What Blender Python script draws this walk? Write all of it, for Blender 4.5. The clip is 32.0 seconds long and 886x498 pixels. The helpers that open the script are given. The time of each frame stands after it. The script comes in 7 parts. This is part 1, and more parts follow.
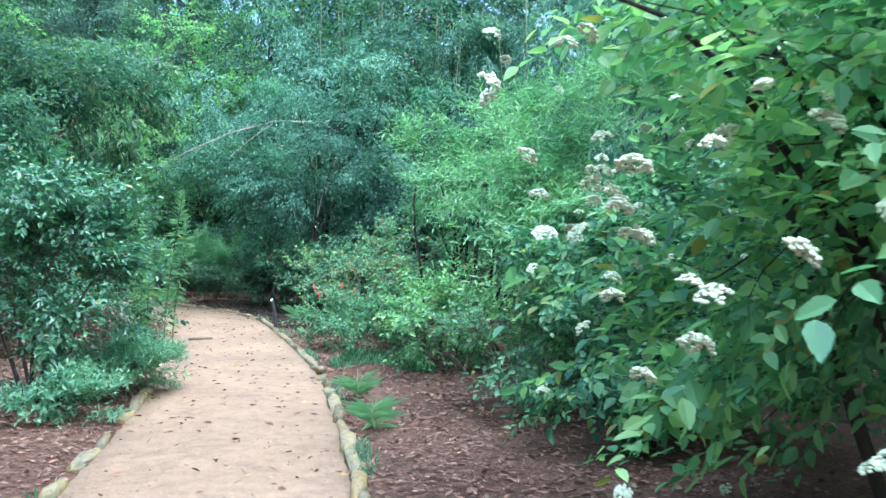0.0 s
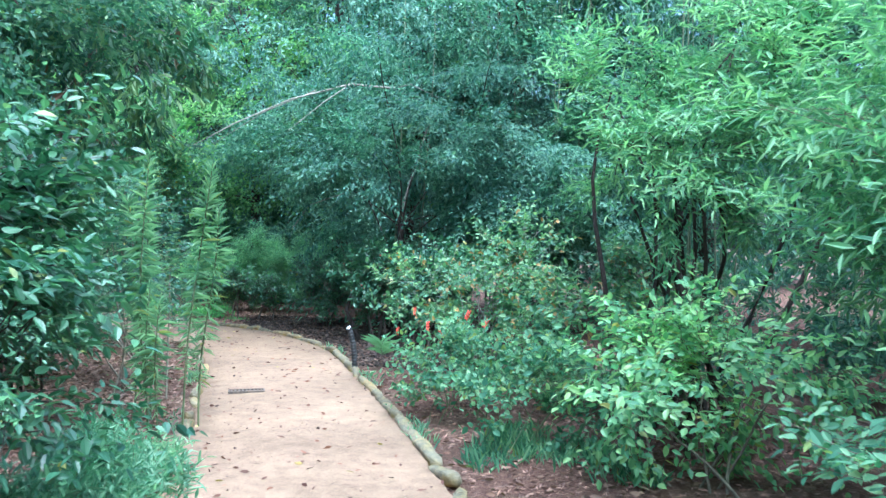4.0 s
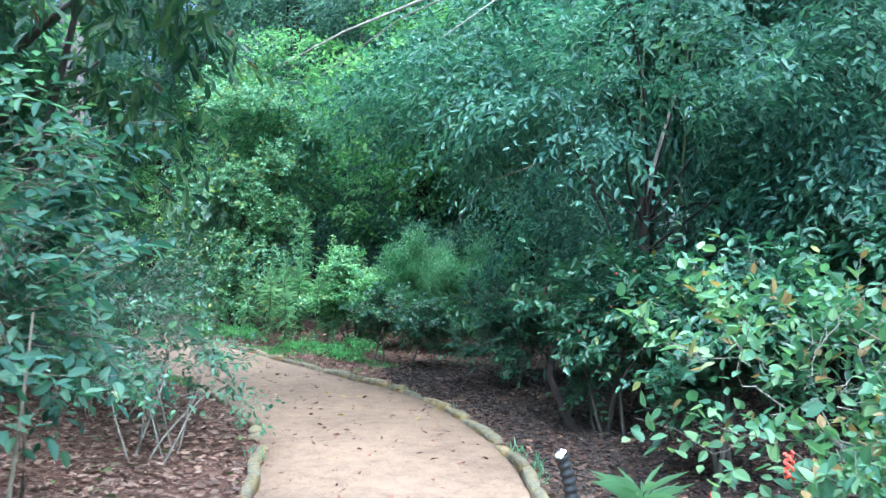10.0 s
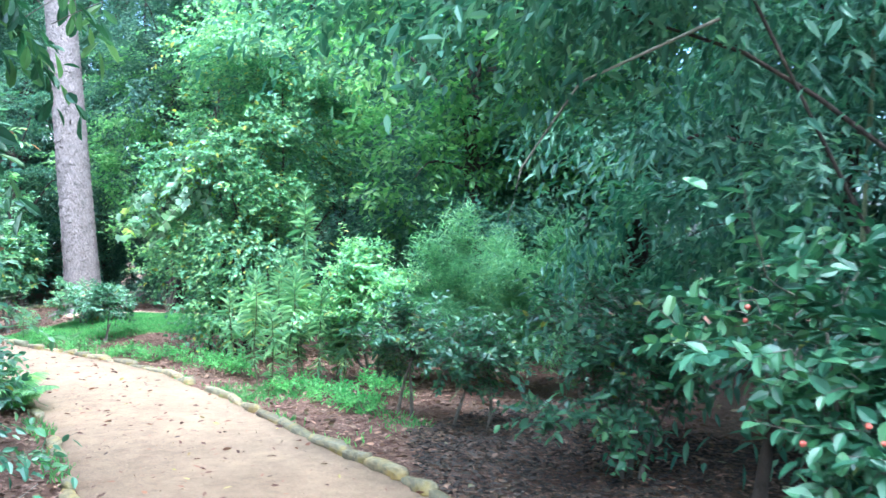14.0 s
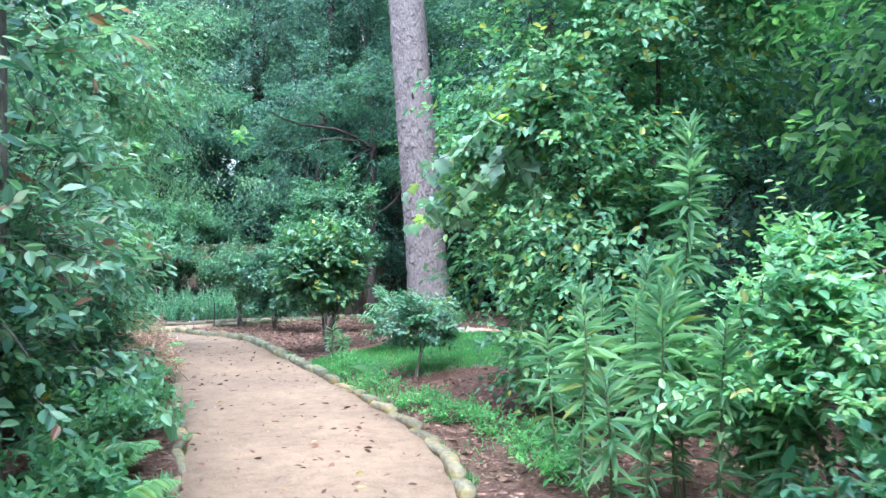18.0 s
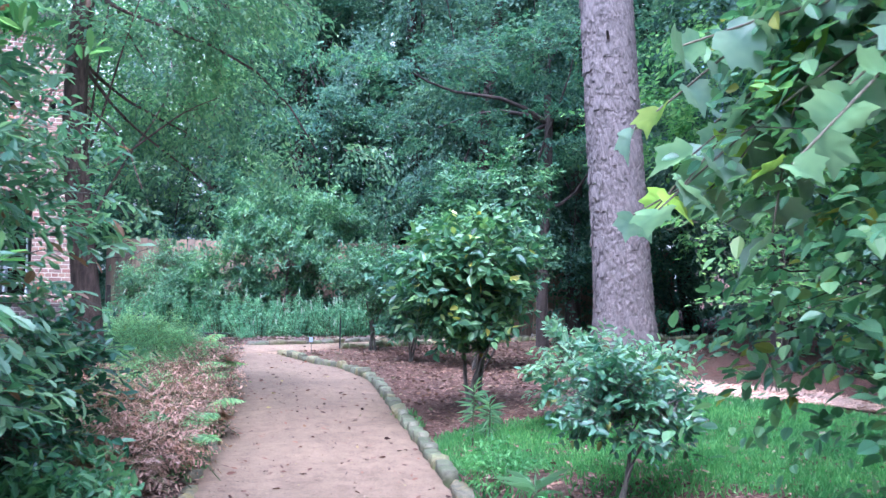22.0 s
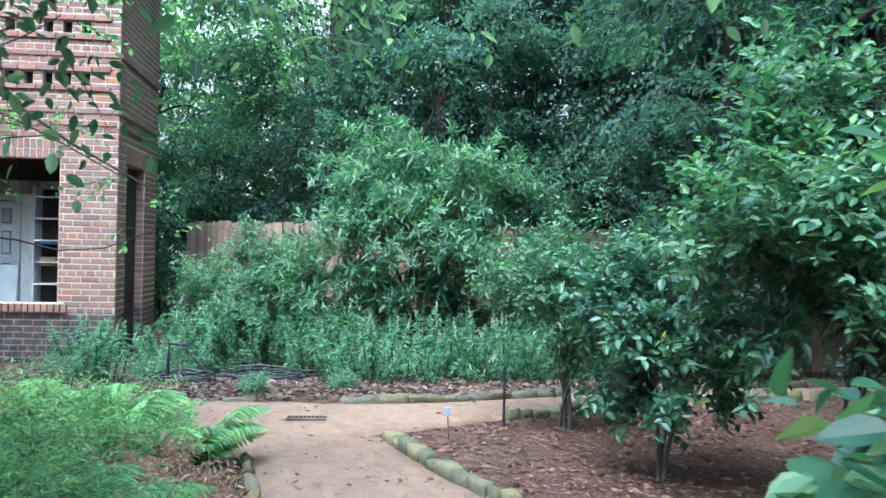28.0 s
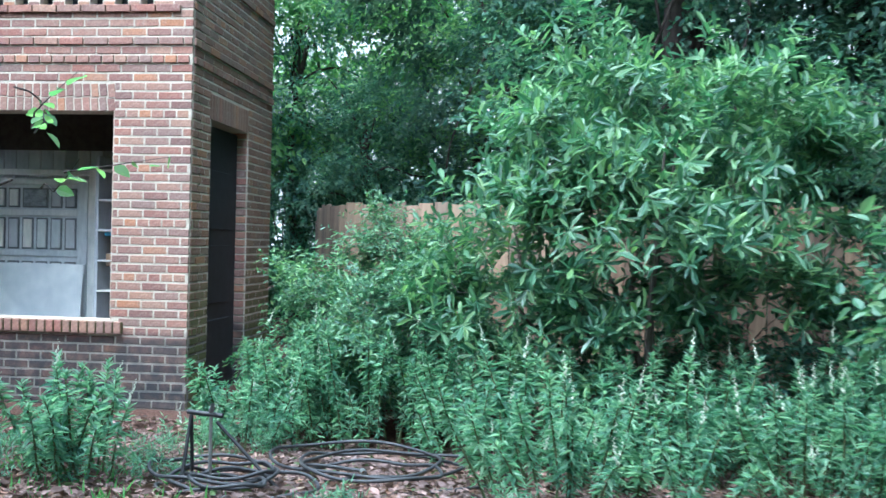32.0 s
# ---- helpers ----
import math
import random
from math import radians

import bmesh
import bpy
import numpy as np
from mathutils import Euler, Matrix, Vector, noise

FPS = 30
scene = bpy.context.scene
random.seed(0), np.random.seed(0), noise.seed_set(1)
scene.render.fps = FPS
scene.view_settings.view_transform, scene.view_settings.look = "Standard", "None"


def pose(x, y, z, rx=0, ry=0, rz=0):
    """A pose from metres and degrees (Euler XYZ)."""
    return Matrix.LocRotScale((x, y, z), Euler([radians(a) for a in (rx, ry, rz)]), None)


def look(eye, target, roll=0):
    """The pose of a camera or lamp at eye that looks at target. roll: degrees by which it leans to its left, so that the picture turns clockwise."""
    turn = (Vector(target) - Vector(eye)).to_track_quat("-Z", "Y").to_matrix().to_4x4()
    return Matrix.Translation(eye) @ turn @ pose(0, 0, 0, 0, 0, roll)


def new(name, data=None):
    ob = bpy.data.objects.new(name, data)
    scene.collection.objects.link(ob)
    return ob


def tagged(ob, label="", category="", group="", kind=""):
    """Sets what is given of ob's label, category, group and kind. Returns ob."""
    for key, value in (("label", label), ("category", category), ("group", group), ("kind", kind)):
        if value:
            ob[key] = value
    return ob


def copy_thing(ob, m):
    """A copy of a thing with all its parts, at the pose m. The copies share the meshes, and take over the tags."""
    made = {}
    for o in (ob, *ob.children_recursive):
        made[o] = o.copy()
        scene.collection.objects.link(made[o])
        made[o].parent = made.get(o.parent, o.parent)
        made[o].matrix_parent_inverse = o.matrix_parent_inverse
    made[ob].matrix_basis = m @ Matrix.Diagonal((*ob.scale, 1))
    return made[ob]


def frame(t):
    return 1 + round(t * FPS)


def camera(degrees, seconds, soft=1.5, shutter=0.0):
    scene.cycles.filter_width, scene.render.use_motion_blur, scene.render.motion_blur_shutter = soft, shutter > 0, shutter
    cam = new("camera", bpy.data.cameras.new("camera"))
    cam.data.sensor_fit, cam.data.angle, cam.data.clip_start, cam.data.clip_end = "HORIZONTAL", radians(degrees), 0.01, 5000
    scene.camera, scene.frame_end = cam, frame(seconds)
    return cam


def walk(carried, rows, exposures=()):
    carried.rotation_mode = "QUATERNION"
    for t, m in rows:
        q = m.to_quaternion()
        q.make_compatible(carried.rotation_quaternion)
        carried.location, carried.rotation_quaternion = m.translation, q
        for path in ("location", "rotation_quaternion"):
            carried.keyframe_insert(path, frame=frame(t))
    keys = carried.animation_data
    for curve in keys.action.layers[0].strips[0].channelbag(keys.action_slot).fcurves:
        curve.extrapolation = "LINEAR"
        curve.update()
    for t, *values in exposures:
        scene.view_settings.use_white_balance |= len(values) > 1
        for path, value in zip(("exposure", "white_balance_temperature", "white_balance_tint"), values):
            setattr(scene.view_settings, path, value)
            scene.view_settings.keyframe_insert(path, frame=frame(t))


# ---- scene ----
# The walk ---------------------------------------------------------------
cam = camera(53.0, 32.0, soft=1.45, shutter=0.3)
# seconds, eye, yaw, pitch, roll
PATH = [
    (0, (0.184, 0.099, 1.233), 16.28, -0.29, 0.56),
    (0.5, (-0.079, 0.558, 1.240), 16.23, -0.45, 0.36),
    (1, (-0.394, 0.970, 1.237), 16.32, -0.39, 0.56),
    (1.5, (-0.629, 1.353, 1.228), 16.46, -0.30, 0.50),
    (2, (-0.891, 1.732, 1.236), 18.34, -0.39, 0.52),
    (2.5, (-1.177, 2.139, 1.247), 19.87, -0.40, 0.53),
    (4.5, (-1.962, 3.947, 1.247), 20.19, -0.17, 0.34),
    (5, (-2.206, 4.329, 1.242), 20.48, 0.06, 0.35),
    (5.5, (-2.383, 4.732, 1.228), 22.71, 0.05, 0.49),
    (6, (-2.546, 5.148, 1.229), 29.37, -0.01, 0.61),
    (6.5, (-2.726, 5.572, 1.218), 30.46, -0.04, 0.64),
    (7, (-2.855, 5.938, 1.206), 30.44, 0.06, 0.72),
    (7.5, (-3.053, 6.352, 1.208), 30.58, 0.37, 0.92),
    (8, (-3.306, 6.716, 1.215), 30.74, 0.56, 1.16),
    (8.5, (-3.511, 7.095, 1.216), 30.83, 0.49, 1.05),
    (9, (-3.709, 7.403, 1.215), 31.91, 0.51, 0.99),
    (9.5, (-3.946, 7.748, 1.216), 32.55, 0.43, 1.05),
    (10, (-4.122, 8.162, 1.206), 32.54, 0.47, 0.88),
    (10.5, (-4.339, 8.501, 1.188), 32.55, 0.59, 0.75),
    (11, (-4.558, 8.845, 1.178), 32.69, 0.65, 0.89),
    (11.5, (-4.756, 9.234, 1.175), 32.67, 0.71, 0.72),
    (12, (-5.027, 9.647, 1.166), 32.65, 0.63, 0.46),
    (12.5, (-5.229, 10.032, 1.162), 32.71, 0.63, 0.20),
    (13, (-5.459, 10.418, 1.166), 32.95, 0.84, 0.36),
    (13.5, (-5.759, 10.788, 1.145), 33.73, 0.67, 0.08),
    (14, (-6.000, 11.184, 1.138), 36.65, 0.58, -0.34),
    (14.5, (-6.320, 11.558, 1.145), 39.95, 0.86, 0.06),
    (15, (-6.665, 11.892, 1.166), 43.18, 0.79, 0.04),
    (15.5, (-7.011, 12.284, 1.163), 55.90, 0.67, -0.13),
    (17.5, (-8.495, 13.959, 1.146), 62.49, 0.65, -0.31),
    (18, (-8.936, 14.219, 1.132), 62.42, 0.93, -0.28),
    (18.5, (-9.434, 14.422, 1.12), 64.03, 1.12, -0.04),
    (19, (-9.854, 14.643, 1.11), 66.18, 1.12, 0.0),
    (19.5, (-10.329, 14.87, 1.124), 72.72, 1.1, 0.42),
    (20, (-10.81, 15.073, 1.144), 73.26, 1.05, 0.42),
    (20.5, (-11.231, 15.311, 1.166), 73.49, 1.04, 0.61),
    (21, (-11.632, 15.467, 1.201), 73.43, 1.0, 0.71),
    (21.5, (-12.076, 15.597, 1.233), 73.51, 0.9, 0.98),
    (22, (-12.532, 15.771, 1.256), 73.59, 0.89, 1.18),
    (22.5, (-13.001, 15.885, 1.267), 73.62, 0.87, 1.19),
    (23, (-13.453, 15.994, 1.273), 73.74, 0.79, 1.08),
    (23.5, (-13.941, 16.112, 1.291), 74.6, 0.75, 1.0),
    (24, (-14.462, 16.14, 1.297), 76.62, 0.56, 1.25),
    (24.5, (-14.909, 16.245, 1.293), 78.81, 0.47, 1.36),
    (25, (-15.353, 16.305, 1.288), 82.03, 0.42, 1.59),
    (25.5, (-15.789, 16.313, 1.293), 81.95, 0.5, 1.96),
    (27.5, (-17.881, 16.73, 1.297), 83.73, 0.09, 1.28),
    (28, (-18.37, 16.739, 1.29), 83.77, 0.05, 1.35),
    (28.5, (-18.895, 16.794, 1.283), 84.01, 0.02, 1.31),
    (29, (-19.402, 16.826, 1.278), 86.28, 0.1, 1.33),
    (29.5, (-19.908, 16.87, 1.262), 86.39, 0.06, 1.25),
    (30, (-20.429, 16.887, 1.258), 87.65, -0.09, 1.26),
    (30.5, (-20.988, 16.86, 1.249), 88.73, -0.09, 1.3),
    (31, (-21.485, 16.871, 1.233), 89.36, -0.15, 1.27),
    (31.5, (-21.987, 16.87, 1.228), 92.32, -0.2, 1.34),
    (32, (-22.502, 16.835, 1.228), 96.05, -0.27, 1.31),
]


def aim(eye, yaw, pitch, roll):
    a, b = radians(yaw), radians(pitch)
    way = Vector((-math.sin(a) * math.cos(b), math.cos(a) * math.cos(b), math.sin(b)))
    return look(eye, Vector(eye) + 2 * way, roll)


EXPOSURES = [(0, 2.19, 4620, -2), (5, 2.25, 4480, -1), (9, 2.27, 4520, -1), (11, 2.52, 4480, 1), (13, 2.87, 4520, 1), (15, 3.15, 4620, -4), (17.5, 2.58, 4660, 0),
             (19, 2.52, 4580, 11), (23, 2.3, 4480, 17), (28, 2.13, 4640, 1), (32, 2.16, 4640, 0)]
walk(cam, [(t, aim(eye, yaw, pitch, roll)) for t, eye, yaw, pitch, roll in PATH], EXPOSURES)

# Daylight: an even grey sky and a wide, weak sun --------------------------
SUN_UP, SUN_TURN = 60.0, 128.0
world = bpy.data.worlds.new("overcast_sky")
scene.world = world
world.use_nodes = True
wn = world.node_tree
sky = wn.nodes.new("ShaderNodeTexSky")
sky.sky_type, sky.sun_disc = "NISHITA", False
sky.sun_elevation, sky.sun_rotation = radians(SUN_UP), radians(SUN_TURN)
sky.air_density, sky.dust_density, sky.ozone_density = 1.0, 8.0, 0.6
wn.nodes["Background"].inputs["Strength"].default_value = 0.15
wn.links.new(sky.outputs[0], wn.nodes["Background"].inputs["Color"])
lamp = bpy.data.lights.new("sun", "SUN")
lamp.energy, lamp.angle, lamp.color = 3.0, radians(95), (1.0, 0.97, 0.92)
sun = new("sun", lamp)
sun.matrix_world = pose(0, 0, 30, 90 - SUN_UP, 0, 180 - SUN_TURN)

RNG = np.random.default_rng(11)


# Materials ----------------------------------------------------------------
def material(name, rough=0.8, metal=0.0, spec=0.5):
    m = bpy.data.materials.new(name)
    m.use_nodes = True
    n = m.node_tree.nodes["Principled BSDF"]
    n.inputs["Roughness"].default_value, n.inputs["Metallic"].default_value = rough, metal
    n.inputs["Specular IOR Level"].default_value = spec
    return m, m.node_tree, n


def node(tree, kind, **values):
    n = tree.nodes.new(kind)
    for key, value in values.items():
        n.inputs[key].default_value = value
    return n


def ramp(tree, source, stops):
    r = tree.nodes.new("ShaderNodeValToRGB")
    el = r.color_ramp.elements
    while len(el) < len(stops):
        el.new(0.5)
    for e, (p, c) in zip(el, stops):
        e.position, e.color = p, (*c, 1)
    tree.links.new(source, r.inputs[0])
    return r.outputs[0]


def noisy(tree, scale, detail=4.0, rough=0.6, stretch=None):
    co = tree.nodes.new("ShaderNodeTexCoord")
    n = node(tree, "ShaderNodeTexNoise", Scale=scale, Detail=detail, Roughness=rough)
    if stretch:
        mp = tree.nodes.new("ShaderNodeMapping")
        mp.inputs["Scale"].default_value = stretch
        tree.links.new(co.outputs["Object"], mp.inputs[0])
        tree.links.new(mp.outputs[0], n.inputs["Vector"])
    else:
        tree.links.new(co.outputs["Object"], n.inputs["Vector"])
    return n.outputs[0]


def blend(tree, kind, factor, a, b):
    mx = tree.nodes.new("ShaderNodeMix")
    mx.data_type, mx.blend_type = "RGBA", kind
    for sock, v in ((mx.inputs[0], factor), (mx.inputs[6], a), (mx.inputs[7], b)):
        if isinstance(v, bpy.types.NodeSocket):
            tree.links.new(v, sock)
        elif isinstance(v, tuple):
            sock.default_value = (*v, 1)
        else:
            sock.default_value = v
    return mx.outputs[2]


def bump(tree, shader, source, strength, depth=0.01):
    b = node(tree, "ShaderNodeBump", Strength=strength, Distance=depth)
    tree.links.new(source, b.inputs["Height"])
    tree.links.new(b.outputs[0], shader.inputs["Normal"])


GAIN = 1.62


def leaf_material(name, dark, mid, light, odd=None, rough=0.5, through_light=0.3, spec=0.5, odd_part=0.04):
    """Leaves: each leaf has a green of its own, a few have turned; light passes through in part."""
    dark, mid, light = ((GAIN * c[0] * 1.27, GAIN * c[1], GAIN * c[2] * 1.20) for c in (dark, mid, light))
    m, t, s = material(name, rough, 0, spec)
    geo = t.nodes.new("ShaderNodeNewGeometry")
    stops = [(0.0, dark), (0.5, mid), (0.985 - odd_part, light)]
    if odd:
        stops.append((1.0 - odd_part, odd))
    col = ramp(t, geo.outputs["Random Per Island"], stops)
    big = ramp(t, noisy(t, 1.3, 2), [(0.3, (0.62, 0.7, 0.72)), (0.7, (1.1, 1.08, 0.95))])
    col = blend(t, "MULTIPLY", 1.0, col, big)
    t.links.new(col, s.inputs["Base Color"])
    tr = t.nodes.new("ShaderNodeBsdfTranslucent")
    t.links.new(blend(t, "MULTIPLY", 1.0, col, (1.25, 1.4, 0.85)), tr.inputs[0])
    mix = t.nodes.new("ShaderNodeMixShader")
    mix.inputs[0].default_value = 1.4 * through_light
    t.links.new(s.outputs[0], mix.inputs[1])
    t.links.new(tr.outputs[0], mix.inputs[2])
    t.links.new(mix.outputs[0], t.nodes["Material Output"].inputs[0])
    return m


def plain_material(name, a, b, scale=12.0, rough=0.8, metal=0.0, bumps=0.3, depth=0.005, stretch=None, per_piece=False, spec=0.4):
    """Two tones mixed by grain at two scales; per_piece varies each piece as a whole."""
    m, t, s = material(name, rough, metal, spec)
    n1, n2 = noisy(t, scale, 6, 0.65, stretch), noisy(t, scale * 0.13, 3)
    c = ramp(t, n1, [(0.3, a), (0.7, b)])
    c = blend(t, "MULTIPLY", 0.8, c, ramp(t, n2, [(0.3, (0.7, 0.7, 0.7)), (0.7, (1.15, 1.12, 1.08))]))
    if per_piece:
        info = t.nodes.new("ShaderNodeObjectInfo")
        geo = t.nodes.new("ShaderNodeNewGeometry")
        add = t.nodes.new("ShaderNodeMath")
        add.operation = "ADD"
        t.links.new(info.outputs["Random"], add.inputs[0])
        t.links.new(geo.outputs["Random Per Island"], add.inputs[1])
        fr = t.nodes.new("ShaderNodeMath")
        fr.operation = "FRACT"
        t.links.new(add.outputs[0], fr.inputs[0])
        c = blend(t, "MULTIPLY", 1.0, c, ramp(t, fr.outputs[0], [(0.0, (0.62, 0.6, 0.62)), (0.5, (1, 1, 1)), (1.0, (1.3, 1.22, 1.1))]))
    t.links.new(c, s.inputs["Base Color"])
    bump(t, s, n1, bumps, depth)
    return m


def sand_material():
    m, t, s = material("packed_sand", 0.9, 0, 0.25)
    grain, fine, big = noisy(t, 60, 6, 0.7), noisy(t, 330, 2), noisy(t, 0.9, 4)
    c = ramp(t, grain, [(0.3, (0.158, 0.105, 0.070)), (0.7, (0.252, 0.172, 0.116))])
    c = blend(t, "MULTIPLY", 1.0, c, ramp(t, big, [(0.3, (0.72, 0.70, 0.68)), (0.7, (1.12, 1.1, 1.08))]))
    c = blend(t, "MULTIPLY", 0.9, c, ramp(t, noisy(t, 9, 5, 0.7), [(0.32, (0.74, 0.73, 0.72)), (0.6, (1.08, 1.08, 1.07))]))
    c = blend(t, "MULTIPLY", 0.7, c, ramp(t, fine, [(0.36, (0.45, 0.43, 0.41)), (0.45, (1, 1, 1)), (0.66, (1.05, 1.05, 1.05)), (0.74, (1.35, 1.33, 1.28))]))
    t.links.new(c, s.inputs["Base Color"])
    bump(t, s, grain, 0.5, 0.008)
    return m


def mulch_material():
    m, t, s = material("bark_mulch", 0.95, 0, 0.2)
    a, b, big = noisy(t, 45, 8, 0.75), noisy(t, 14, 6, 0.7), noisy(t, 0.7, 4)
    c = ramp(t, a, [(0.3, (0.03, 0.017, 0.013)), (0.5, (0.10, 0.052, 0.038)), (0.7, (0.22, 0.14, 0.105))])
    c = blend(t, "MULTIPLY", 0.9, c, ramp(t, b, [(0.3, (0.6, 0.55, 0.5)), (0.7, (1.2, 1.15, 1.1))]))
    c = blend(t, "MIX", ramp(t, big, [(0.5, (0, 0, 0)), (0.75, (0.45, 0.45, 0.45))]), c, (0.10, 0.085, 0.05))
    t.links.new(c, s.inputs["Base Color"])
    bump(t, s, a, 1.0, 0.03)
    return m


def lichen_stone(name, a, b, moss, amount):
    m, t, s = material(name, 0.9, 0, 0.3)
    n1, n2 = noisy(t, 22, 6, 0.7), noisy(t, 5, 4)
    c = ramp(t, n1, [(0.3, a), (0.7, b)])
    c = blend(t, "MIX", ramp(t, n2, [(0.62 - amount, (0, 0, 0)), (0.75 - amount * 0.5, (0.9, 0.9, 0.9))]), c, moss)
    info = t.nodes.new("ShaderNodeObjectInfo")
    c = blend(t, "MULTIPLY", 1.0, c, ramp(t, info.outputs["Random"], [(0, (0.65, 0.62, 0.6)), (0.6, (1, 1, 1)), (1, (1.3, 1.1, 0.85))]))
    t.links.new(c, s.inputs["Base Color"])
    bump(t, s, n1, 0.8, 0.02)
    return m


def old_brick():
    m, t, s = material("old_red_brick", 0.9, 0, 0.25)
    info, geo = t.nodes.new("ShaderNodeObjectInfo"), t.nodes.new("ShaderNodeNewGeometry")
    add, fr = t.nodes.new("ShaderNodeMath"), t.nodes.new("ShaderNodeMath")
    fr.operation = "FRACT"
    t.links.new(info.outputs["Random"], add.inputs[0])
    t.links.new(geo.outputs["Random Per Island"], add.inputs[1])
    t.links.new(add.outputs[0], fr.inputs[0])
    c = ramp(t, fr.outputs[0], [(0.0, (0.16, 0.095, 0.082)), (0.18, (0.25, 0.115, 0.088)), (0.36, (0.27, 0.15, 0.112)), (0.55, (0.20, 0.130, 0.110)), (0.7, (0.23, 0.120, 0.094)), (0.88, (0.28, 0.17, 0.125)), (1.0, (0.32, 0.15, 0.082))])
    lime = ramp(t, noisy(t, 16, 6, 0.75), [(0.52, (0, 0, 0)), (0.72, (0.42, 0.42, 0.42))])
    c = blend(t, "MIX", lime, c, (0.36, 0.30, 0.26))
    n1 = noisy(t, 55, 6, 0.7)
    c = blend(t, "MULTIPLY", 0.9, c, ramp(t, n1, [(0.3, (0.6, 0.6, 0.62)), (0.7, (1.25, 1.25, 1.2))]))
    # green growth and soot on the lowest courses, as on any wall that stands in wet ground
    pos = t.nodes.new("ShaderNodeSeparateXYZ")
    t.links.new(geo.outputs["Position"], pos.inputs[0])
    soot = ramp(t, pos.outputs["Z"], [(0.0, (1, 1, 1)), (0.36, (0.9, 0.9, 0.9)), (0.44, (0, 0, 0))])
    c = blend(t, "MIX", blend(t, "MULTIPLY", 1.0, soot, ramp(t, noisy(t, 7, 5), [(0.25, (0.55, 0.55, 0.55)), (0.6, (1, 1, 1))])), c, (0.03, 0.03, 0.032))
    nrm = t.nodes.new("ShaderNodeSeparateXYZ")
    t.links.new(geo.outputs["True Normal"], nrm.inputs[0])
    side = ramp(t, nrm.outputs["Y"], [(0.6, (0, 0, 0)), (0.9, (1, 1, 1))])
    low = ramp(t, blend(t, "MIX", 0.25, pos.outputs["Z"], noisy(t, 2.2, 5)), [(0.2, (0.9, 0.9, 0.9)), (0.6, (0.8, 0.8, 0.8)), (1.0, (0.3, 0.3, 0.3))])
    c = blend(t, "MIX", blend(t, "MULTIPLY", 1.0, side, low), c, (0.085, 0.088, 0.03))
    t.links.new(c, s.inputs["Base Color"])
    bump(t, s, n1, 0.6, 0.006)
    return m


SAND, MULCH = sand_material(), mulch_material()
PALE_BLOCK = lichen_stone("pale_mossy_block", (0.085, 0.082, 0.058), (0.22, 0.195, 0.145), (0.12, 0.15, 0.055), 0.26)
MOSSY_STONE = lichen_stone("mossy_block", (0.045, 0.040, 0.030), (0.15, 0.13, 0.10), (0.065, 0.078, 0.032), 0.17)
STONE = lichen_stone("edging_stone", (0.085, 0.075, 0.05), (0.21, 0.18, 0.12), (0.26, 0.19, 0.05), 0.20)
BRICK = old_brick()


def lime_mortar():
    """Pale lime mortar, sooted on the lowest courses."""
    m, t, s = material("lime_mortar", 0.95, 0, 0.3)
    n1 = noisy(t, 60, 6, 0.65)
    c = ramp(t, n1, [(0.3, (0.36, 0.31, 0.245)), (0.7, (0.54, 0.475, 0.39))])
    c = blend(t, "MULTIPLY", 0.8, c, ramp(t, noisy(t, 3, 4), [(0.3, (0.7, 0.69, 0.66)), (0.7, (1.08, 1.07, 1.05))]))
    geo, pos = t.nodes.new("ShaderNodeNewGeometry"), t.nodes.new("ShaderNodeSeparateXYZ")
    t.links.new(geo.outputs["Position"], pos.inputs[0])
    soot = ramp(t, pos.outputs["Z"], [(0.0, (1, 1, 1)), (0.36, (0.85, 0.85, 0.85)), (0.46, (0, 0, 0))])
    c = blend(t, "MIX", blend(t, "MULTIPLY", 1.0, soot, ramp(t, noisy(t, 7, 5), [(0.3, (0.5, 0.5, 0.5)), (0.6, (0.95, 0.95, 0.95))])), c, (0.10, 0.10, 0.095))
    t.links.new(c, s.inputs["Base Color"])
    bump(t, s, n1, 0.4, 0.005)
    return m


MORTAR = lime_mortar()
BLACK = plain_material("black_rubber", (0.012, 0.012, 0.013), (0.03, 0.03, 0.033), 30, 0.55, 0, 0.1)
IRON = plain_material("rusted_iron", (0.045, 0.036, 0.030), (0.12, 0.09, 0.07), 40, 0.8, 0.2)
STEEL = plain_material("galvanised_steel", (0.35, 0.36, 0.37), (0.55, 0.56, 0.57), 40, 0.4, 0.9, 0.1)
BARK_DARK = plain_material("dark_bark", (0.018, 0.013, 0.011), (0.06, 0.043, 0.036), 28, 0.95, 0, 1.0, 0.02, (1, 1, 0.3))
BARK_RED = plain_material("reddish_bark", (0.035, 0.022, 0.018), (0.165, 0.105, 0.085), 30, 0.95, 0, 1.0, 0.04, (1, 1, 0.22))
BARK_GREY = plain_material("grey_bark", (0.055, 0.048, 0.04), (0.15, 0.13, 0.11), 30, 0.9, 0, 0.7, 0.01, (1, 1, 0.3))
TWIG = plain_material("thin_twig", (0.07, 0.06, 0.045), (0.16, 0.14, 0.10), 40, 0.9)
TWIG_PALE = plain_material("pale_dry_twig", (0.13, 0.125, 0.105), (0.24, 0.22, 0.185), 40, 0.9)
STEM_GREEN = plain_material("green_stem", (0.045, 0.062, 0.024), (0.10, 0.125, 0.05), 40, 0.7)
BAMBOO = plain_material("bamboo_cane", (0.09, 0.12, 0.065), (0.18, 0.20, 0.12), 20, 0.5)
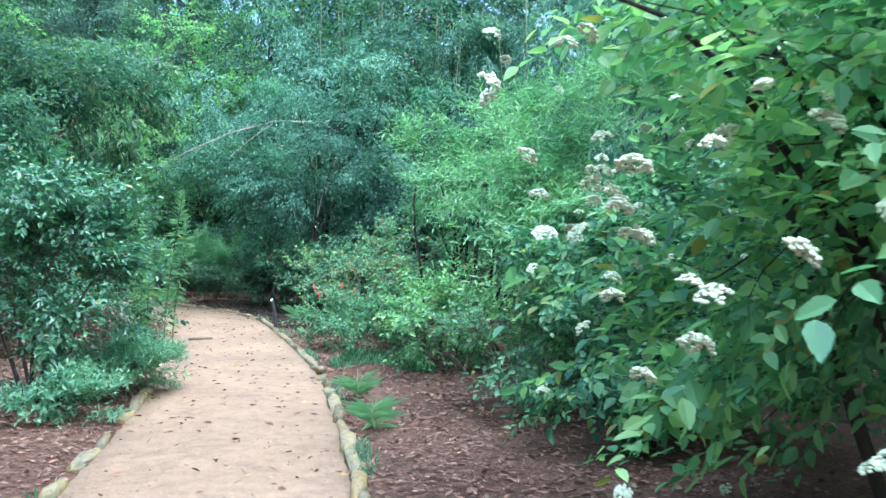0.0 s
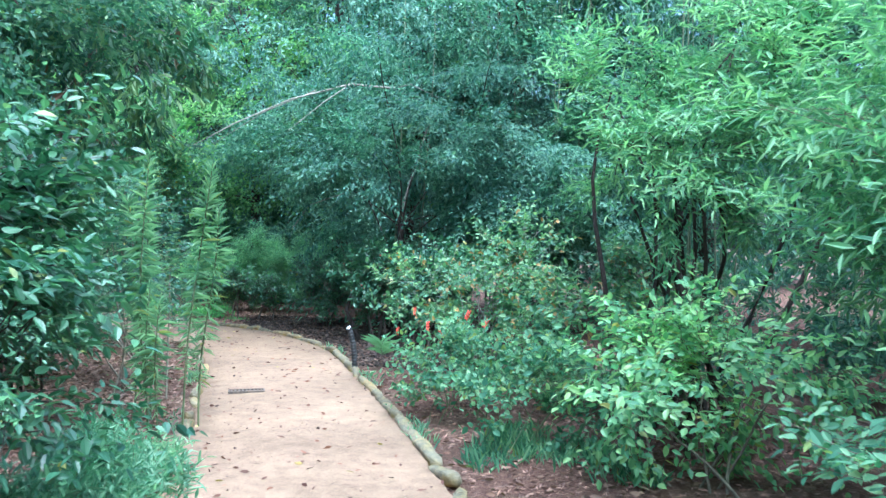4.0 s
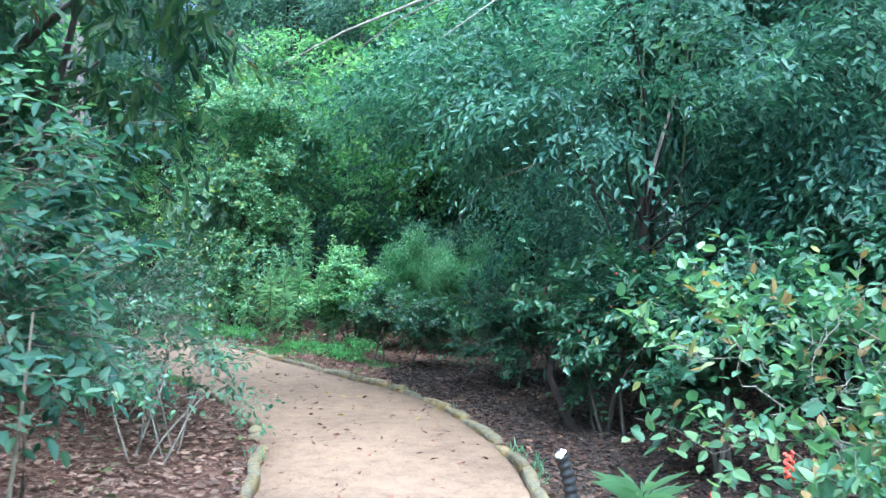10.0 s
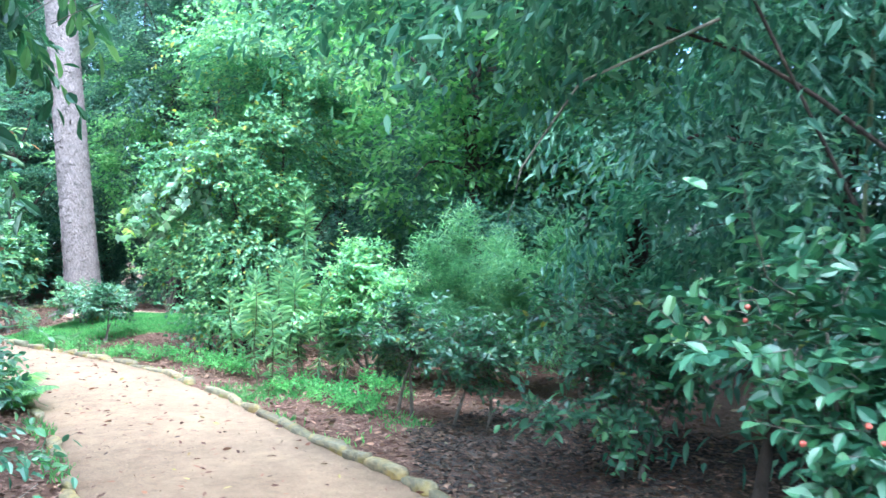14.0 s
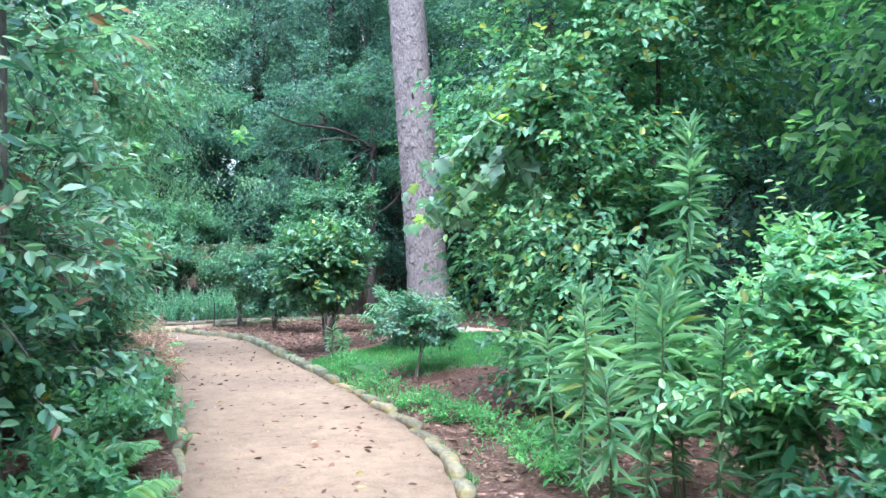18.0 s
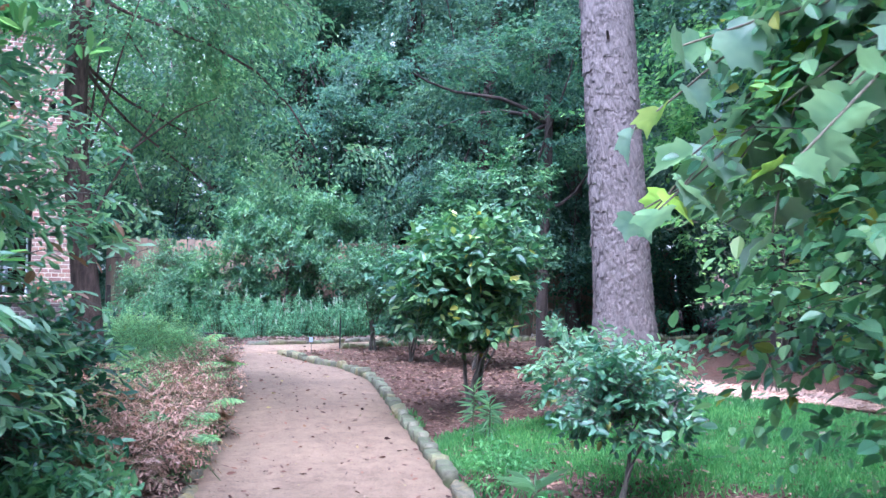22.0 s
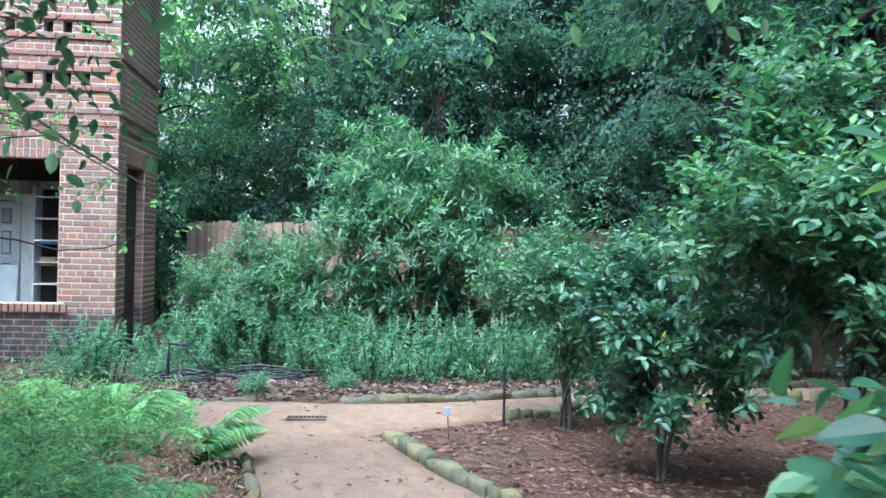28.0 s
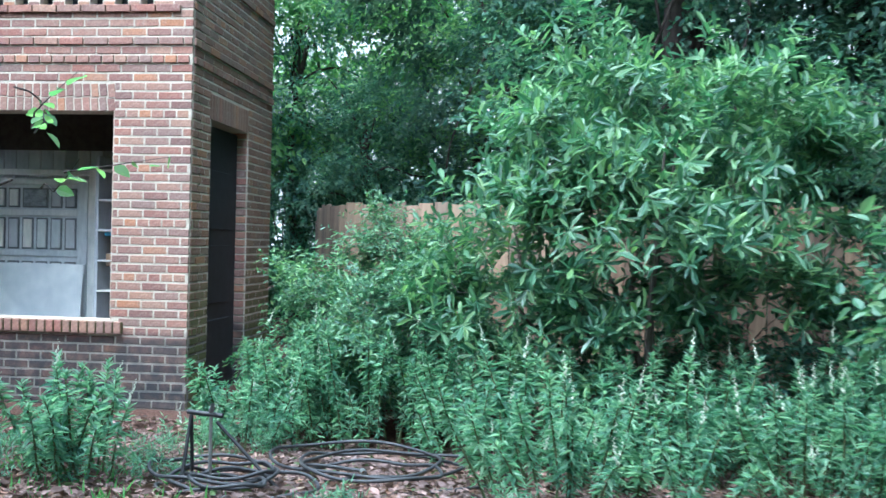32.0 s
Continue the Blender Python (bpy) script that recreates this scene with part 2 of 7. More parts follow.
BOARD = plain_material("weathered_fence_board", (0.14, 0.098, 0.070), (0.25, 0.185, 0.135), 9, 0.9, 0, 0.5, 0.006, (3, 3, 0.25), True)
GREY_PAINT = plain_material("dull_grey_paint", (0.58, 0.59, 0.60), (0.73, 0.74, 0.75), 14, 0.6, 0, 0.15, 0.003, (2, 2, 0.5), True)
DARK_PAINT = plain_material("black_door_and_hole_shade", (0.010, 0.011, 0.012), (0.022, 0.024, 0.027), 14, 0.6, 0, 0.2)
DARK_WOOD = plain_material("dark_old_timber", (0.03, 0.026, 0.022), (0.07, 0.06, 0.05), 12, 0.9, 0, 0.4)
WHITE_PLASTIC = plain_material("white_board", (0.74, 0.75, 0.75), (0.83, 0.83, 0.82), 10, 0.5, 0, 0.05)
BLUE_TAG = plain_material("blue_grey_label", (0.24, 0.29, 0.37), (0.34, 0.39, 0.47), 30, 0.4, 0, 0.05)
BLUE_TRAY = plain_material("blue_plastic", (0.06, 0.22, 0.42), (0.09, 0.3, 0.52), 30, 0.4, 0, 0.05)
PETAL_WHITE = plain_material("cream_petals", (0.56, 0.60, 0.44), (0.74, 0.76, 0.58), 60, 0.8)
PETAL_RED = plain_material("red_petals", (0.55, 0.05, 0.035), (0.75, 0.12, 0.07), 60, 0.6)
LITTER = leaf_material("dry_leaf_litter", (0.038, 0.026, 0.016), (0.070, 0.050, 0.030), (0.120, 0.090, 0.056), (0.22, 0.18, 0.12), 0.85, 0.1, 0.3, 0.05)
LITTER_DARK = leaf_material("fallen_leaf", (0.022, 0.012, 0.008), (0.055, 0.030, 0.019), (0.11, 0.062, 0.035), (0.34, 0.26, 0.10), 0.8, 0.1, 0.3, 0.05)
LITTER_PALE = leaf_material("pale_leaf_litter", (0.040, 0.031, 0.020), (0.078, 0.062, 0.042), (0.135, 0.112, 0.078), (0.12, 0.14, 0.055), 0.85, 0.1, 0.3, 0.06)
LITTER_DRY = leaf_material("dry_grey_leaf", (0.034, 0.026, 0.019), (0.068, 0.054, 0.040), (0.135, 0.112, 0.086), (0.08, 0.11, 0.04), 0.85, 0.1, 0.3, 0.05)
STRAW = leaf_material("pale_straw", (0.19, 0.145, 0.095), (0.27, 0.205, 0.14), (0.36, 0.285, 0.20), None, 0.8, 0.1, 0.3)
G_CAMELLIA = leaf_material("glossy_camellia_leaf", (0.016, 0.052, 0.028), (0.029, 0.085, 0.040), (0.056, 0.135, 0.055), (0.26, 0.24, 0.05), 0.38, 0.24, 0.5, 0.004)
G_MAGNOLIA = leaf_material("leathery_magnolia_leaf", (0.016, 0.046, 0.024), (0.030, 0.078, 0.036), (0.075, 0.140, 0.050), (0.11, 0.055, 0.035), 0.4, 0.35, 0.4, 0.008)
G_ROUND = leaf_material("glossy_yellowing_leaf", (0.022, 0.066, 0.033), (0.045, 0.115, 0.048), (0.100, 0.195, 0.068), (0.42, 0.36, 0.07), 0.36, 0.28, 0.5, 0.012)
G_YOUNG = leaf_material("grey_green_young_leaf", (0.044, 0.108, 0.06), (0.082, 0.172, 0.093), (0.135, 0.24, 0.122), (0.24, 0.12, 0.08), 0.45, 0.35, 0.5, 0.025)
G_VIBURNUM = leaf_material("viburnum_leaf", (0.056, 0.150, 0.069), (0.106, 0.237, 0.094), (0.188, 0.338, 0.125), (0.30, 0.28, 0.08), 0.45, 0.35, 0.5, 0.02)
G_PRIVET = leaf_material("blue_green_small_leaf", (0.023, 0.070, 0.050), (0.045, 0.115, 0.075), (0.090, 0.185, 0.118), None, 0.5, 0.34, 0.4)
G_FEATHER = leaf_material("light_willowy_leaf", (0.045, 0.125, 0.06), (0.08, 0.185, 0.08), (0.125, 0.25, 0.105), None, 0.5, 0.35)
G_HERB = leaf_material("grey_green_herb_leaf", (0.04, 0.115, 0.066), (0.075, 0.175, 0.10), (0.125, 0.24, 0.145), None, 0.6, 0.4)
G_BEDHERB = leaf_material("pale_herb_leaf", (0.048, 0.125, 0.080), (0.084, 0.185, 0.118), (0.14, 0.26, 0.17), None, 0.65, 0.45)
G_GOLDENROD = leaf_material("goldenrod_leaf", (0.062, 0.138, 0.072), (0.10, 0.20, 0.10), (0.155, 0.272, 0.135), (0.26, 0.27, 0.09), 0.6, 0.4, 0.3, 0.03)
G_RUSTY = leaf_material("turning_shrub_leaf", (0.036, 0.095, 0.048), (0.066, 0.15, 0.066), (0.115, 0.21, 0.08), (0.30, 0.19, 0.075), 0.5, 0.3, 0.4, 0.07)
G_SAGE = leaf_material("soft_sage_leaf", (0.026, 0.080, 0.042), (0.058, 0.145, 0.074), (0.125, 0.235, 0.115), (0.20, 0.26, 0.08), 0.65, 0.35, 0.25, 0.03)
G_TREE = leaf_material("broad_pale_green_leaf", (0.038, 0.105, 0.052), (0.072, 0.170, 0.078), (0.130, 0.245, 0.100), (0.34, 0.32, 0.07), 0.40, 0.35, 0.5, 0.035)
G_LAUREL = leaf_material("long_laurel_leaf", (0.018, 0.060, 0.030), (0.042, 0.110, 0.050), (0.095, 0.190, 0.080), (0.15, 0.25, 0.09), 0.42, 0.3, 0.5, 0.02)
G_SYCAMORE = leaf_material("sycamore_leaf", (0.065, 0.135, 0.085), (0.10, 0.18, 0.12), (0.16, 0.25, 0.18), None, 0.4, 0.4, 0.6)
# yellower copy of the sycamore leaf, coloured as if light shone through
G_SYCAMORE_LIT = leaf_material("lit_sycamore_leaf", (0.13, 0.22, 0.05), (0.18, 0.29, 0.06), (0.24, 0.36, 0.08), None, 0.45, 0.6, 0.4)
G_ELM = leaf_material("soft_elm_leaf", (0.040, 0.095, 0.052), (0.068, 0.145, 0.074), (0.12, 0.21, 0.105), None, 0.6, 0.4, 0.3)
G_WOODS = leaf_material("woodland_leaf", (0.020, 0.056, 0.040), (0.037, 0.090, 0.056), (0.066, 0.130, 0.074), (0.10, 0.165, 0.07), 0.65, 0.38, 0.2, 0.02)
G_DARKWOODS = leaf_material("dark_evergreen_leaf", (0.022, 0.052, 0.040), (0.038, 0.084, 0.058), (0.068, 0.124, 0.078), None, 0.65, 0.34, 0.2)
# lighter greens; the sunlit look of the airy crowns is in the colour
G_BRIGHT = leaf_material("sunlit_woodland_leaf", (0.045, 0.12, 0.045), (0.075, 0.17, 0.06), (0.12, 0.23, 0.08), None, 0.5, 0.5)
G_FERN = leaf_material("fern_frond", (0.090, 0.190, 0.095), (0.15, 0.285, 0.14), (0.24, 0.39, 0.19), (0.34, 0.38, 0.15), 0.65, 0.5, 0.3, 0.05)
G_DEADFERN = leaf_material("withered_frond", (0.14, 0.092, 0.062), (0.23, 0.16, 0.11), (0.33, 0.25, 0.175), (0.2, 0.24, 0.09), 0.8, 0.25)
G_GRASS = leaf_material("low_grass", (0.042, 0.130, 0.042), (0.066, 0.185, 0.056), (0.100, 0.240, 0.075), None, 0.7, 0.4, 0.25)


# Mesh helpers ---------------------------------------------------------------
def mesh_from(name, verts, faces, mat, smooth=False):
    """One mesh from arrays; faces all have the same number of corners."""
    verts, faces = np.asarray(verts, np.float32).reshape(-1, 3), np.asarray(faces, np.int32)
    me = bpy.data.meshes.new(name)
    k = faces.shape[1]
    me.vertices.add(len(verts))
    me.vertices.foreach_set("co", verts.ravel())
    me.loops.add(faces.size)
    me.loops.foreach_set("vertex_index", faces.ravel())
    me.polygons.add(len(faces))
    me.polygons.foreach_set("loop_start", np.arange(0, faces.size, k, dtype=np.int32))
    me.polygons.foreach_set("use_smooth", np.full(len(faces), smooth))
    me.update(calc_edges=True)
    me.materials.append(mat)
    return me


def part(name, me, parent, label="", m=None):
    ob = new(name, me)
    ob.parent = parent
    if m is not None:
        ob.matrix_basis = m
    if label:
        ob["label"] = label
    return ob


def root(name, x, y, z, label, category, group="", kind="", turn=0):
    ob = new(name)
    ob.empty_display_size = 0.1
    ob.matrix_basis = pose(x, y, z, 0, 0, turn)
    return tagged(ob, label, category, group, kind)


def from_bm(name, bm, mat, smooth=False):
    me = bpy.data.meshes.new(name)
    if smooth:
        for f in bm.faces:
            f.smooth = True
    bm.to_mesh(me)
    bm.free()
    me.materials.append(mat)
    return me


def box(name, size, mat, bevel=0.006, at=(0, 0, 0), jitter=0.0, seed=0):
    bm = bmesh.new()
    bmesh.ops.create_cube(bm, size=1)
    bmesh.ops.scale(bm, vec=size, verts=bm.verts)
    if bevel:
        bmesh.ops.bevel(bm, geom=bm.edges[:], offset=bevel, segments=1, affect="EDGES")
    if jitter:
        r = np.random.default_rng(seed)
        for v in bm.verts:
            v.co += Vector(r.normal(0, jitter, 3))
    bmesh.ops.translate(bm, vec=at, verts=bm.verts)
    return from_bm(name, bm, mat)


def tubes(name, runs, mat, sides=6):
    """Tapered round runs: each a list of points and of radii. Joined into one mesh."""
    verts, faces, base = [], [], 0
    ring = np.linspace(0, 2 * np.pi, sides, endpoint=False)
    for pts, rad in runs:
        pts = np.asarray(pts, float)
        rad = np.interp(np.linspace(0, 1, len(pts)), np.linspace(0, 1, len(rad)), rad)
        tan = np.gradient(pts, axis=0)
        tan /= np.linalg.norm(tan, axis=1, keepdims=True) + 1e-9
        ref = np.where(np.abs(tan[:, 2:3]) > 0.9, [[1.0, 0, 0]], [[0, 0, 1.0]])
        u = np.cross(tan, ref)
        u /= np.linalg.norm(u, axis=1, keepdims=True) + 1e-9
        v = np.cross(tan, u)
        verts.append((pts[:, None] + rad[:, None, None] * (np.cos(ring)[None, :, None] * u[:, None] + np.sin(ring)[None, :, None] * v[:, None])).reshape(-1, 3))
        n = len(pts)
        i, j = np.meshgrid(np.arange(n - 1), np.arange(sides), indexing="ij")
        a = base + i * sides + j
        b = base + i * sides + (j + 1) % sides
        faces.append(np.stack([a, b, b + sides, a + sides], -1).reshape(-1, 4))
        base += n * sides
    return mesh_from(name, np.concatenate(verts), np.concatenate(faces), mat, True)


def bent(a, b, n=6, wob=0.06, sag=0.0, r=None):
    """A slightly crooked run of points from a to b."""
    r = RNG if r is None else r
    a, b = np.asarray(a, float), np.asarray(b, float)
    s = np.linspace(0, 1, n)[:, None]
    size = np.linalg.norm(b - a)
    off = r.normal(0, wob * size, (2, 3))
    pts = a + (b - a) * s + np.sin(np.pi * s) * off[0] + np.sin(2 * np.pi * s) * off[1] * 0.4
    pts[:, 2] += sag * np.sin(np.pi * s[:, 0])
    return pts


SHAPES = {
    "ovate": [(0, 0), (0.16, 0.34), (0.40, 0.5), (0.74, 0.33), (1, 0), (0.74, -0.33), (0.40, -0.5), (0.16, -0.34)],
    "simple": [(0, 0), (0.28, 0.5), (0.65, 0.40), (1, 0), (0.65, -0.40), (0.28, -0.5)],
    "lance": [(0, 0), (0.3, 0.5), (0.6, 0.42), (1, 0), (0.6, -0.42), (0.3, -0.5)],
    "obovate": [(0, 0), (0.3, 0.30), (0.66, 0.5), (0.88, 0.34), (1, 0), (0.88, -0.34), (0.66, -0.5), (0.3, -0.30)],
}


def unit(a):
    return a / (np.linalg.norm(a, axis=-1, keepdims=True) + 1e-9)


def leaf_mesh(name, base, way, up, length, width, mat, shape="ovate", fold=0.12, curl=0.15):
    """Many leaves in one mesh: each folded along its rib and curled at its tip."""
    n = len(base)
    out = np.array(SHAPES[shape])
    way = unit(way)
    side = unit(np.cross(way, up))
    nrm = np.cross(side, way)
    u, v = out[:, 0], out[:, 1]
    L, Wd = np.broadcast_to(length, n)[:, None, None], np.broadcast_to(width, n)[:, None, None]
    co = base[:, None] + way[:, None] * (u[None, :, None] * L) + side[:, None] * (v[None, :, None] * Wd)
    co = co + nrm[:, None] * (fold * np.abs(v)[None, :, None] * Wd * 2 - curl * (u**2)[None, :, None] * L)
    k = len(out)
    idx = np.arange(n)[:, None] * k
    faces = np.concatenate([idx + [0, *range(k - 1, k // 2 - 1, -1)], idx + [0, *range(k // 2, 0, -1)]])
    return mesh_from(name, co.reshape(-1, 3), faces, mat)


def sprays(lobes, twigs, per_twig, leaf, spread, r, twig_len=0.25, droop=0.1, clumps=14, clump_size=0.26, inner=0.2, upright=0.0):
    """Places for leaves. Each lobe (centre, radii, share) holds a number of boughs that reach out from its middle; twigs fan out on
    both sides of a bough, and leaves stand in two ranks along each twig (all round it on upright herbs)."""
    lobes = np.asarray(lobes, float)
    share = lobes[:, 6] / lobes[:, 6].sum()
    k = r.choice(len(lobes), twigs, p=share)
    c, R = lobes[k, :3], lobes[k, 3:6]
    boughs = unit(r.normal(size=(len(lobes), clumps, 3)))
    boughs[..., 2] = boughs[..., 2] * 0.8 + 0.12
    boughs = unit(boughs)
    reach = r.uniform(0.78, 1.16, (len(lobes), clumps))
    q = r.integers(0, clumps, twigs)
    d, far = boughs[k, q], reach[k, q]
    s = 0.42 + 0.58 * np.sqrt(r.random(twigs))
    deep = r.random(twigs) < inner
    s[deep] *= r.random(deep.sum()) ** 0.5
    start = c + d * R * (far * s)[:, None] + r.normal(0, 0.42, (twigs, 3)) * clump_size * R
    start[:, 2] -= droop * 0.55 * R[:, 2] * s**2
    flat = unit(np.cross(d, [0.05, 0.03, 1.0]))
    hand = r.choice([-1.0, 1.0], twigs)[:, None]
    way = unit(d * 0.75 + flat * hand * r.uniform(0.2, 1.1, (twigs, 1)) + r.normal(0, 0.28, (twigs, 3)) + [0, 0, upright + 0.1] - np.array([0, 0, droop]) * 2)
    tl = twig_len * (0.6 + 0.8 * r.random(twigs))
    j = np.tile(np.arange(per_twig), twigs)
    t = np.repeat(np.arange(twigs), per_twig)
    f = (j + 0.5) / per_twig
    base = start[t] + way[t] * (f * tl[t])[:, None]
    base[:, 2] -= droop * tl[t] * f**2
    sky = unit(np.array([0, 0, 1.0]) + d * 0.45 + r.normal(0, 0.3, (twigs, 3)))
    lat = unit(np.cross(way, sky))
    turn = np.where(j % 2, 0.0, np.pi) + r.normal(0, 0.5, len(j)) if upright < 0.5 else j * 2.4 + np.repeat(r.random(twigs) * 6.28, per_twig)
    bi = np.cross(lat, way)
    off = np.cos(turn)[:, None] * lat[t] + np.sin(turn)[:, None] * bi[t]
    lw = unit(way[t] * 0.7 + off * spread + r.normal(0, 0.16, (len(t), 3)) - np.array([0, 0, droop]))
    up = unit(sky[t] + r.normal(0, 0.3, (len(t), 3)))
    size = leaf * (0.65 + 0.6 * r.random(len(t)))
    ends = start + way * tl[:, None]
    return base, lw, up, size, start, ends


def plant(name, label, category, at, lobes, leaf=0.06, ratio=0.5, mat=None, twigs=600, per=7, shape="ovate", bark=None, group="",
          trunk=None, stems=4, stem_r=0.015, seed=0, spread=0.8, twig_len=0.22, droop=0.1, inner=0.2, clumps=14, clump_size=0.26, turn=0,
          upright=0.0, lean=(0, 0), foot_spread=0.08, twig_mesh=True, stem_name="stem", curl=0.15, kind="", limb_scale=1.0):
    """A shrub or tree: a trunk or stems, limbs that reach into every lobe of its crown, twigs and leaves.
    lobes: rows of centre x, y, z, radii x, y, z and share, from the foot. trunk: (height, radius at the foot, radius on top)."""
    r = np.random.default_rng(seed + 100)
    ob = root(name, *at, label, category, group, kind, turn)
    bark = bark or TWIG
    lobes = [tuple(l) if len(l) == 7 else (*l, l[3] * l[4] * l[5]) for l in lobes]
    if trunk:
        hgt, r0, r1 = trunk
        top = (lean[0], lean[1], hgt)
        line = bent((0, 0, -0.05), top, 9, 0.02, 0, r)
        part("trunk", tubes("trunk", [(line, [r0 * 1.35, r0, r0 * 0.9, r1])], bark, 10), ob)
        for l in lobes:
            s = r.uniform(0.45, 1.0)
            a = line[int(s * 8)]
            rr = r1 * (0.75 if s > 0.7 else 0.6) * limb_scale
            part("limb", tubes("limb", [(bent(a, l[:3], 7, 0.06, 0.1, r), [rr, rr * 0.35])], bark, 6), ob)
    else:
        for i in range(max(stems, 1)):
            l = lobes[i % len(lobes)]
            a = (r.normal(0, foot_spread), r.normal(0, foot_spread), -0.04)
            e = np.array(l[:3]) + r.normal(0, 0.25, 3) * np.array(l[3:6])
            part(stem_name, tubes(stem_name, [(bent(a, e, 8, 0.05, 0.05, r), [stem_r, stem_r * 0.7, stem_r * 0.3])], bark, 6), ob)
    base, way, up, size, start, ends = sprays(lobes, twigs, per, leaf, spread, r, twig_len, droop, clumps, clump_size, inner, upright)
    if twig_mesh:
        runs = []
        L = np.asarray(lobes)[:, :3]
        for a, b in zip(start[:: max(1, twigs // 260)], ends[:: max(1, twigs // 260)]):
            c = L[np.argmin(((L - a) ** 2).sum(1))]
            m = c * 0.3 + a * 0.7
            thick = min(stem_r * 0.2, 0.003) + 0.0008
            runs.append(([m, (m + a) / 2 + r.normal(0, 0.018, 3), a, (a + b) / 2 + r.normal(0, 0.008, 3), b], [thick, thick * 0.6, 0.0008]))
        tagged(part("twig_growth", tubes("twig_growth", runs, bark, 3), ob), kind="stuff")
    part("crown", leaf_mesh("crown", base, way, up, size, size * ratio, mat, shape, curl=curl), ob)
    return ob


# The ground, the path and its edging -----------------------------------------
RIGHT = [(1.5, -2.5), (0.7, -0.5), (-0.1, 1.2), (-0.8, 2.7), (-1.47, 4.2), (-1.84, 4.97), (-2.31, 5.9), (-3.1, 7.45), (-4.1, 9.1), (-4.76, 10.11),
         (-5.25, 10.85), (-5.82, 11.7), (-6.35, 12.5), (-6.76, 13.0), (-7.44, 13.7), (-8.1, 14.2), (-8.87, 14.7), (-9.5, 14.9), (-10.4, 15.3),
         (-11.4, 15.76), (-12.6, 16.24), (-14.0, 16.75), (-15.7, 17.02), (-17.2, 17.22), (-18.7, 17.38), (-20.3, 17.56), (-21.5, 17.69),
         (-22.4, 17.68), (-23.15, 17.42), (-23.8, 17.12), (-24.4, 17.03)]
LEFT = [(0.1, -3.1), (-0.6, -1.1), (-1.3, 0.5), (-2.05, 2.1), (-2.8, 3.76), (-3.1, 4.35), (-3.4, 4.96), (-4.1, 6.4), (-5.05, 8.0), (-5.7, 9.05), (-6.25, 9.9),
        (-6.9, 10.95), (-7.6, 11.8), (-8.3, 12.55), (-9.06, 13.1), (-10.0, 13.6), (-10.9, 14.05), (-12.0, 14.57), (-13.2, 15.05), (-14.3, 15.33),
        (-15.6, 15.56), (-17.05, 15.82), (-18.6, 16.03), (-20.0, 16.22), (-21.2, 16.36), (-22.2, 16.37), (-23.1, 16.32), (-23.8, 16.24), (-24.5, 15.95)]
NEAR_SIDE = [(-25.3, 9.0), (-25.0, 12.0), (-24.75, 14.4), (-24.5, 15.95), (-24.4, 17.03), (-24.75, 17.2), (-25.0, 17.57), (-25.15, 17.93), (-25.45, 18.7),
             (-25.8, 19.7), (-26.2, 21.5), (-26.3, 24.5), (-25.8, 29.0)]
FAR_SIDE = [(-27.0, 9.0), (-26.5, 12.0), (-26.0, 14.4), (-25.75, 15.9), (-25.68, 16.6), (-25.72, 17.1), (-25.8, 17.6), (-25.92, 18.1), (-26.15, 18.8),
            (-26.5, 19.9), (-27.2, 21.5), (-27.5, 24.5), (-27.1, 29.0)]


def resampled(points, step):
    """Points every so many metres along a smooth line through the given ones."""
    p = np.asarray(points, float)
    s = np.r_[0, np.cumsum(np.hypot(*np.diff(p, axis=0).T))]
    fine = np.linspace(0, s[-1], 60 * len(p))
    q = np.stack([np.interp(fine, s, p[:, k]) for k in (0, 1)], 1)
    ker = np.ones(61) / 61
    pad = np.pad(q, ((30, 30), (0, 0)), mode="reflect", reflect_type="odd")
    q = np.stack([np.convolve(pad[:, k], ker, "valid") for k in (0, 1)], 1)
    s = np.r_[0, np.cumsum(np.hypot(*np.diff(q, axis=0).T))]
    at = np.linspace(0, s[-1], max(2, int(s[-1] / step)))
    return np.stack([np.interp(at, s, q[:, k]) for k in (0, 1)], 1)


def paired(a, b, n):
    """Two lines of n points each, matched by their share of length."""
    out = []
    for line in (a, b):
        q = resampled(line, 0.05)
        out.append(q[np.linspace(0, len(q) - 1, n).astype(int)])
    return out


R_LINE, L_LINE = paired(RIGHT, LEFT, 420)
N_LINE, F_LINE = paired(NEAR_SIDE, FAR_SIDE, 240)
MIDDLE = np.concatenate([(R_LINE + L_LINE)[::4] / 2, (N_LINE + F_LINE)[::3] / 2])
HALF = np.concatenate([np.hypot(*(R_LINE - L_LINE).T)[::4] / 2, np.hypot(*(N_LINE - F_LINE).T)[::3] / 2])


def off_path(x, y):
    """Metres from the path's edge; negative on the path."""
    x, y = np.asarray(x, float), np.asarray(y, float)
    out = np.full(x.shape, 1e9)
    for (mx, my), hw in zip(MIDDLE, HALF):
        out = np.minimum(out, np.hypot(x - mx, y - my) - hw)
    return out


def ease(v):
    v = np.clip(v, 0, 1)
    return v * v * (3 - 2 * v)


def slope(x, y):
    """The lie of the land: flat, falling a little towards the house, with a low bank under the pine."""
    x, y = np.asarray(x, float), np.asarray(y, float)
    z = -0.24 * ease((-26.3 - x) / 2.6)
    d = y - np.interp(-x, -np.asarray(RIGHT)[::-1][:, 0][::-1], np.asarray(RIGHT)[:, 1])
    bank = 0.24 * np.exp(-(((x + 18.2) / 2.8) ** 2)) * ease(d / 1.8) * (1 - 0.8 * ease((d - 2.2) / 2.5))
    return z + bank


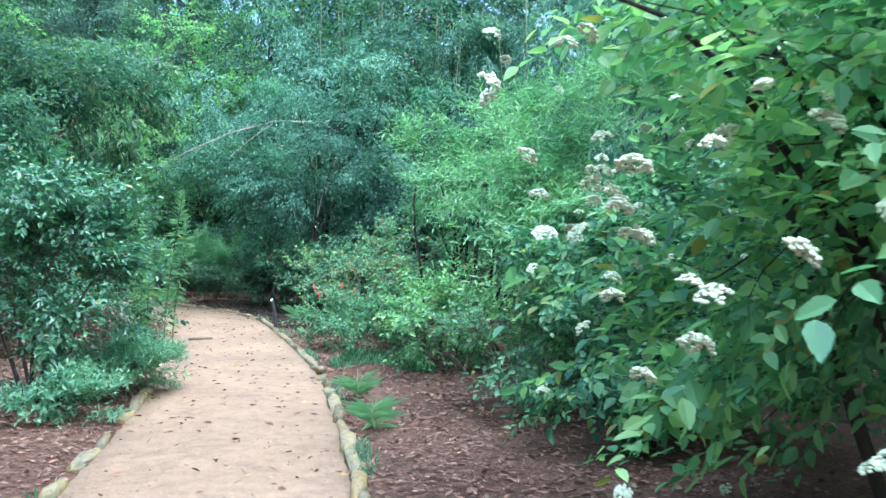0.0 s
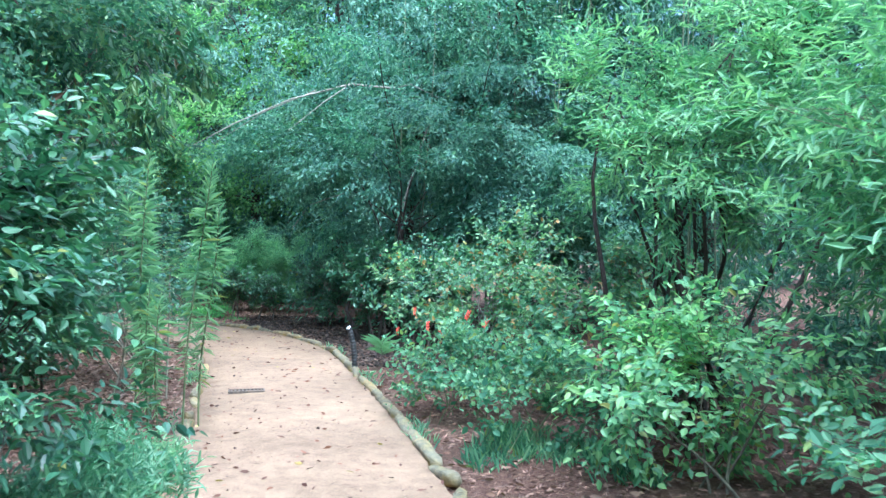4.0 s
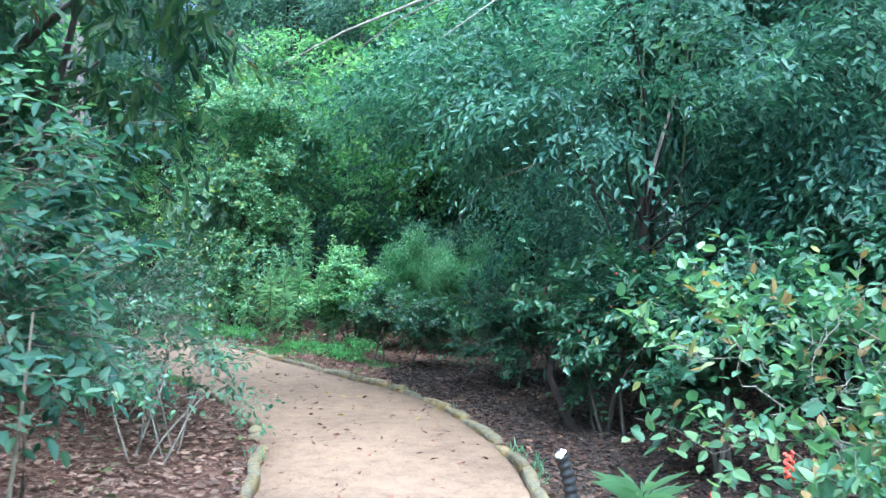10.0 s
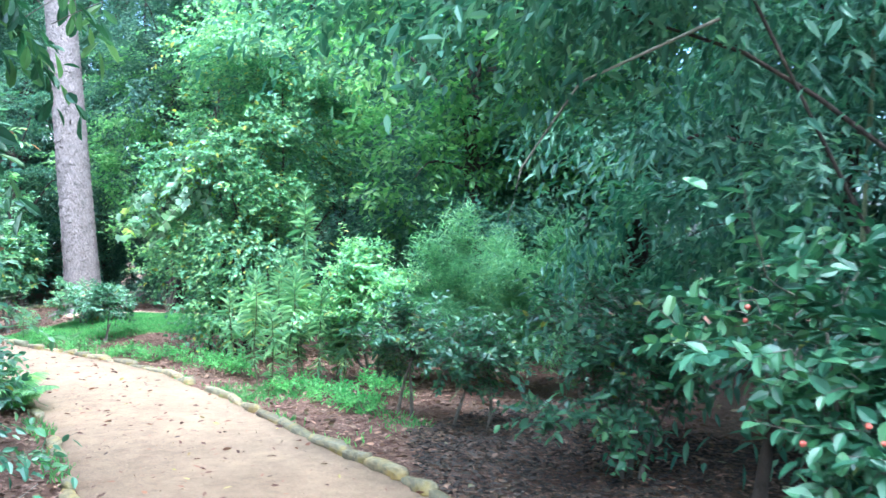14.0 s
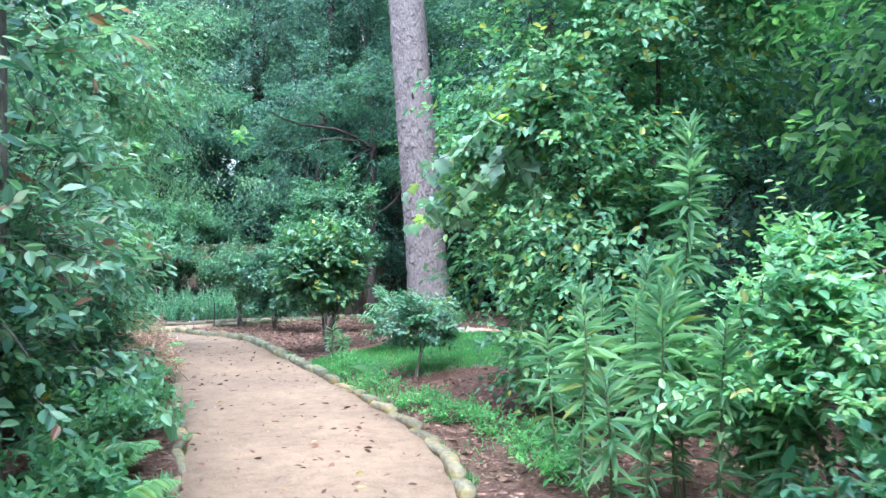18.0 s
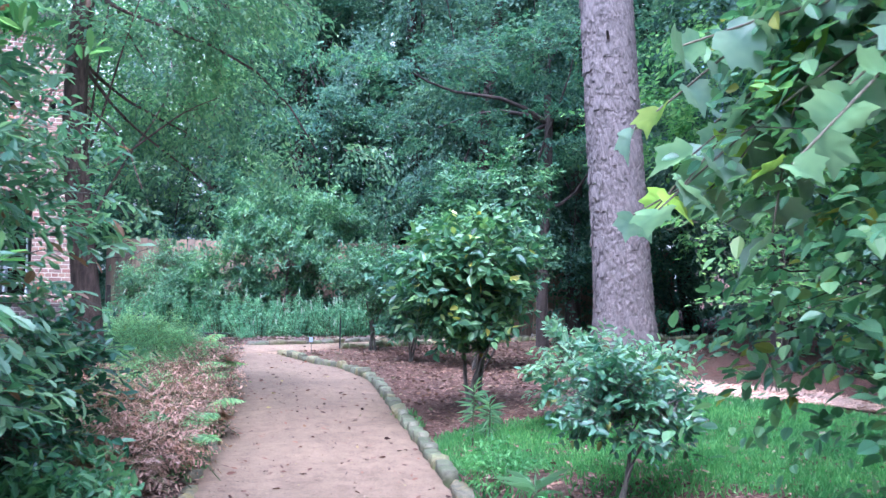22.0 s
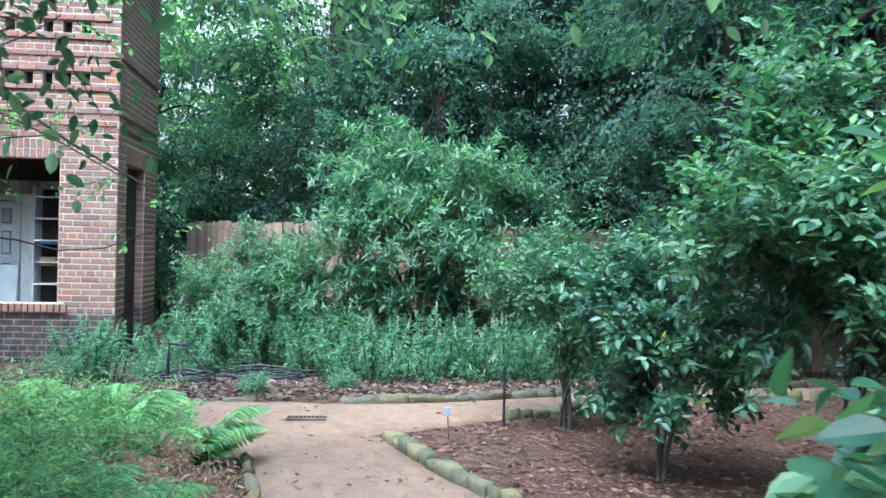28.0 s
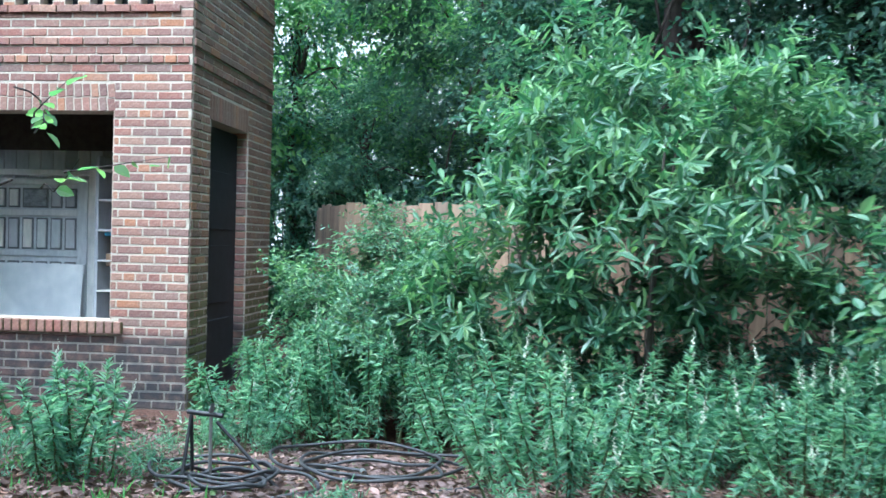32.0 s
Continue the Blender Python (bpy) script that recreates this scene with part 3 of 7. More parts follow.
def lie(x, y):
    """Height of the ground, with small unevenness off the path."""
    x, y = np.asarray(x, float), np.asarray(y, float)
    d = off_path(x, y)
    w = np.sin(3.1 * x + 1.7 * y) * np.sin(2.3 * y - 1.1 * x) * 0.5 + np.sin(7.3 * x - 2.0) * np.sin(6.1 * y + 1.0) * 0.3
    return slope(x, y) + (0.012 + 0.03 * w) * ease((d - 0.05) / 0.4) + np.where(d < 0.05, -0.02, 0.0)


def gz(x, y):
    return float(lie(np.array([x]), np.array([y]))[0])


xs = np.r_[-400, -150, -80, np.arange(-46, -34, 1.0), np.arange(-34, 6, 0.16), np.arange(6, 14, 1.0), 40, 150, 400]
ys = np.r_[-400, -150, -60, np.arange(-14, -4, 1.0), np.arange(-4, 30, 0.16), np.arange(30, 44, 1.0), 80, 150, 400]
gx, gy = np.meshgrid(xs, ys, indexing="ij")
zz = lie(gx, gy)
n, k = gx.shape
i, j = np.meshgrid(np.arange(n - 1), np.arange(k - 1), indexing="ij")
a = i * k + j
ground = new("ground", mesh_from("ground", np.stack([gx, gy, zz], -1).reshape(-1, 3), np.stack([a, a + k, a + k + 1, a + 1], -1).reshape(-1, 4), MULCH, True))
tagged(ground, "reddish brown bark mulch and bare earth between shrubs", "ground", kind="structure")


def strip(name, left, right, label, lift=0.012, across=8):
    s = np.linspace(0, 1, across)[None, :, None]
    q = left[:, None] * (1 - s) + right[:, None] * s
    e = RNG.normal(0, 0.012, q[:, :1].shape)
    q[:, 0] += e[:, 0]
    q[:, -1] += e[:, 0]
    crown = 0.018 * np.sin(np.pi * np.linspace(0, 1, across))[None]
    z = slope(q[..., 0], q[..., 1]) * 0 - 0.24 * ease((-26.3 - q[..., 0]) / 2.6) + lift + crown + 0.006 * np.sin(5 * q[..., 0] + 3 * q[..., 1])
    q = np.concatenate([q[:, :1] + (q[:, :1] - q[:, 1:2]) * 0.12, q, q[:, -1:] + (q[:, -1:] - q[:, -2:-1]) * 0.12], 1)
    z = np.concatenate([z[:, :1] - 0.05, z, z[:, -1:] - 0.05], 1)
    n, k = q.shape[:2]
    i, j = np.meshgrid(np.arange(n - 1), np.arange(k - 1), indexing="ij")
    a = i * k + j
    ob = new(name, mesh_from(name, np.concatenate([q, z[..., None]], -1).reshape(-1, 3), np.stack([a, a + 1, a + k + 1, a + k], -1).reshape(-1, 4), SAND, True))
    return tagged(ob, label, "path", kind="structure")


strip("path", L_LINE, R_LINE, "winding footpath of packed pinkish sand with scattered leaves")
strip("path_crossing", F_LINE, N_LINE, "sandy cross path that runs along the edging stones", 0.008)


def stone_mesh(seed, length, wide, high, mat=None, rough=0.07, worn=0.22):
    r = np.random.default_rng(seed)
    bm = bmesh.new()
    bmesh.ops.create_cube(bm, size=1)
    bmesh.ops.subdivide_edges(bm, edges=bm.edges[:], cuts=2, use_grid_fill=True)
    for v in bm.verts:
        c = v.co.copy()
        f = 1 - worn * max(0, (abs(c.x) + abs(c.y) + abs(c.z)) * 2 - 2)
        v.co = Vector((c.x * length * f, c.y * wide * f, c.z * high * f)) + Vector(r.normal(0, rough, 3)) * min(wide, high)
    return from_bm("stone", bm, mat or STONE, True)


STONES = [stone_mesh(s, 0.33 + 0.04 * (s % 3), 0.07 + 0.012 * (s % 2), 0.11) for s in range(8)]
BLOCKS = [stone_mesh(s + 20, 0.24, 0.12 + 0.012 * (s % 2), 0.14, MOSSY_STONE, 0.085, 0.15) for s in range(8)]
EDGE_BLOCKS = [stone_mesh(s + 40, 0.24, 0.085 + 0.012 * (s % 2), 0.16, PALE_BLOCK, 0.05, 0.09) for s in range(8)]


def edging(name, line, label, out=0.05, gap=0.0, seed=0, size=1.0, tall=1.0, lift=0.01, stones=STONES, whole=0.35, reach=(0.30, 0.58)):
    """A row of stones set on edge along a line; whole is the length of a stone's mesh, reach the span of lengths laid."""
    r = np.random.default_rng(seed)
    ob = root(name, *line[0], 0, label, "edging", kind="structure")
    s = np.r_[0, np.cumsum(np.hypot(*np.diff(line, axis=0).T))]
    at, o = 0.0, Vector((*line[0], 0))
    while at < s[-1] - 0.2:
        ln = r.uniform(*reach) * size
        x, y = (np.interp(at + ln / 2, s, line[:, k]) for k in (0, 1))
        x2, y2 = (np.interp(at + ln / 2 + 0.1, s, line[:, k]) for k in (0, 1))
        turn = math.degrees(math.atan2(y2 - y, x2 - x))
        nx, ny = -math.sin(radians(turn)) * out, math.cos(radians(turn)) * out
        if r.random() >= gap:
            me = stones[r.integers(8)]
            m = pose(x + nx - o.x, y + ny - o.y, float(slope(x, y)) * 0.3 - 0.17 * ease((-26.3 - x) / 2.6) + r.uniform(-0.015, 0.02) + lift, r.normal(0, 5), r.normal(0, 4), turn + r.normal(0, 4))
            part("stone", me, ob, m=m @ Matrix.Diagonal((ln / whole, r.uniform(0.8, 1.2) * size, r.uniform(0.8, 1.15) * tall, 1)))
        at += ln * 0.97
    return ob


island = R_LINE[:, 0] < -17.3
bed = F_LINE[:, 1] > 16.7
edging("kerb_right", R_LINE[~island][14:], "row of low lichened stones edging the sandy path", -0.04, 0.04, 1, 1.0, 0.8, 0.0)
edging("kerb_bank", R_LINE[island], "row of squared mossy stone blocks edging the mulch bank", -0.03, 0.02, 6, 0.95, 0.85, 0.01, EDGE_BLOCKS, 0.24, (0.12, 0.22))
edging("kerb_left", L_LINE[14:], "low stones half sunk along the path's edge", 0.04, 0.3, 2, 0.95, 0.7, -0.01)
edging("kerb_island", N_LINE[108:], "row of mossy squared stones around a planted island", -0.03, 0.03, 3, 1.0, 0.85, 0.0, EDGE_BLOCKS, 0.24, (0.11, 0.2))
edging("kerb_far", F_LINE[bed], "low wall of large rough stones holding a leaf-strewn bed", 0.07, 0.05, 4, 1.0, 0.85, -0.005, BLOCKS, 0.24, (0.16, 0.34))
edging("kerb_sunk", F_LINE[60:][F_LINE[60:, 1] <= 16.7], "flat mossy stones nearly level with the sand", 0.07, 0.14, 5, 0.95, 0.6, -0.025, BLOCKS, 0.24, (0.14, 0.32))


def scatter(count, seed, near, far, x0=-30.0, x1=3.0, y0=-2.0, y1=24.0):
    """Random places at a distance from the path's edge between near and far."""
    r = np.random.default_rng(seed)
    p = np.stack([r.uniform(x0, x1, count), r.uniform(y0, y1, count)], 1)
    d = off_path(p[:, 0], p[:, 1])
    return p[(d > near) & (d < far)], r


def litter(name, p, r, size, mat, label, tilt=0.25, lift=0.012, ratio=0.5, shape="lance"):
    z = lie(p[:, 0], p[:, 1]) + lift
    base = np.c_[p, z]
    ang = r.uniform(0, 6.28, len(p))
    way = np.stack([np.cos(ang), np.sin(ang), r.normal(0, 0.12, len(p))], 1)
    up = unit(np.array([0, 0, 1.0]) + r.normal(0, tilt, (len(p), 3)))
    ln = size * (0.5 + r.random(len(p)))
    ob = new(name, leaf_mesh(name, base, way, up, ln, ln * ratio, mat, shape, 0.15, -0.1))
    return tagged(ob, label, "leaf litter", kind="stuff")


p, r = scatter(420000, 5, 0.03, 2.2)
litter("bark_chips", p, r, 0.045, plain_material("bark_chip", (0.06, 0.032, 0.025), (0.30, 0.185, 0.14), 30, 0.95, 0, 0.3, 0.01, None, True), "reddish bark chips and pine straw lying on the beds", 0.6, 0.01, 0.2)
p, r = scatter(130000, 6, 0.05, 3.0)
litter("leaf_litter", p, r, 0.042, LITTER, "dry brown fallen leaves strewn over the beds", 0.8, 0.02, 0.42)
p, r = scatter(7600, 18, 0.05, 2.4, -10.2, -5.2, 6.8, 12.9)
litter("leaf_litter", p[p[:, 1] < 1.7 - 1.42 * p[:, 0]], r, 0.045, LITTER_PALE, "pale curled fallen leaves under twiggy bushes", 0.9, 0.025, 0.42)
p, r = scatter(30000, 23, 0.02, 3.0, -31.0, -25.8, 13.0, 19.5)
litter("leaf_litter", p, r, 0.05, LITTER_DRY, "dry grey-brown leaves strewn over the bed before the house", 0.8, 0.035, 0.42)
# dark leaf mould; its near-black tones also paint the canopy's shade on the ground
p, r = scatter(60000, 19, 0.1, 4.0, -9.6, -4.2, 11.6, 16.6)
litter("leaf_mould", p[(p[:, 1] > 4.6 - 1.15 * p[:, 0])], r, 0.034, plain_material("leaf_mould", (0.012, 0.009, 0.008), (0.055, 0.040, 0.032), 30, 0.95, 0, 0.3, 0.01, None, True), "dark rotted leaf mould, tinted darker for shade under the drooping tree", 0.9, 0.022, 0.3)
p, r = scatter(34000, 7, -1.2, -0.03)
litter("path_leaves", p[r.random(len(p)) < 0.95], r, 0.042, LITTER_DARK, "small brown and yellow fallen leaves on the sand", 0.5, 0.058, 0.34)
p, r = scatter(60000, 17, -1.3, -0.02)
litter("path_crumbs", p[np.sin(1.7 * p[:, 0]) + np.sin(2.3 * p[:, 1]) + r.normal(0, 0.7, len(p)) > 0.6], r, 0.014, LITTER_DARK, "brown leaf crumbs and needles trodden into the sand", 0.25, 0.054, 0.3)
p, r = scatter(260000, 8, -1.2, 0.0)
litter("path_grit", p[:26000], r, 0.009, plain_material("grit", (0.13, 0.09, 0.06), (0.30, 0.22, 0.16), 30, 0.9, 0, 0.1, 0.002, None, True), "fine grit and crumbs on the packed sand", 0.4, 0.052, 0.7)


# Planting along the first stretch ---------------------------------------------
def blossom(parent, places, size, seed, mat, name="flower_head"):
    """Flat clusters of many tiny flowers, each cluster a part of its own."""
    r = np.random.default_rng(seed)
    kinds = []
    for s in range(3):
        bm = bmesh.new()
        for _ in range(52):
            a, d = r.uniform(0, 6.28), math.sqrt(r.random())
            m = pose(0.5 * d * math.cos(a), 0.5 * d * math.sin(a), 0.34 * (1 - d * d) + r.normal(0, 0.03)) @ Matrix.Diagonal((0.10, 0.10, 0.06, 1))
            bmesh.ops.create_icosphere(bm, subdivisions=1, radius=1, matrix=m)
        kinds.append(from_bm(name, bm, mat))
    for q in places:
        k = size * r.uniform(0.45, 1.1)
        part(name, kinds[r.integers(3)], parent, "", pose(*q, r.normal(0, 28), r.normal(0, 28), r.uniform(0, 360)) @ Matrix.Diagonal((k, k, k, 1)))


viburnum = plant("viburnum_bush", "tall viburnum bush with flat cream flower heads", "bush", (0.95, 3.35, gz(0.95, 3.35)),
                 [(0, 0, 1.0, 1.2, 1.2, 0.95), (-0.3, 0.3, 1.9, 1.15, 1.1, 0.8), (0.5, 0.6, 2.3, 1.2, 1.2, 0.8), (-0.1, -0.6, 1.5, 0.9, 0.8, 0.9), (0.2, -0.2, 2.9, 1.2, 1.2, 0.7), (-0.85, 0.2, 2.75, 0.55, 0.6, 0.4)],
                 0.07, 0.6, G_VIBURNUM, 3200, 7, bark=BARK_DARK, stems=7, stem_r=0.028, seed=1, twig_len=0.3, clumps=14, foot_spread=0.15)
r = np.random.default_rng(31)
fl = []
for _ in range(290):
    d = unit(r.normal(size=3))
    c, s = [((0, 0, 1.0), (1.2, 1.2, 0.95)), ((-0.3, 0.3, 1.9), (1.15, 1.1, 0.8)), ((0.5, 0.6, 2.3), (1.2, 1.2, 0.8)), ((-0.1, -0.6, 1.5), (0.9, 0.8, 0.9)), ((0.2, -0.2, 2.9), (1.2, 1.2, 0.7))][r.integers(5)]
    d[0] = -abs(d[0]) if r.random() < 0.85 else d[0]
    fl.append(tuple(np.array(c) + d * np.array(s) * 1.13))
blossom(viburnum, fl, 0.085, 3, PETAL_WHITE)
for a, b in (((-0.2, 0.2, 1.2), (-1.25, -0.1, 2.6)), ((-0.1, -0.1, 1.0), (-1.15, -0.9, 1.9)), ((0.0, 0.2, 1.4), (-0.9, 0.5, 3.0))):
    part("bough", tubes("bough", [(bent(a, b, 9, 0.05, 0.12, r), [0.02, 0.012, 0.004])], BARK_DARK, 6), viburnum, "dark bare bough")

plant("leafy_shrub", "dense green shrub with rounded leaves beside the viburnum", "shrub", (-0.1, 5.9, gz(-0.1, 5.9)),
      [(0, 0, 0.7, 0.7, 0.6, 0.55), (-0.3, 0.3, 1.1, 0.6, 0.6, 0.5), (0.4, -0.3, 1.2, 0.7, 0.6, 0.6), (-0.3, -0.4, 0.5, 0.5, 0.45, 0.4), (0.6, -0.8, 0.6, 0.6, 0.6, 0.5)],
      0.06, 0.6, G_SAGE, 1500, 7, bark=BARK_DARK, stems=8, stem_r=0.012, seed=36, clumps=14, clump_size=0.18, foot_spread=0.2)
plant("willowy_shrub", "light green many-stemmed shrub with narrow leaves", "shrub", (-2.3, 9.5, gz(-2.3, 9.5)),
      [(0, 0, 1.9, 0.55, 0.6, 0.6), (-0.35, -0.2, 2.1, 0.4, 0.4, 0.5), (0.35, 0.1, 2.5, 0.5, 0.5, 0.55), (0.1, -0.6, 1.75, 0.45, 0.5, 0.4), (0.9, -0.1, 2.1, 0.6, 0.6, 0.7)],
      0.08, 0.2, G_FEATHER, 1900, 9, "lance", BARK_DARK, stems=13, stem_r=0.022, seed=2, droop=0.12, twig_len=0.34, clumps=12, clump_size=0.2, upright=0.25, foot_spread=0.3)
plant("willowy_shrub", "light green drooping shrub with narrow leaves and thin stems", "shrub", (-0.55, 7.4, gz(-0.55, 7.4)),
      [(0, 0, 1.5, 0.8, 0.8, 0.8), (-0.7, 0.1, 1.7, 0.5, 0.6, 0.55), (0.1, 0.3, 2.2, 0.8, 0.7, 0.6), (-0.6, -0.5, 1.25, 0.5, 0.5, 0.45), (0.7, 0.5, 1.5, 0.7, 0.7, 0.9)],
      0.08, 0.2, G_FEATHER, 2300, 9, "lance", TWIG, stems=12, stem_r=0.014, seed=3, droop=0.12, twig_len=0.34, clumps=12, clump_size=0.2, upright=0.25, foot_spread=0.35)
plant("leafy_shrub", "low shaded shrub behind the willowy stems", "shrub", (-1.3, 11.3, gz(-1.3, 11.3)),
      [(0, 0, 0.5, 0.7, 0.6, 0.45), (0.9, -0.2, 0.6, 0.7, 0.6, 0.5), (-0.8, 0.3, 0.45, 0.6, 0.5, 0.4), (1.8, -0.5, 0.6, 0.7, 0.6, 0.5)], 0.06, 0.5, G_WOODS, 1100, 7, bark=TWIG, stems=8, stem_r=0.01, seed=39, foot_spread=0.4)
plant("young_azalea", "low leafy shrub with small blue-green leaves on mulch", "shrub", (-1.0, 6.55, gz(-1.0, 6.55)),
      [(0, 0, 0.55, 0.55, 0.6, 0.4), (0.5, 0.2, 0.65, 0.5, 0.5, 0.45), (0.1, 0.6, 0.5, 0.5, 0.4, 0.35)], 0.05, 0.5, G_SAGE, 700, 7, bark=TWIG, stems=6, stem_r=0.009, seed=4)
plant("young_azalea", "leafy shrub with small rounded leaves beside a willowy shrub", "shrub", (-2.0, 8.1, gz(-2.0, 8.1)),
      [(0, 0, 0.55, 0.6, 0.55, 0.45), (-0.4, 0.3, 0.5, 0.4, 0.4, 0.35), (0.3, 0.4, 0.6, 0.45, 0.4, 0.35)], 0.055, 0.55, G_VIBURNUM, 520, 7, bark=TWIG, stems=6, stem_r=0.009, seed=5)
rusty = plant("turning_shrub", "twiggy shrub with yellowing leaves and red flowers", "shrub", (-4.25, 11.1, gz(-4.25, 11.1)),
              [(0, 0, 0.9, 0.55, 0.55, 0.45), (0.35, 0.25, 1.15, 0.4, 0.4, 0.4), (-0.4, -0.15, 0.75, 0.4, 0.4, 0.4), (0.1, -0.1, 0.45, 0.6, 0.6, 0.35), (0.55, -0.2, 1.1, 0.3, 0.3, 0.4)],
              0.05, 0.6, G_RUSTY, 800, 6, bark=TWIG_PALE, stems=11, stem_r=0.008, clump_size=0.15, seed=6, upright=0.6, foot_spread=0.2)


def red_spikes(parent, places, seed):
    r = np.random.default_rng(seed)
    for q in places:
        bm = bmesh.new()
        for s in range(14):
            a = s * 2.4
            m = pose(0.013 * math.cos(a), 0.013 * math.sin(a), 0.007 * s, r.normal(60, 15), 0, math.degrees(a)) @ Matrix.Diagonal((0.007, 0.007, 0.016, 1))
            bmesh.ops.create_icosphere(bm, subdivisions=1, radius=1, matrix=m)
        part("flower_spike", from_bm("flower_spike", bm, PETAL_RED), parent, "red flower spike", pose(*q, r.normal(0, 12), r.normal(0, 12), 0) @ Matrix.Scale(0.72, 4))


red_spikes(rusty, [(-0.62, -0.25, 0.42), (-0.35, -0.5, 0.62)], 7)
herb = plant("red_sage", "low pale green sage with a few red flower spikes", "herb", (-3.85, 9.55, gz(-3.85, 9.55)),
             [(0, 0, 0.35, 0.45, 0.4, 0.3), (0.35, 0.15, 0.45, 0.4, 0.4, 0.33), (-0.3, 0.45, 0.35, 0.3, 0.3, 0.28)], 0.048, 0.6, G_SAGE, 380, 7, bark=STEM_GREEN, stems=10, stem_r=0.004, clump_size=0.16, seed=8, upright=0.8, foot_spread=0.2)
red_spikes(herb, [(-0.3, 0.2, 0.6), (-0.25, 0.35, 0.55), (0.1, -0.1, 0.72), (0.2, 0.0, 0.66)], 9)
plant("red_sage", "pale green leafy sage growing on mulch beside the path", "herb", (-3.1, 8.6, gz(-3.1, 8.6)),
      [(0, 0, 0.3, 0.35, 0.45, 0.26), (0.4, 0.2, 0.4, 0.4, 0.4, 0.33), (0.7, 0.6, 0.5, 0.5, 0.5, 0.4)], 0.048, 0.6, G_SAGE, 390, 7, bark=STEM_GREEN, stems=9, stem_r=0.004, clump_size=0.16, seed=10, upright=0.8, foot_spread=0.2)
plant("turning_shrub", "leafy shrub with broad green and bronze leaves", "shrub", (-3.0, 10.0, gz(-3.0, 10.0)),
      [(0, 0, 0.6, 0.5, 0.5, 0.45), (0.4, 0.3, 0.8, 0.45, 0.45, 0.45), (-0.3, 0.2, 0.5, 0.4, 0.4, 0.35)], 0.055, 0.6, G_RUSTY, 560, 6, bark=TWIG, stems=6, stem_r=0.01, seed=11)
p, r = scatter(2600, 21, 0.2, 1.1, -3.4, -2.2, 8.1, 9.3)
p = p[np.sin(5 * p[:, 0]) + np.sin(6 * p[:, 1]) + r.normal(0, 0.6, len(p)) > -0.4]


def weed_rim(seed, x0, x1, y0, y1, count, high, label, mat):
    """Small weeds rooted along the edging stones."""
    p, r = scatter(count, seed, 0.0, 0.16, x0, x1, y0, y1)
    keep = np.sin(p[:, 0] * 5.0 + seed) + np.sin(p[:, 1] * 3.3 + 1.7 * seed) + r.normal(0, 0.3, len(p)) > 0.7
    return grass("edge_weeds", p[keep], r, high, mat, label)


def grass(name, p, r, high, mat, label, category="grass"):
    z = lie(p[:, 0], p[:, 1])
    way = unit(np.array([0, 0, 1.0]) + r.normal(0, 0.45, (len(p), 3)))
    up = unit(r.normal(size=(len(p), 3)))
    ln = high * (0.5 + 0.8 * r.random(len(p)))
    return tagged(new(name, leaf_mesh(name, np.c_[p, z - 0.005], way, up, ln, 0.005 + 0.07 * ln, mat, "lance", 0.1, 0.4)), label, category, kind="stuff")


grass("ground_cover", p, r, 0.10, G_SAGE, "patch of low bright green ground cover")

weed_rim(91, -8.0, -1.0, 3.0, 14.0, 60000, 0.07, "small green weeds along the edging stones", G_HERB)
weed_rim(92, -20.0, -9.0, 13.5, 18.0, 60000, 0.06, "bright weeds and grass along the edging stones", G_GRASS)
weed_rim(93, -24.2, -20.0, 15.4, 17.4, 5000, 0.05, "thin weeds between the edging stones", G_HERB)

# left of the first stretch
plant("camellia_bush", "rounded camellia bush with glossy dark leaves", "bush", (-4.5, 5.55, gz(-4.5, 5.55)),
      [(0, 0, 1.1, 0.65, 0.65, 0.5), (-0.2, -0.1, 1.6, 0.6, 0.6, 0.45), (0.3, 0.1, 0.75, 0.45, 0.45, 0.4), (-0.5, 0.1, 1.0, 0.5, 0.6, 0.5), (0.1, 0.3, 1.45, 0.5, 0.5, 0.4)],
      0.055, 0.5, G_CAMELLIA, 1400, 7, bark=BARK_DARK, stems=6, stem_r=0.018, seed=12, clumps=13, clump_size=0.2)
plant("camellia_bush", "camellia bush with pale edged glossy leaves", "bush", (-6.4, 8.0, gz(-6.4, 8.0)),
      [(0, 0, 1.0, 0.55, 0.55, 0.4), (-0.1, 0.1, 1.45, 0.5, 0.5, 0.4), (0.15, -0.35, 0.7, 0.4, 0.4, 0.3), (-0.4, 0.2, 1.75, 0.45, 0.45, 0.35), (0.1, -0.1, 0.5, 0.55, 0.5, 0.35)],
      0.055, 0.52, G_CAMELLIA, 1250, 7, bark=BARK_DARK, stems=7, stem_r=0.011, seed=13, clumps=12, clump_size=0.2)
plant("leafy_shrub", "twiggy shrub with small leaves and bare lower stems", "shrub", (-6.7, 9.6, gz(-6.7, 9.6)),
      [(0, 0, 1.0, 0.5, 0.5, 0.4), (-0.4, 0.1, 1.35, 0.6, 0.5, 0.5), (-0.9, 0.4, 1.1, 0.6, 0.6, 0.6)], 0.055, 0.5, G_WOODS, 700, 7, bark=TWIG, stems=7, stem_r=0.01, seed=14, foot_spread=0.2)


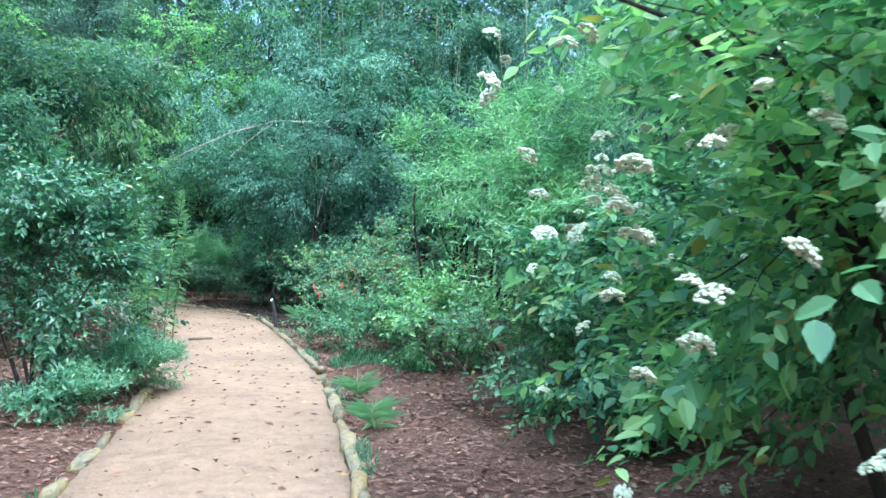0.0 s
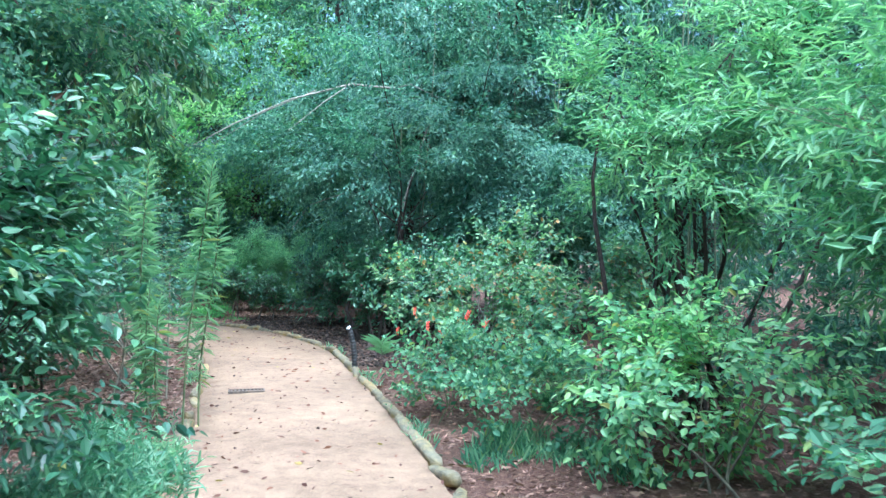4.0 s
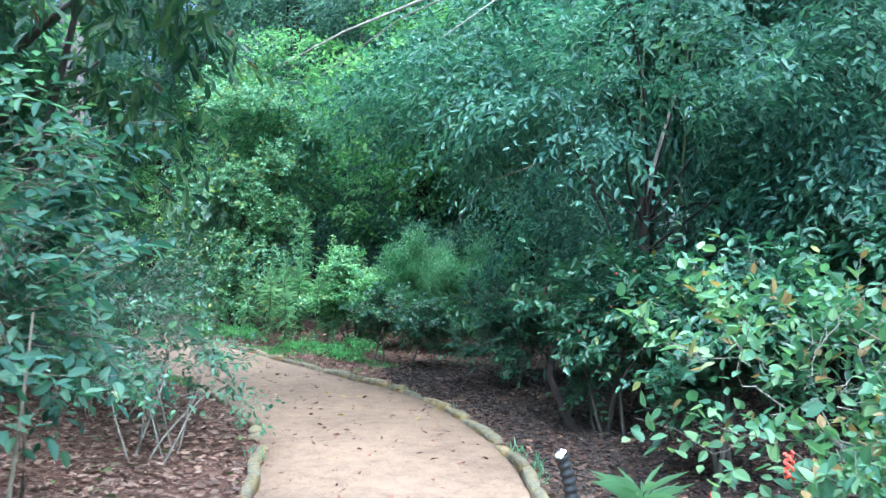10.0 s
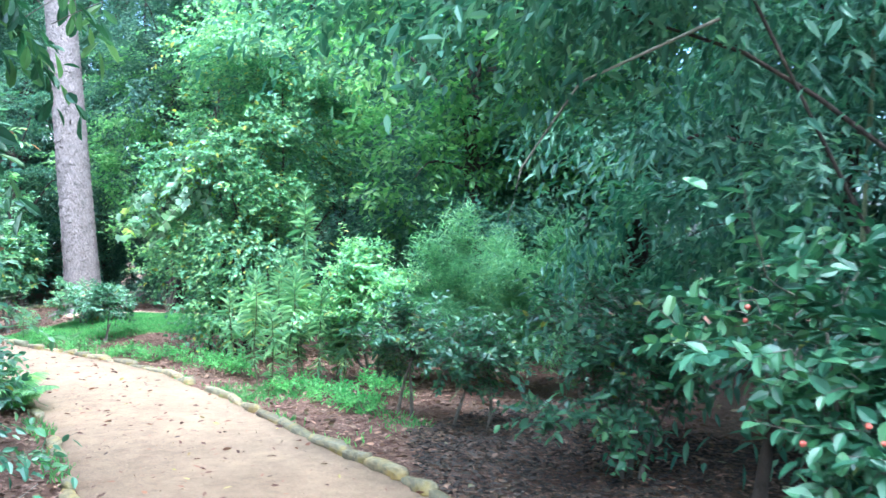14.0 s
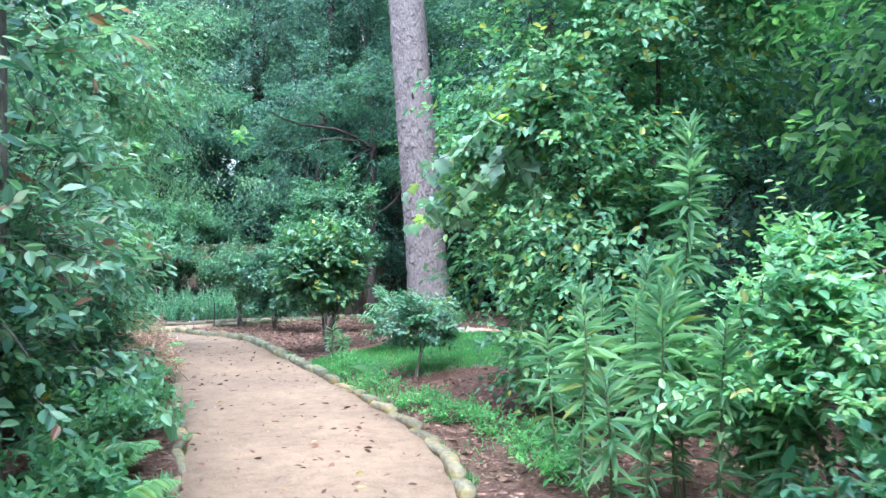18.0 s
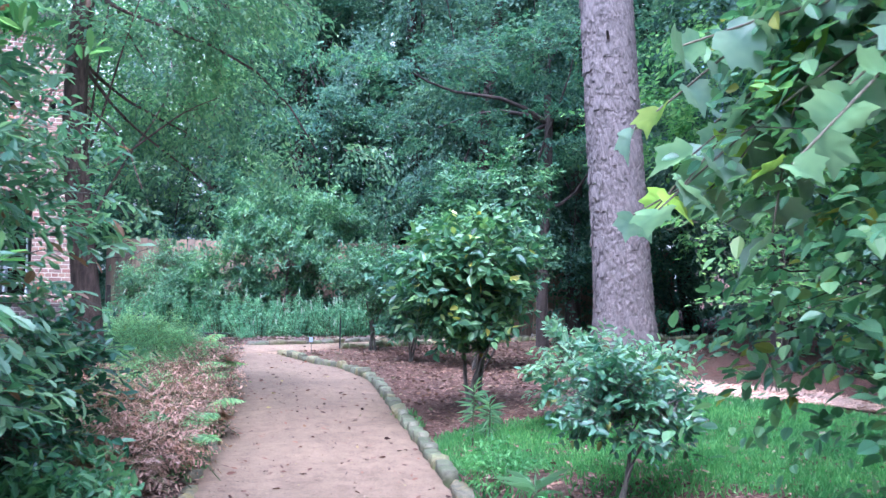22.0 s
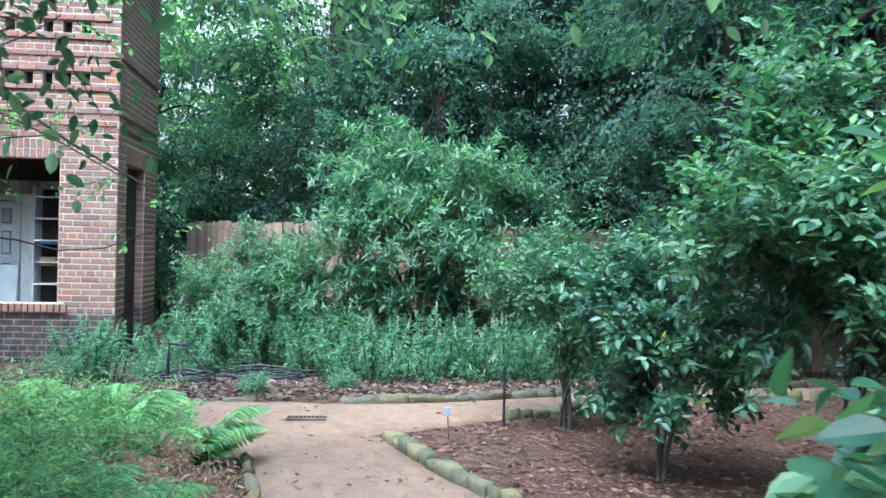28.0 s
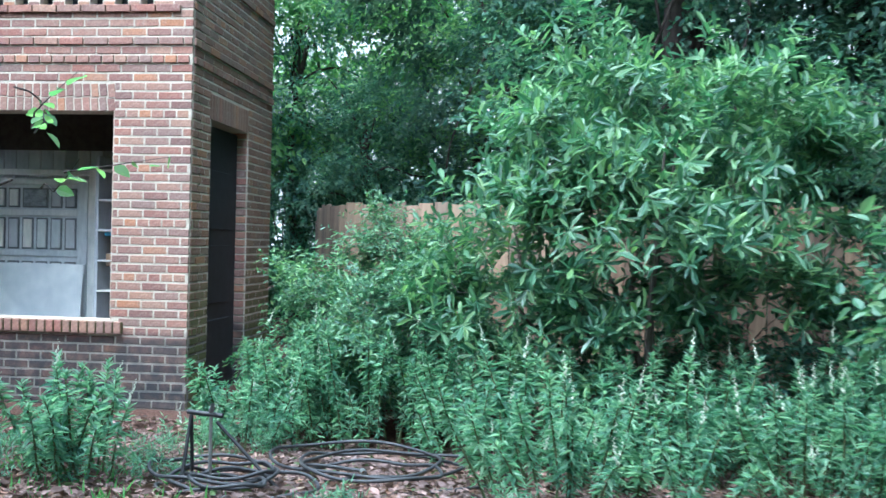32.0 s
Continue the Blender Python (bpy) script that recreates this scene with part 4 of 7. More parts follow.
def goldenrod(at, stalks, label, seed, name="goldenrod", mat=None, leaf=0.118, many=130, group="", ratio=0.115):
    """A clump of tall single stalks clothed in narrow leaves, tight at the tip."""
    r = np.random.default_rng(seed)
    ob = root(name, *at, label, "weed", group)
    B, W, U, S = [], [], [], []
    for dx, dy, hgt, lx, ly in stalks:
        line = bent((dx, dy, -0.02), (dx + lx, dy + ly, hgt), 12, 0.02, 0, r)
        part("stalk", tubes("stalk", [(line, [0.007, 0.006, 0.003])], STEM_GREEN, 6), ob)
        n = int(hgt * many)
        s = r.uniform(0.1, 1, n) ** 0.7
        q = np.stack([np.interp(s, np.linspace(0, 1, 12), line[:, k]) for k in range(3)], 1)
        a = np.arange(n) * 2.4
        tip = ease((s - 0.75) / 0.25)
        w = np.stack([np.cos(a), np.sin(a), 0.30 + 1.7 * tip - 0.35 * (1 - s)], 1) + r.normal(0, 0.28, (n, 3))
        B.append(q), W.append(w), U.append(np.tile([0, 0, 1.0], (n, 1)) + r.normal(0, 0.2, (n, 3)))
        S.append(leaf * (1 - 0.4 * tip) * np.clip(0.45 + s, 0.5, 1.1) * r.uniform(0.7, 1.2, n))
    B, W, U, S = np.concatenate(B), np.concatenate(W), np.concatenate(U), np.concatenate(S)
    part("leaves", leaf_mesh("leaves", B, W, U, S, S * ratio, mat or G_GOLDENROD, "lance", 0.1, 0.42), ob)
    return ob


goldenrod((-5.66, 8.46, gz(-5.66, 8.46)), [(0, 0, 1.84, -0.02, 0.02), (-0.15, 0.2, 1.4, -0.1, 0.1), (-0.16, 0.05, 1.55, -0.08, 0), (0.07, -0.1, 0.95, 0.05, -0.05)], "tall goldenrod stalks thick with narrow leaves", 40)
goldenrod((-5.38, 8.44, gz(-5.38, 8.44)), [(0, 0, 1.79, 0.2, 0.04), (0.02, 0.15, 1.5, 0.12, 0.05), (-0.1, -0.12, 0.9, 0.05, -0.05)], "pair of tall goldenrod stalks beside the path", 41)
plant("soft_weed", "low feathery grey-green weed at the path's edge", "weed", (-4.1, 6.15, gz(-4.1, 6.15)),
      [(0, 0, 0.22, 0.28, 0.4, 0.2), (-0.1, 0.45, 0.28, 0.3, 0.3, 0.24), (-0.25, -0.35, 0.2, 0.3, 0.3, 0.18)], 0.06, 0.2, G_HERB, 900, 8, "lance", STEM_GREEN, stems=10, stem_r=0.003, seed=15, upright=0.8, twig_len=0.14, foot_spread=0.2)
plant("soft_weed", "straggling low weeds at the foot of a camellia", "weed", (-3.75, 5.2, gz(-3.75, 5.2)),
      [(0, 0, 0.16, 0.4, 0.25, 0.14), (-0.4, -0.1, 0.2, 0.3, 0.3, 0.18)], 0.05, 0.4, G_HERB, 230, 6, "ovate", STEM_GREEN, stems=8, stem_r=0.003, seed=16, upright=0.6, twig_len=0.12, foot_spread=0.25)

# The drooping tree at the bend, and what grows under it -----------------------
weeping = plant("drooping_tree", "broad dark tree whose branches droop to the ground", "tree", (-6.5, 14.85, gz(-6.5, 14.85)),
                [(0.2, 0.3, 2.9, 2.3, 1.7, 0.9), (-1.5, -0.5, 2.5, 1.1, 0.9, 0.7), (0.2, -1.2, 2.3, 1.2, 0.7, 0.6), (1.8, -0.2, 2.4, 1.3, 1.2, 1.0), (-0.5, 0.8, 1.5, 1.5, 0.8, 0.9),
                 (1.2, 0.6, 1.5, 1.2, 0.8, 0.8), (3.0, 0.9, 2.6, 1.2, 1.3, 1.3), (0.8, 1.4, 3.8, 2.2, 1.5, 0.8), (2.7, -0.4, 1.6, 0.9, 0.9, 0.9), (0.4, -1.7, 3.9, 1.6, 0.9, 0.5, 0.35), (-1.4, -1.3, 3.9, 1.3, 1.0, 0.5, 0.35), (1.9, -1.6, 3.7, 1.2, 1.0, 0.6, 0.3)],
                0.068, 0.4, G_PRIVET, 10500, 8, "ovate", BARK_DARK, trunk=(1.7, 0.055, 0.04), lean=(-0.1, 0.2), limb_scale=0.4, clump_size=0.13, seed=17, droop=0.17, twig_len=0.5, clumps=15, inner=0.28)
part("limb", tubes("limb", [([(-0.1, 0.2, 1.7), (0.0, 0.9, 2.9), (-0.1, 1.3, 3.3), (-0.25, 0.3, 3.45), (-0.42, -0.79, 3.33), (-0.9, -1.5, 3.05), (-1.37, -2.07, 2.68), (-1.7, -2.4, 2.4)], [0.024, 0.02, 0.017, 0.012, 0.004]),
                             ([(-0.42, -0.79, 3.33), (-0.5, -1.4, 3.0), (-0.7, -1.9, 2.6)], [0.009, 0.003]), ([(-0.7, -1.2, 3.2), (-1.3, -1.5, 2.9), (-1.9, -1.7, 2.5)], [0.009, 0.003]), ([(-0.25, 0.3, 3.45), (0.4, -0.7, 3.3), (1.0, -1.3, 3.0)], [0.009, 0.003])], TWIG_PALE, 6), weeping, "bare pale arching branch")
part("limb", tubes("limb", [([(-0.5, -0.8, 1.9), (-1.0, -0.82, 1.75), (-1.2, -0.9, 1.45), (-1.25, -0.92, 1.25)], [0.007, 0.003])], TWIG_PALE, 5), weeping, "bare pale hanging twig")


def camellia(at, w, hgt, label, seed, twigs=600, leaf=0.065, stems=4, foot=0.3, mat=None, group="", lobes=5, stem_r=0.014):
    r = np.random.default_rng(seed)
    ls = [(0, 0, foot + (hgt - foot) * 0.5, w * 0.36, w * 0.36, (hgt - foot) * 0.42)]
    for i in range(lobes):
        a = 6.28 * i / lobes + r.uniform(0, 1)
        z = foot + (hgt - foot) * r.uniform(0.3, 0.82)
        ls.append((w * 0.28 * math.cos(a), w * 0.28 * math.sin(a), z, w * 0.24, w * 0.24, (hgt - foot) * 0.24))
    return plant("camellia_bush", label, "bush", at, ls, leaf, 0.54, mat or G_CAMELLIA, twigs, 7, bark=BARK_GREY, stems=stems, stem_r=stem_r, seed=seed, clumps=11, clump_size=0.3, droop=0.02, spread=0.95, twig_len=0.17, foot_spread=0.06, group=group)


camellia((-9.95, 16.05, gz(-9.95, 16.05)), 0.6, 0.82, "young camellia bush on a single stem in mulch", 50, 240, 0.05, 2, 0.25, group="camellias under the drooping tree")
camellia((-9.35, 16.0, gz(-9.35, 16.0)), 0.55, 0.75, "small camellia bush with bare foot in mulch", 51, 220, 0.05, 2, 0.2, group="camellias under the drooping tree")
camellia((-7.9, 15.3, gz(-7.9, 15.3)), 1.0, 1.0, "dense camellia bush under a drooping tree", 52, 480, 0.055, 3, 0.15, group="camellias under the drooping tree")
pods = camellia((-6.4, 13.9, gz(-6.4, 13.9)), 1.15, 1.3, "leggy camellia with red seed pods and a leaning stem", 53, 820, 0.06, 5, 0.12, group="camellias under the drooping tree", lobes=6)
part("stem", tubes("stem", [([(-0.2, -0.1, -0.05), (-0.28, -0.14, 0.15), (-0.4, -0.16, 0.4), (-0.4, 0.1, 0.8)], [0.036, 0.032, 0.026, 0.015])], BARK_DARK, 8), pods, "leaning dark stem")
r = np.random.default_rng(66)
bm = bmesh.new()
bmesh.ops.create_icosphere(bm, subdivisions=2, radius=0.016)
for v in bm.verts:
    v.co *= 1 + 0.1 * math.cos(3 * math.atan2(v.co.y, v.co.x))
pod = from_bm("seed_pod", bm, plain_material("red_seed_pod", (0.16, 0.03, 0.02), (0.30, 0.07, 0.05), 40, 0.5), True)
for _ in range(16):
    a, z = r.uniform(3.4, 6.0), r.uniform(0.6, 1.15)
    part("seed_pod", pod, pods, "round red seed pod", pose(0.47 * math.cos(a), 0.47 * math.sin(a), z) @ Matrix.Scale(r.uniform(0.45, 0.8), 4))
camellia((-5.35, 12.85, gz(-5.35, 12.85)), 1.0, 1.25, "camellia with large glossy leaves beside the path", 54, 760, 0.062, 4, 0.25, group="camellias under the drooping tree")
camellia((-4.6, 14.4, gz(-4.6, 14.4)), 1.4, 1.5, "camellia bush in the shade behind others", 55, 700, 0.08, 4, 0.2, group="camellias under the drooping tree")

# left of the bend: twiggy bushes and a magnolia that hangs over the path
magnolia = plant("magnolia_tree", "large magnolia with long leathery hanging leaves", "tree", (-10.6, 11.9, gz(-10.6, 11.9)),
                 [(0.4, 0.7, 2.7, 1.2, 1.0, 0.8), (0.1, 1.2, 2.0, 0.7, 0.6, 0.5), (1.3, 0.1, 3.2, 1.2, 1.0, 0.9), (0, 0, 4.0, 2.0, 1.8, 1.2), (-1.2, 0.8, 2.7, 1.2, 1.0, 1.0), (2.2, -0.4, 3.5, 1.0, 1.0, 0.8)],
                 0.135, 0.36, G_MAGNOLIA, 950, 8, "obovate", BARK_GREY, trunk=(2.8, 0.11, 0.06), seed=18, droop=0.3, twig_len=0.3, clumps=12, curl=0.3)
plant("twiggy_bush", "sparse twiggy bush over dry leaf litter", "bush", (-8.3, 11.6, gz(-8.3, 11.6)),
      [(0, 0, 0.6, 0.5, 0.5, 0.3), (-0.5, 0.2, 0.9, 0.5, 0.5, 0.35), (0.15, 0.35, 0.4, 0.3, 0.3, 0.25)], 0.045, 0.5, G_CAMELLIA, 380, 6, bark=TWIG_PALE, stems=9, stem_r=0.007, seed=19, foot_spread=0.15)
plant("twiggy_bush", "open bush with small leaves and thin grey stems", "bush", (-9.4, 12.3, gz(-9.4, 12.3)),
      [(0, 0, 0.8, 0.55, 0.5, 0.4), (-0.5, 0.2, 1.1, 0.5, 0.5, 0.5), (0.2, 0.3, 0.5, 0.3, 0.3, 0.25), (-0.9, 0.3, 0.7, 0.5, 0.5, 0.5)], 0.045, 0.5, G_CAMELLIA, 750, 6, bark=TWIG, stems=8, stem_r=0.009, seed=20, foot_spread=0.15)
plant("twiggy_bush", "leafy bush close to the path with a pale stem", "bush", (-11.6, 13.3, gz(-11.6, 13.3)),
      [(0, 0, 0.7, 0.5, 0.4, 0.4), (-0.3, -0.1, 1.2, 0.5, 0.5, 0.5), (0.2, 0.3, 0.45, 0.35, 0.3, 0.3)], 0.065, 0.5, G_CAMELLIA, 520, 6, bark=TWIG, stems=6, stem_r=0.009, seed=21)
plant("slender_tree", "slender young tree with a pale straight stem", "tree", (-13.1, 14.3, gz(-13.1, 14.3)),
      [(0, 0, 1.2, 0.6, 0.5, 0.4), (-0.5, 0.1, 1.6, 0.6, 0.5, 0.45), (0, -0.2, 2.0, 0.7, 0.6, 0.5), (0.2, 0.1, 0.75, 0.4, 0.35, 0.35), (-0.3, -0.5, 2.6, 0.9, 0.8, 0.6)], 0.075, 0.5, G_YOUNG, 420, 7, bark=BARK_GREY, trunk=(2.2, 0.028, 0.018), seed=22)
pale = plant("young_magnolia", "magnolia with pale new leaf tufts leaning to the path", "tree", (-16.2, 14.4, gz(-16.2, 14.4)),
             [(0, 0.2, 1.0, 0.8, 0.7, 0.7), (0.3, 0.3, 1.7, 0.9, 0.5, 0.45), (-0.3, 0.2, 2.4, 1.0, 0.8, 0.6), (-0.9, 0.3, 1.4, 0.8, 0.7, 0.8), (0.9, 0.2, 1.2, 0.7, 0.6, 0.6), (0.6, 0.3, 2.6, 0.9, 0.8, 0.6)],
             0.078, 0.38, G_YOUNG, 1700, 8, "obovate", BARK_GREY, trunk=(2.0, 0.05, 0.03), seed=23, clumps=14)
part("new_leaves", leaf_mesh("new_leaves", *(lambda q: (q[0], q[1], q[2], q[3], q[3] * 0.35))(sprays([(1.5, 1.2, 1.95, 0.15, 0.15, 0.06, 1), (0.7, 0.9, 1.9, 0.25, 0.2, 0.1, 1), (0.1, 0.7, 2.05, 0.2, 0.2, 0.1, 1), (0.9, 0.8, 1.15, 0.2, 0.2, 0.1, 1)], 34, 6, 0.08, 0.7, np.random.default_rng(9), 0.06, 0, 3, 0.3, 0.1, 1.0)), G_BRIGHT, "obovate"), pale, "tufts of pale yellow-green new leaves")
camellia((-13.7, 14.15, gz(-13.7, 14.15)), 1.0, 1.25, "leafy camellia bush with yellowing tips beside the path", 64, 900, 0.055, 5, 0.15, G_ROUND, lobes=7)
camellia((-15.3, 14.5, gz(-15.3, 14.5)), 0.95, 1.0, "dark dense camellia bush beside the path", 65, 800, 0.05, 4, 0.1)
goldenrod((-12.0, 17.05, gz(-12.0, 17.05)), [(0, 0, 1.75, 0.05, 0), (0.2, -0.2, 1.0, 0.05, -0.1), (-0.3, -0.15, 0.95, -0.1, 0), (0.5, -0.1, 0.8, 0.1, 0)], "tall goldenrod with a leafy tip above a clump", 42, leaf=0.15, many=110, ratio=0.16)
goldenrod((-11.75, 16.6, gz(-11.75, 16.6)), [(0, 0, 1.0, 0.1, 0), (0.25, 0.1, 0.9, 0.1, 0), (-0.3, -0.05, 1.0, -0.05, 0), (-0.15, 0.3, 1.1, 0, 0), (0.1, -0.25, 0.7, 0.1, -0.1), (0.5, 0.2, 1.05, 0.1, 0)], "clump of leafy goldenrod stalks by the path", 43, leaf=0.145, many=105, ratio=0.16)
goldenrod((-18.15, 17.66, gz(-18.15, 17.66)), [(0, 0, 0.42, 0.03, 0), (0.1, 0.06, 0.34, 0.05, 0), (-0.08, 0.1, 0.3, -0.05, 0.05)], "young goldenrod tuft on the bank", 45, leaf=0.1)
goldenrod((-12.4, 16.75, gz(-12.4, 16.75)), [(0, 0, 0.85, 0.05, 0), (0.25, 0.15, 0.95, 0, 0), (-0.3, 0.1, 0.75, -0.1, 0), (0.1, 0.35, 1.1, 0, 0)], "bright leafy goldenrod shoots at the path's edge", 44, leaf=0.14, many=105, ratio=0.16)
plant("feathery_clump", "soft bright green clump of feathery foliage", "weed", (-10.2, 17.3, gz(-10.2, 17.3)),
      [(0, 0, 0.8, 0.65, 0.55, 0.65), (0.55, 0.2, 0.8, 0.5, 0.5, 0.65), (-0.4, 0.2, 0.6, 0.45, 0.4, 0.55)], 0.075, 0.14, G_FEATHER, 2600, 9, "lance", STEM_GREEN, stems=12, stem_r=0.004, seed=24, upright=1.5, foot_spread=0.3)
camellia((-11.25, 17.15, gz(-11.25, 17.15)), 1.3, 1.35, "dense glossy bush beside goldenrod", 56, 1500, 0.05, 4, 0.1, G_VIBURNUM)
plant("broadleaf_tree", "bushy tree with pale broad leaves down to knee height", "tree", (-14.0, 18.15, gz(-14.0, 18.15)),
      [(0, 0, 1.6, 0.9, 0.9, 0.8), (-0.5, -0.4, 1.2, 0.5, 0.5, 0.55), (0.2, 0.2, 2.6, 1.0, 1.0, 0.8), (-0.3, -0.2, 2.3, 0.75, 0.75, 0.7), (0.5, -0.3, 1.3, 0.6, 0.6, 0.7), (0.2, 0.1, 3.6, 1.0, 1.0, 0.7), (-0.4, -0.2, 0.8, 0.55, 0.55, 0.4), (0.1, -0.45, 0.6, 0.5, 0.4, 0.4), (0.5, -0.2, 0.55, 0.5, 0.5, 0.4), (-0.3, -0.3, 0.35, 0.4, 0.4, 0.28)],
      0.058, 0.62, G_TREE, 4800, 7, "ovate", BARK_DARK, stems=6, stem_r=0.03, seed=25, clumps=22, clump_size=0.34, inner=0.3, twig_len=0.26, foot_spread=0.12, stem_name="stem")
p, r = scatter(16000, 22, 0.05, 0.9, -13.8, -9.6, 15.0, 17.8)
grass("ground_cover", p[np.sin(3.1 * p[:, 0]) + np.sin(4.3 * p[:, 1] + 1) + r.normal(0, 0.5, len(p)) > 0.75], r, 0.055, G_GRASS, "straggling bright grass and clover along the path")

# The pine, its bank and the island ---------------------------------------------
def pine(at, radius, high, lean, label, seed):
    """A tall bare trunk with thick scaly plates, flaring at the foot."""
    r = np.random.default_rng(seed)
    ob = root("pine_tree", *at, label, "tree")
    nu, nv = 150, 900
    ang = np.linspace(0, 2 * np.pi, nu, endpoint=False)
    z = np.linspace(-0.1, high, nv)
    cu, cv = 2 * np.pi * radius, high
    seeds = np.stack([r.uniform(0, cu, 6500), r.uniform(-0.1, high, 6500)], 1)
    A, Z = np.meshgrid(ang * radius, z, indexing="ij")
    f1, f2 = np.full(A.shape, 9.0), np.full(A.shape, 9.0)
    for su, sv in seeds:
        j0, j1 = np.searchsorted(z, [sv - 0.35, sv + 0.35])
        du = np.abs(A[:, j0:j1] - su)
        d = np.hypot(np.minimum(du, cu - du) * 1.5, (Z[:, j0:j1] - sv) * 0.75)
        a1, a2 = f1[:, j0:j1], f2[:, j0:j1]
        f2[:, j0:j1] = np.minimum(a2, np.maximum(a1, d))
        f1[:, j0:j1] = np.minimum(a1, d)
    plate = ease((f2 - f1) / 0.02)
    flare = 1 + 0.55 * np.exp(-np.clip(Z, 0, 9) / 0.32) * (1 + 0.3 * np.sin(5 * ang)[:, None]) - 0.022 * Z
    rad = radius * flare + 0.009 * plate + 0.004 * r.normal(size=A.shape)
    x = np.cos(ang)[:, None] * rad + lean[0] * Z
    y = np.sin(ang)[:, None] * rad + lean[1] * Z
    i, j = np.meshgrid(np.arange(nu), np.arange(nv - 1), indexing="ij")
    a, b = i * nv + j, ((i + 1) % nu) * nv + j
    part("trunk", mesh_from("trunk", np.stack([x, y, Z], -1).reshape(-1, 3), np.stack([a, b, b + 1, a + 1], -1).reshape(-1, 4), PINE_BARK, True), ob)
    for a in (0.4, 1.7, 2.9, 4.1, 5.3):
        c, q = math.cos(a), math.sin(a)
        part("root", tubes("root", [([(c * radius * 0.8, q * radius * 0.8, 0.28), (c * radius * 1.5, q * radius * 1.5, 0.06), (c * radius * 2.3, q * radius * 2.3, -0.06)], [0.10, 0.07, 0.03])], PINE_BARK, 8), ob)
    for k in range(6):
        a, z = r.uniform(0, 6.28), 3.4 + 0.9 * k
        c, q = math.cos(a), math.sin(a)
        part("branch_stub", tubes("branch_stub", [([(lean[0] * z, lean[1] * z, z), (lean[0] * z + c * (radius + 0.12), lean[1] * z + q * (radius + 0.12), z + 0.08)], [0.03, 0.012])], PINE_BARK, 6), ob)
    # limbs and crown above the view, added to shade the ground behind the trunk
    ls = [(lean[0] * z + 1.5 * math.cos(k * 2.4), lean[1] * z + 1.5 * math.sin(k * 2.4), z, 1.7, 1.7, 0.7) for k, z in enumerate(np.linspace(high - 2.2, high + 1.6, 9))]
    for l in ls:
        part("limb", tubes("limb", [(bent((lean[0] * (l[2] - 0.8), lean[1] * (l[2] - 0.8), min(l[2] - 0.8, high - 0.1)), l[:3], 6, 0.04, 0, r), [0.05, 0.02])], PINE_BARK, 6), ob)
    q = sprays([(*l, 1) for l in ls], 1500, 9, 0.2, 0.8, r, 0.5, 0.1, 14, 0.25)
    part("crown", leaf_mesh("crown", q[0], q[1], q[2], q[3], q[3] * 0.1, G_WOODS, "lance"), ob, "unseen high crown of long needles added for shade")
    bits = []
    for k in range(5):
        bm = bmesh.new()
        bmesh.ops.create_cube(bm, size=1)
        bmesh.ops.scale(bm, vec=(0.012, 0.07, 0.12), verts=bm.verts)
        bmesh.ops.bevel(bm, geom=bm.edges[:], offset=0.004, segments=1, affect="EDGES")
        for v in bm.verts:
            v.co += Vector((r.normal(0, 0.002), r.normal(0, 0.006), r.normal(0, 0.01)))
        bits.append(from_bm("bark_plate", bm, PINE_BARK))
    for k in range(260):
        a, z = r.uniform(3.2, 6.9), r.uniform(0.3, 4.6)
        rr = radius * (1 + 0.42 * math.exp(-z / 0.25) - 0.028 * z) + 0.014
        part("bark_plate", bits[k % 5], ob, "", pose(math.cos(a) * rr + lean[0] * z, math.sin(a) * rr + lean[1] * z, z, 0, r.normal(0, 4), math.degrees(a)) @ Matrix.Diagonal((1, r.uniform(0.6, 1.3), r.uniform(0.6, 1.4), 1)))
    return ob


PINE_BARK = plain_material("scaly_pine_bark", (0.060, 0.047, 0.046), (0.185, 0.150, 0.146), 34, 0.95, 0, 1.0, 0.012, (1, 1, 0.5))
pine((-20.75, 20.2, gz(-20.75, 20.2)), 0.29, 12.0, (-0.045, -0.06), "tall pine trunk with scaly grey-brown bark", 60)
camellia((-16.5, 17.9, gz(-16.5, 17.9)), 0.62, 0.72, "small camellia bush on one thin stem over mulch", 57, 230, 0.055, 2, 0.22, G_CAMELLIA)
camellia((-19.25, 17.97, gz(-19.25, 17.97)), 1.08, 1.5, "rounded camellia bush with glossy leaves, some yellow", 58, 820, 0.085, 4, 0.4, G_ROUND, lobes=9, stem_r=0.02)
camellia((-18.05, 18.55, gz(-18.05, 18.55)), 1.02, 0.56, "low spreading camellia with pale blue-green leaves", 59, 430, 0.058, 4, 0.1, G_YOUNG, lobes=7)
plant("thin_tree", "thin straight sapling standing in shade behind the bush", "tree", (-24.9, 21.0, gz(-24.9, 21.0)),
      [(0, 0, 3.2, 1.2, 1.2, 0.4), (0.3, 0.3, 4.4, 1.3, 1.3, 0.5), (-0.3, -0.9, 2.5, 1.0, 1.0, 0.25), (0, -1.7, 3.2, 1.2, 1.1, 0.3), (0.2, -2.3, 4.0, 1.2, 1.2, 0.4), (0.2, 0.9, 2.9, 1.0, 1.0, 0.3)], 0.07, 0.5, G_WOODS, 1500, 7, bark=BARK_DARK, trunk=(3.8, 0.075, 0.05), seed=26)
p, r = scatter(120000, 23, 0.12, 3.6, -18.8, -15.2, 16.9, 20.8)
inside = (p[:, 1] < 20.2 + 0.8 * (p[:, 0] + 18.6)) | (p[:, 1] < 19.3 + 0.1 * (p[:, 0] + 17))
ragged = 0.22 * np.sin(4.1 * p[:, 0]) + 0.2 * np.sin(5.3 * p[:, 1] + 1) + r.normal(0, 0.12, len(p))
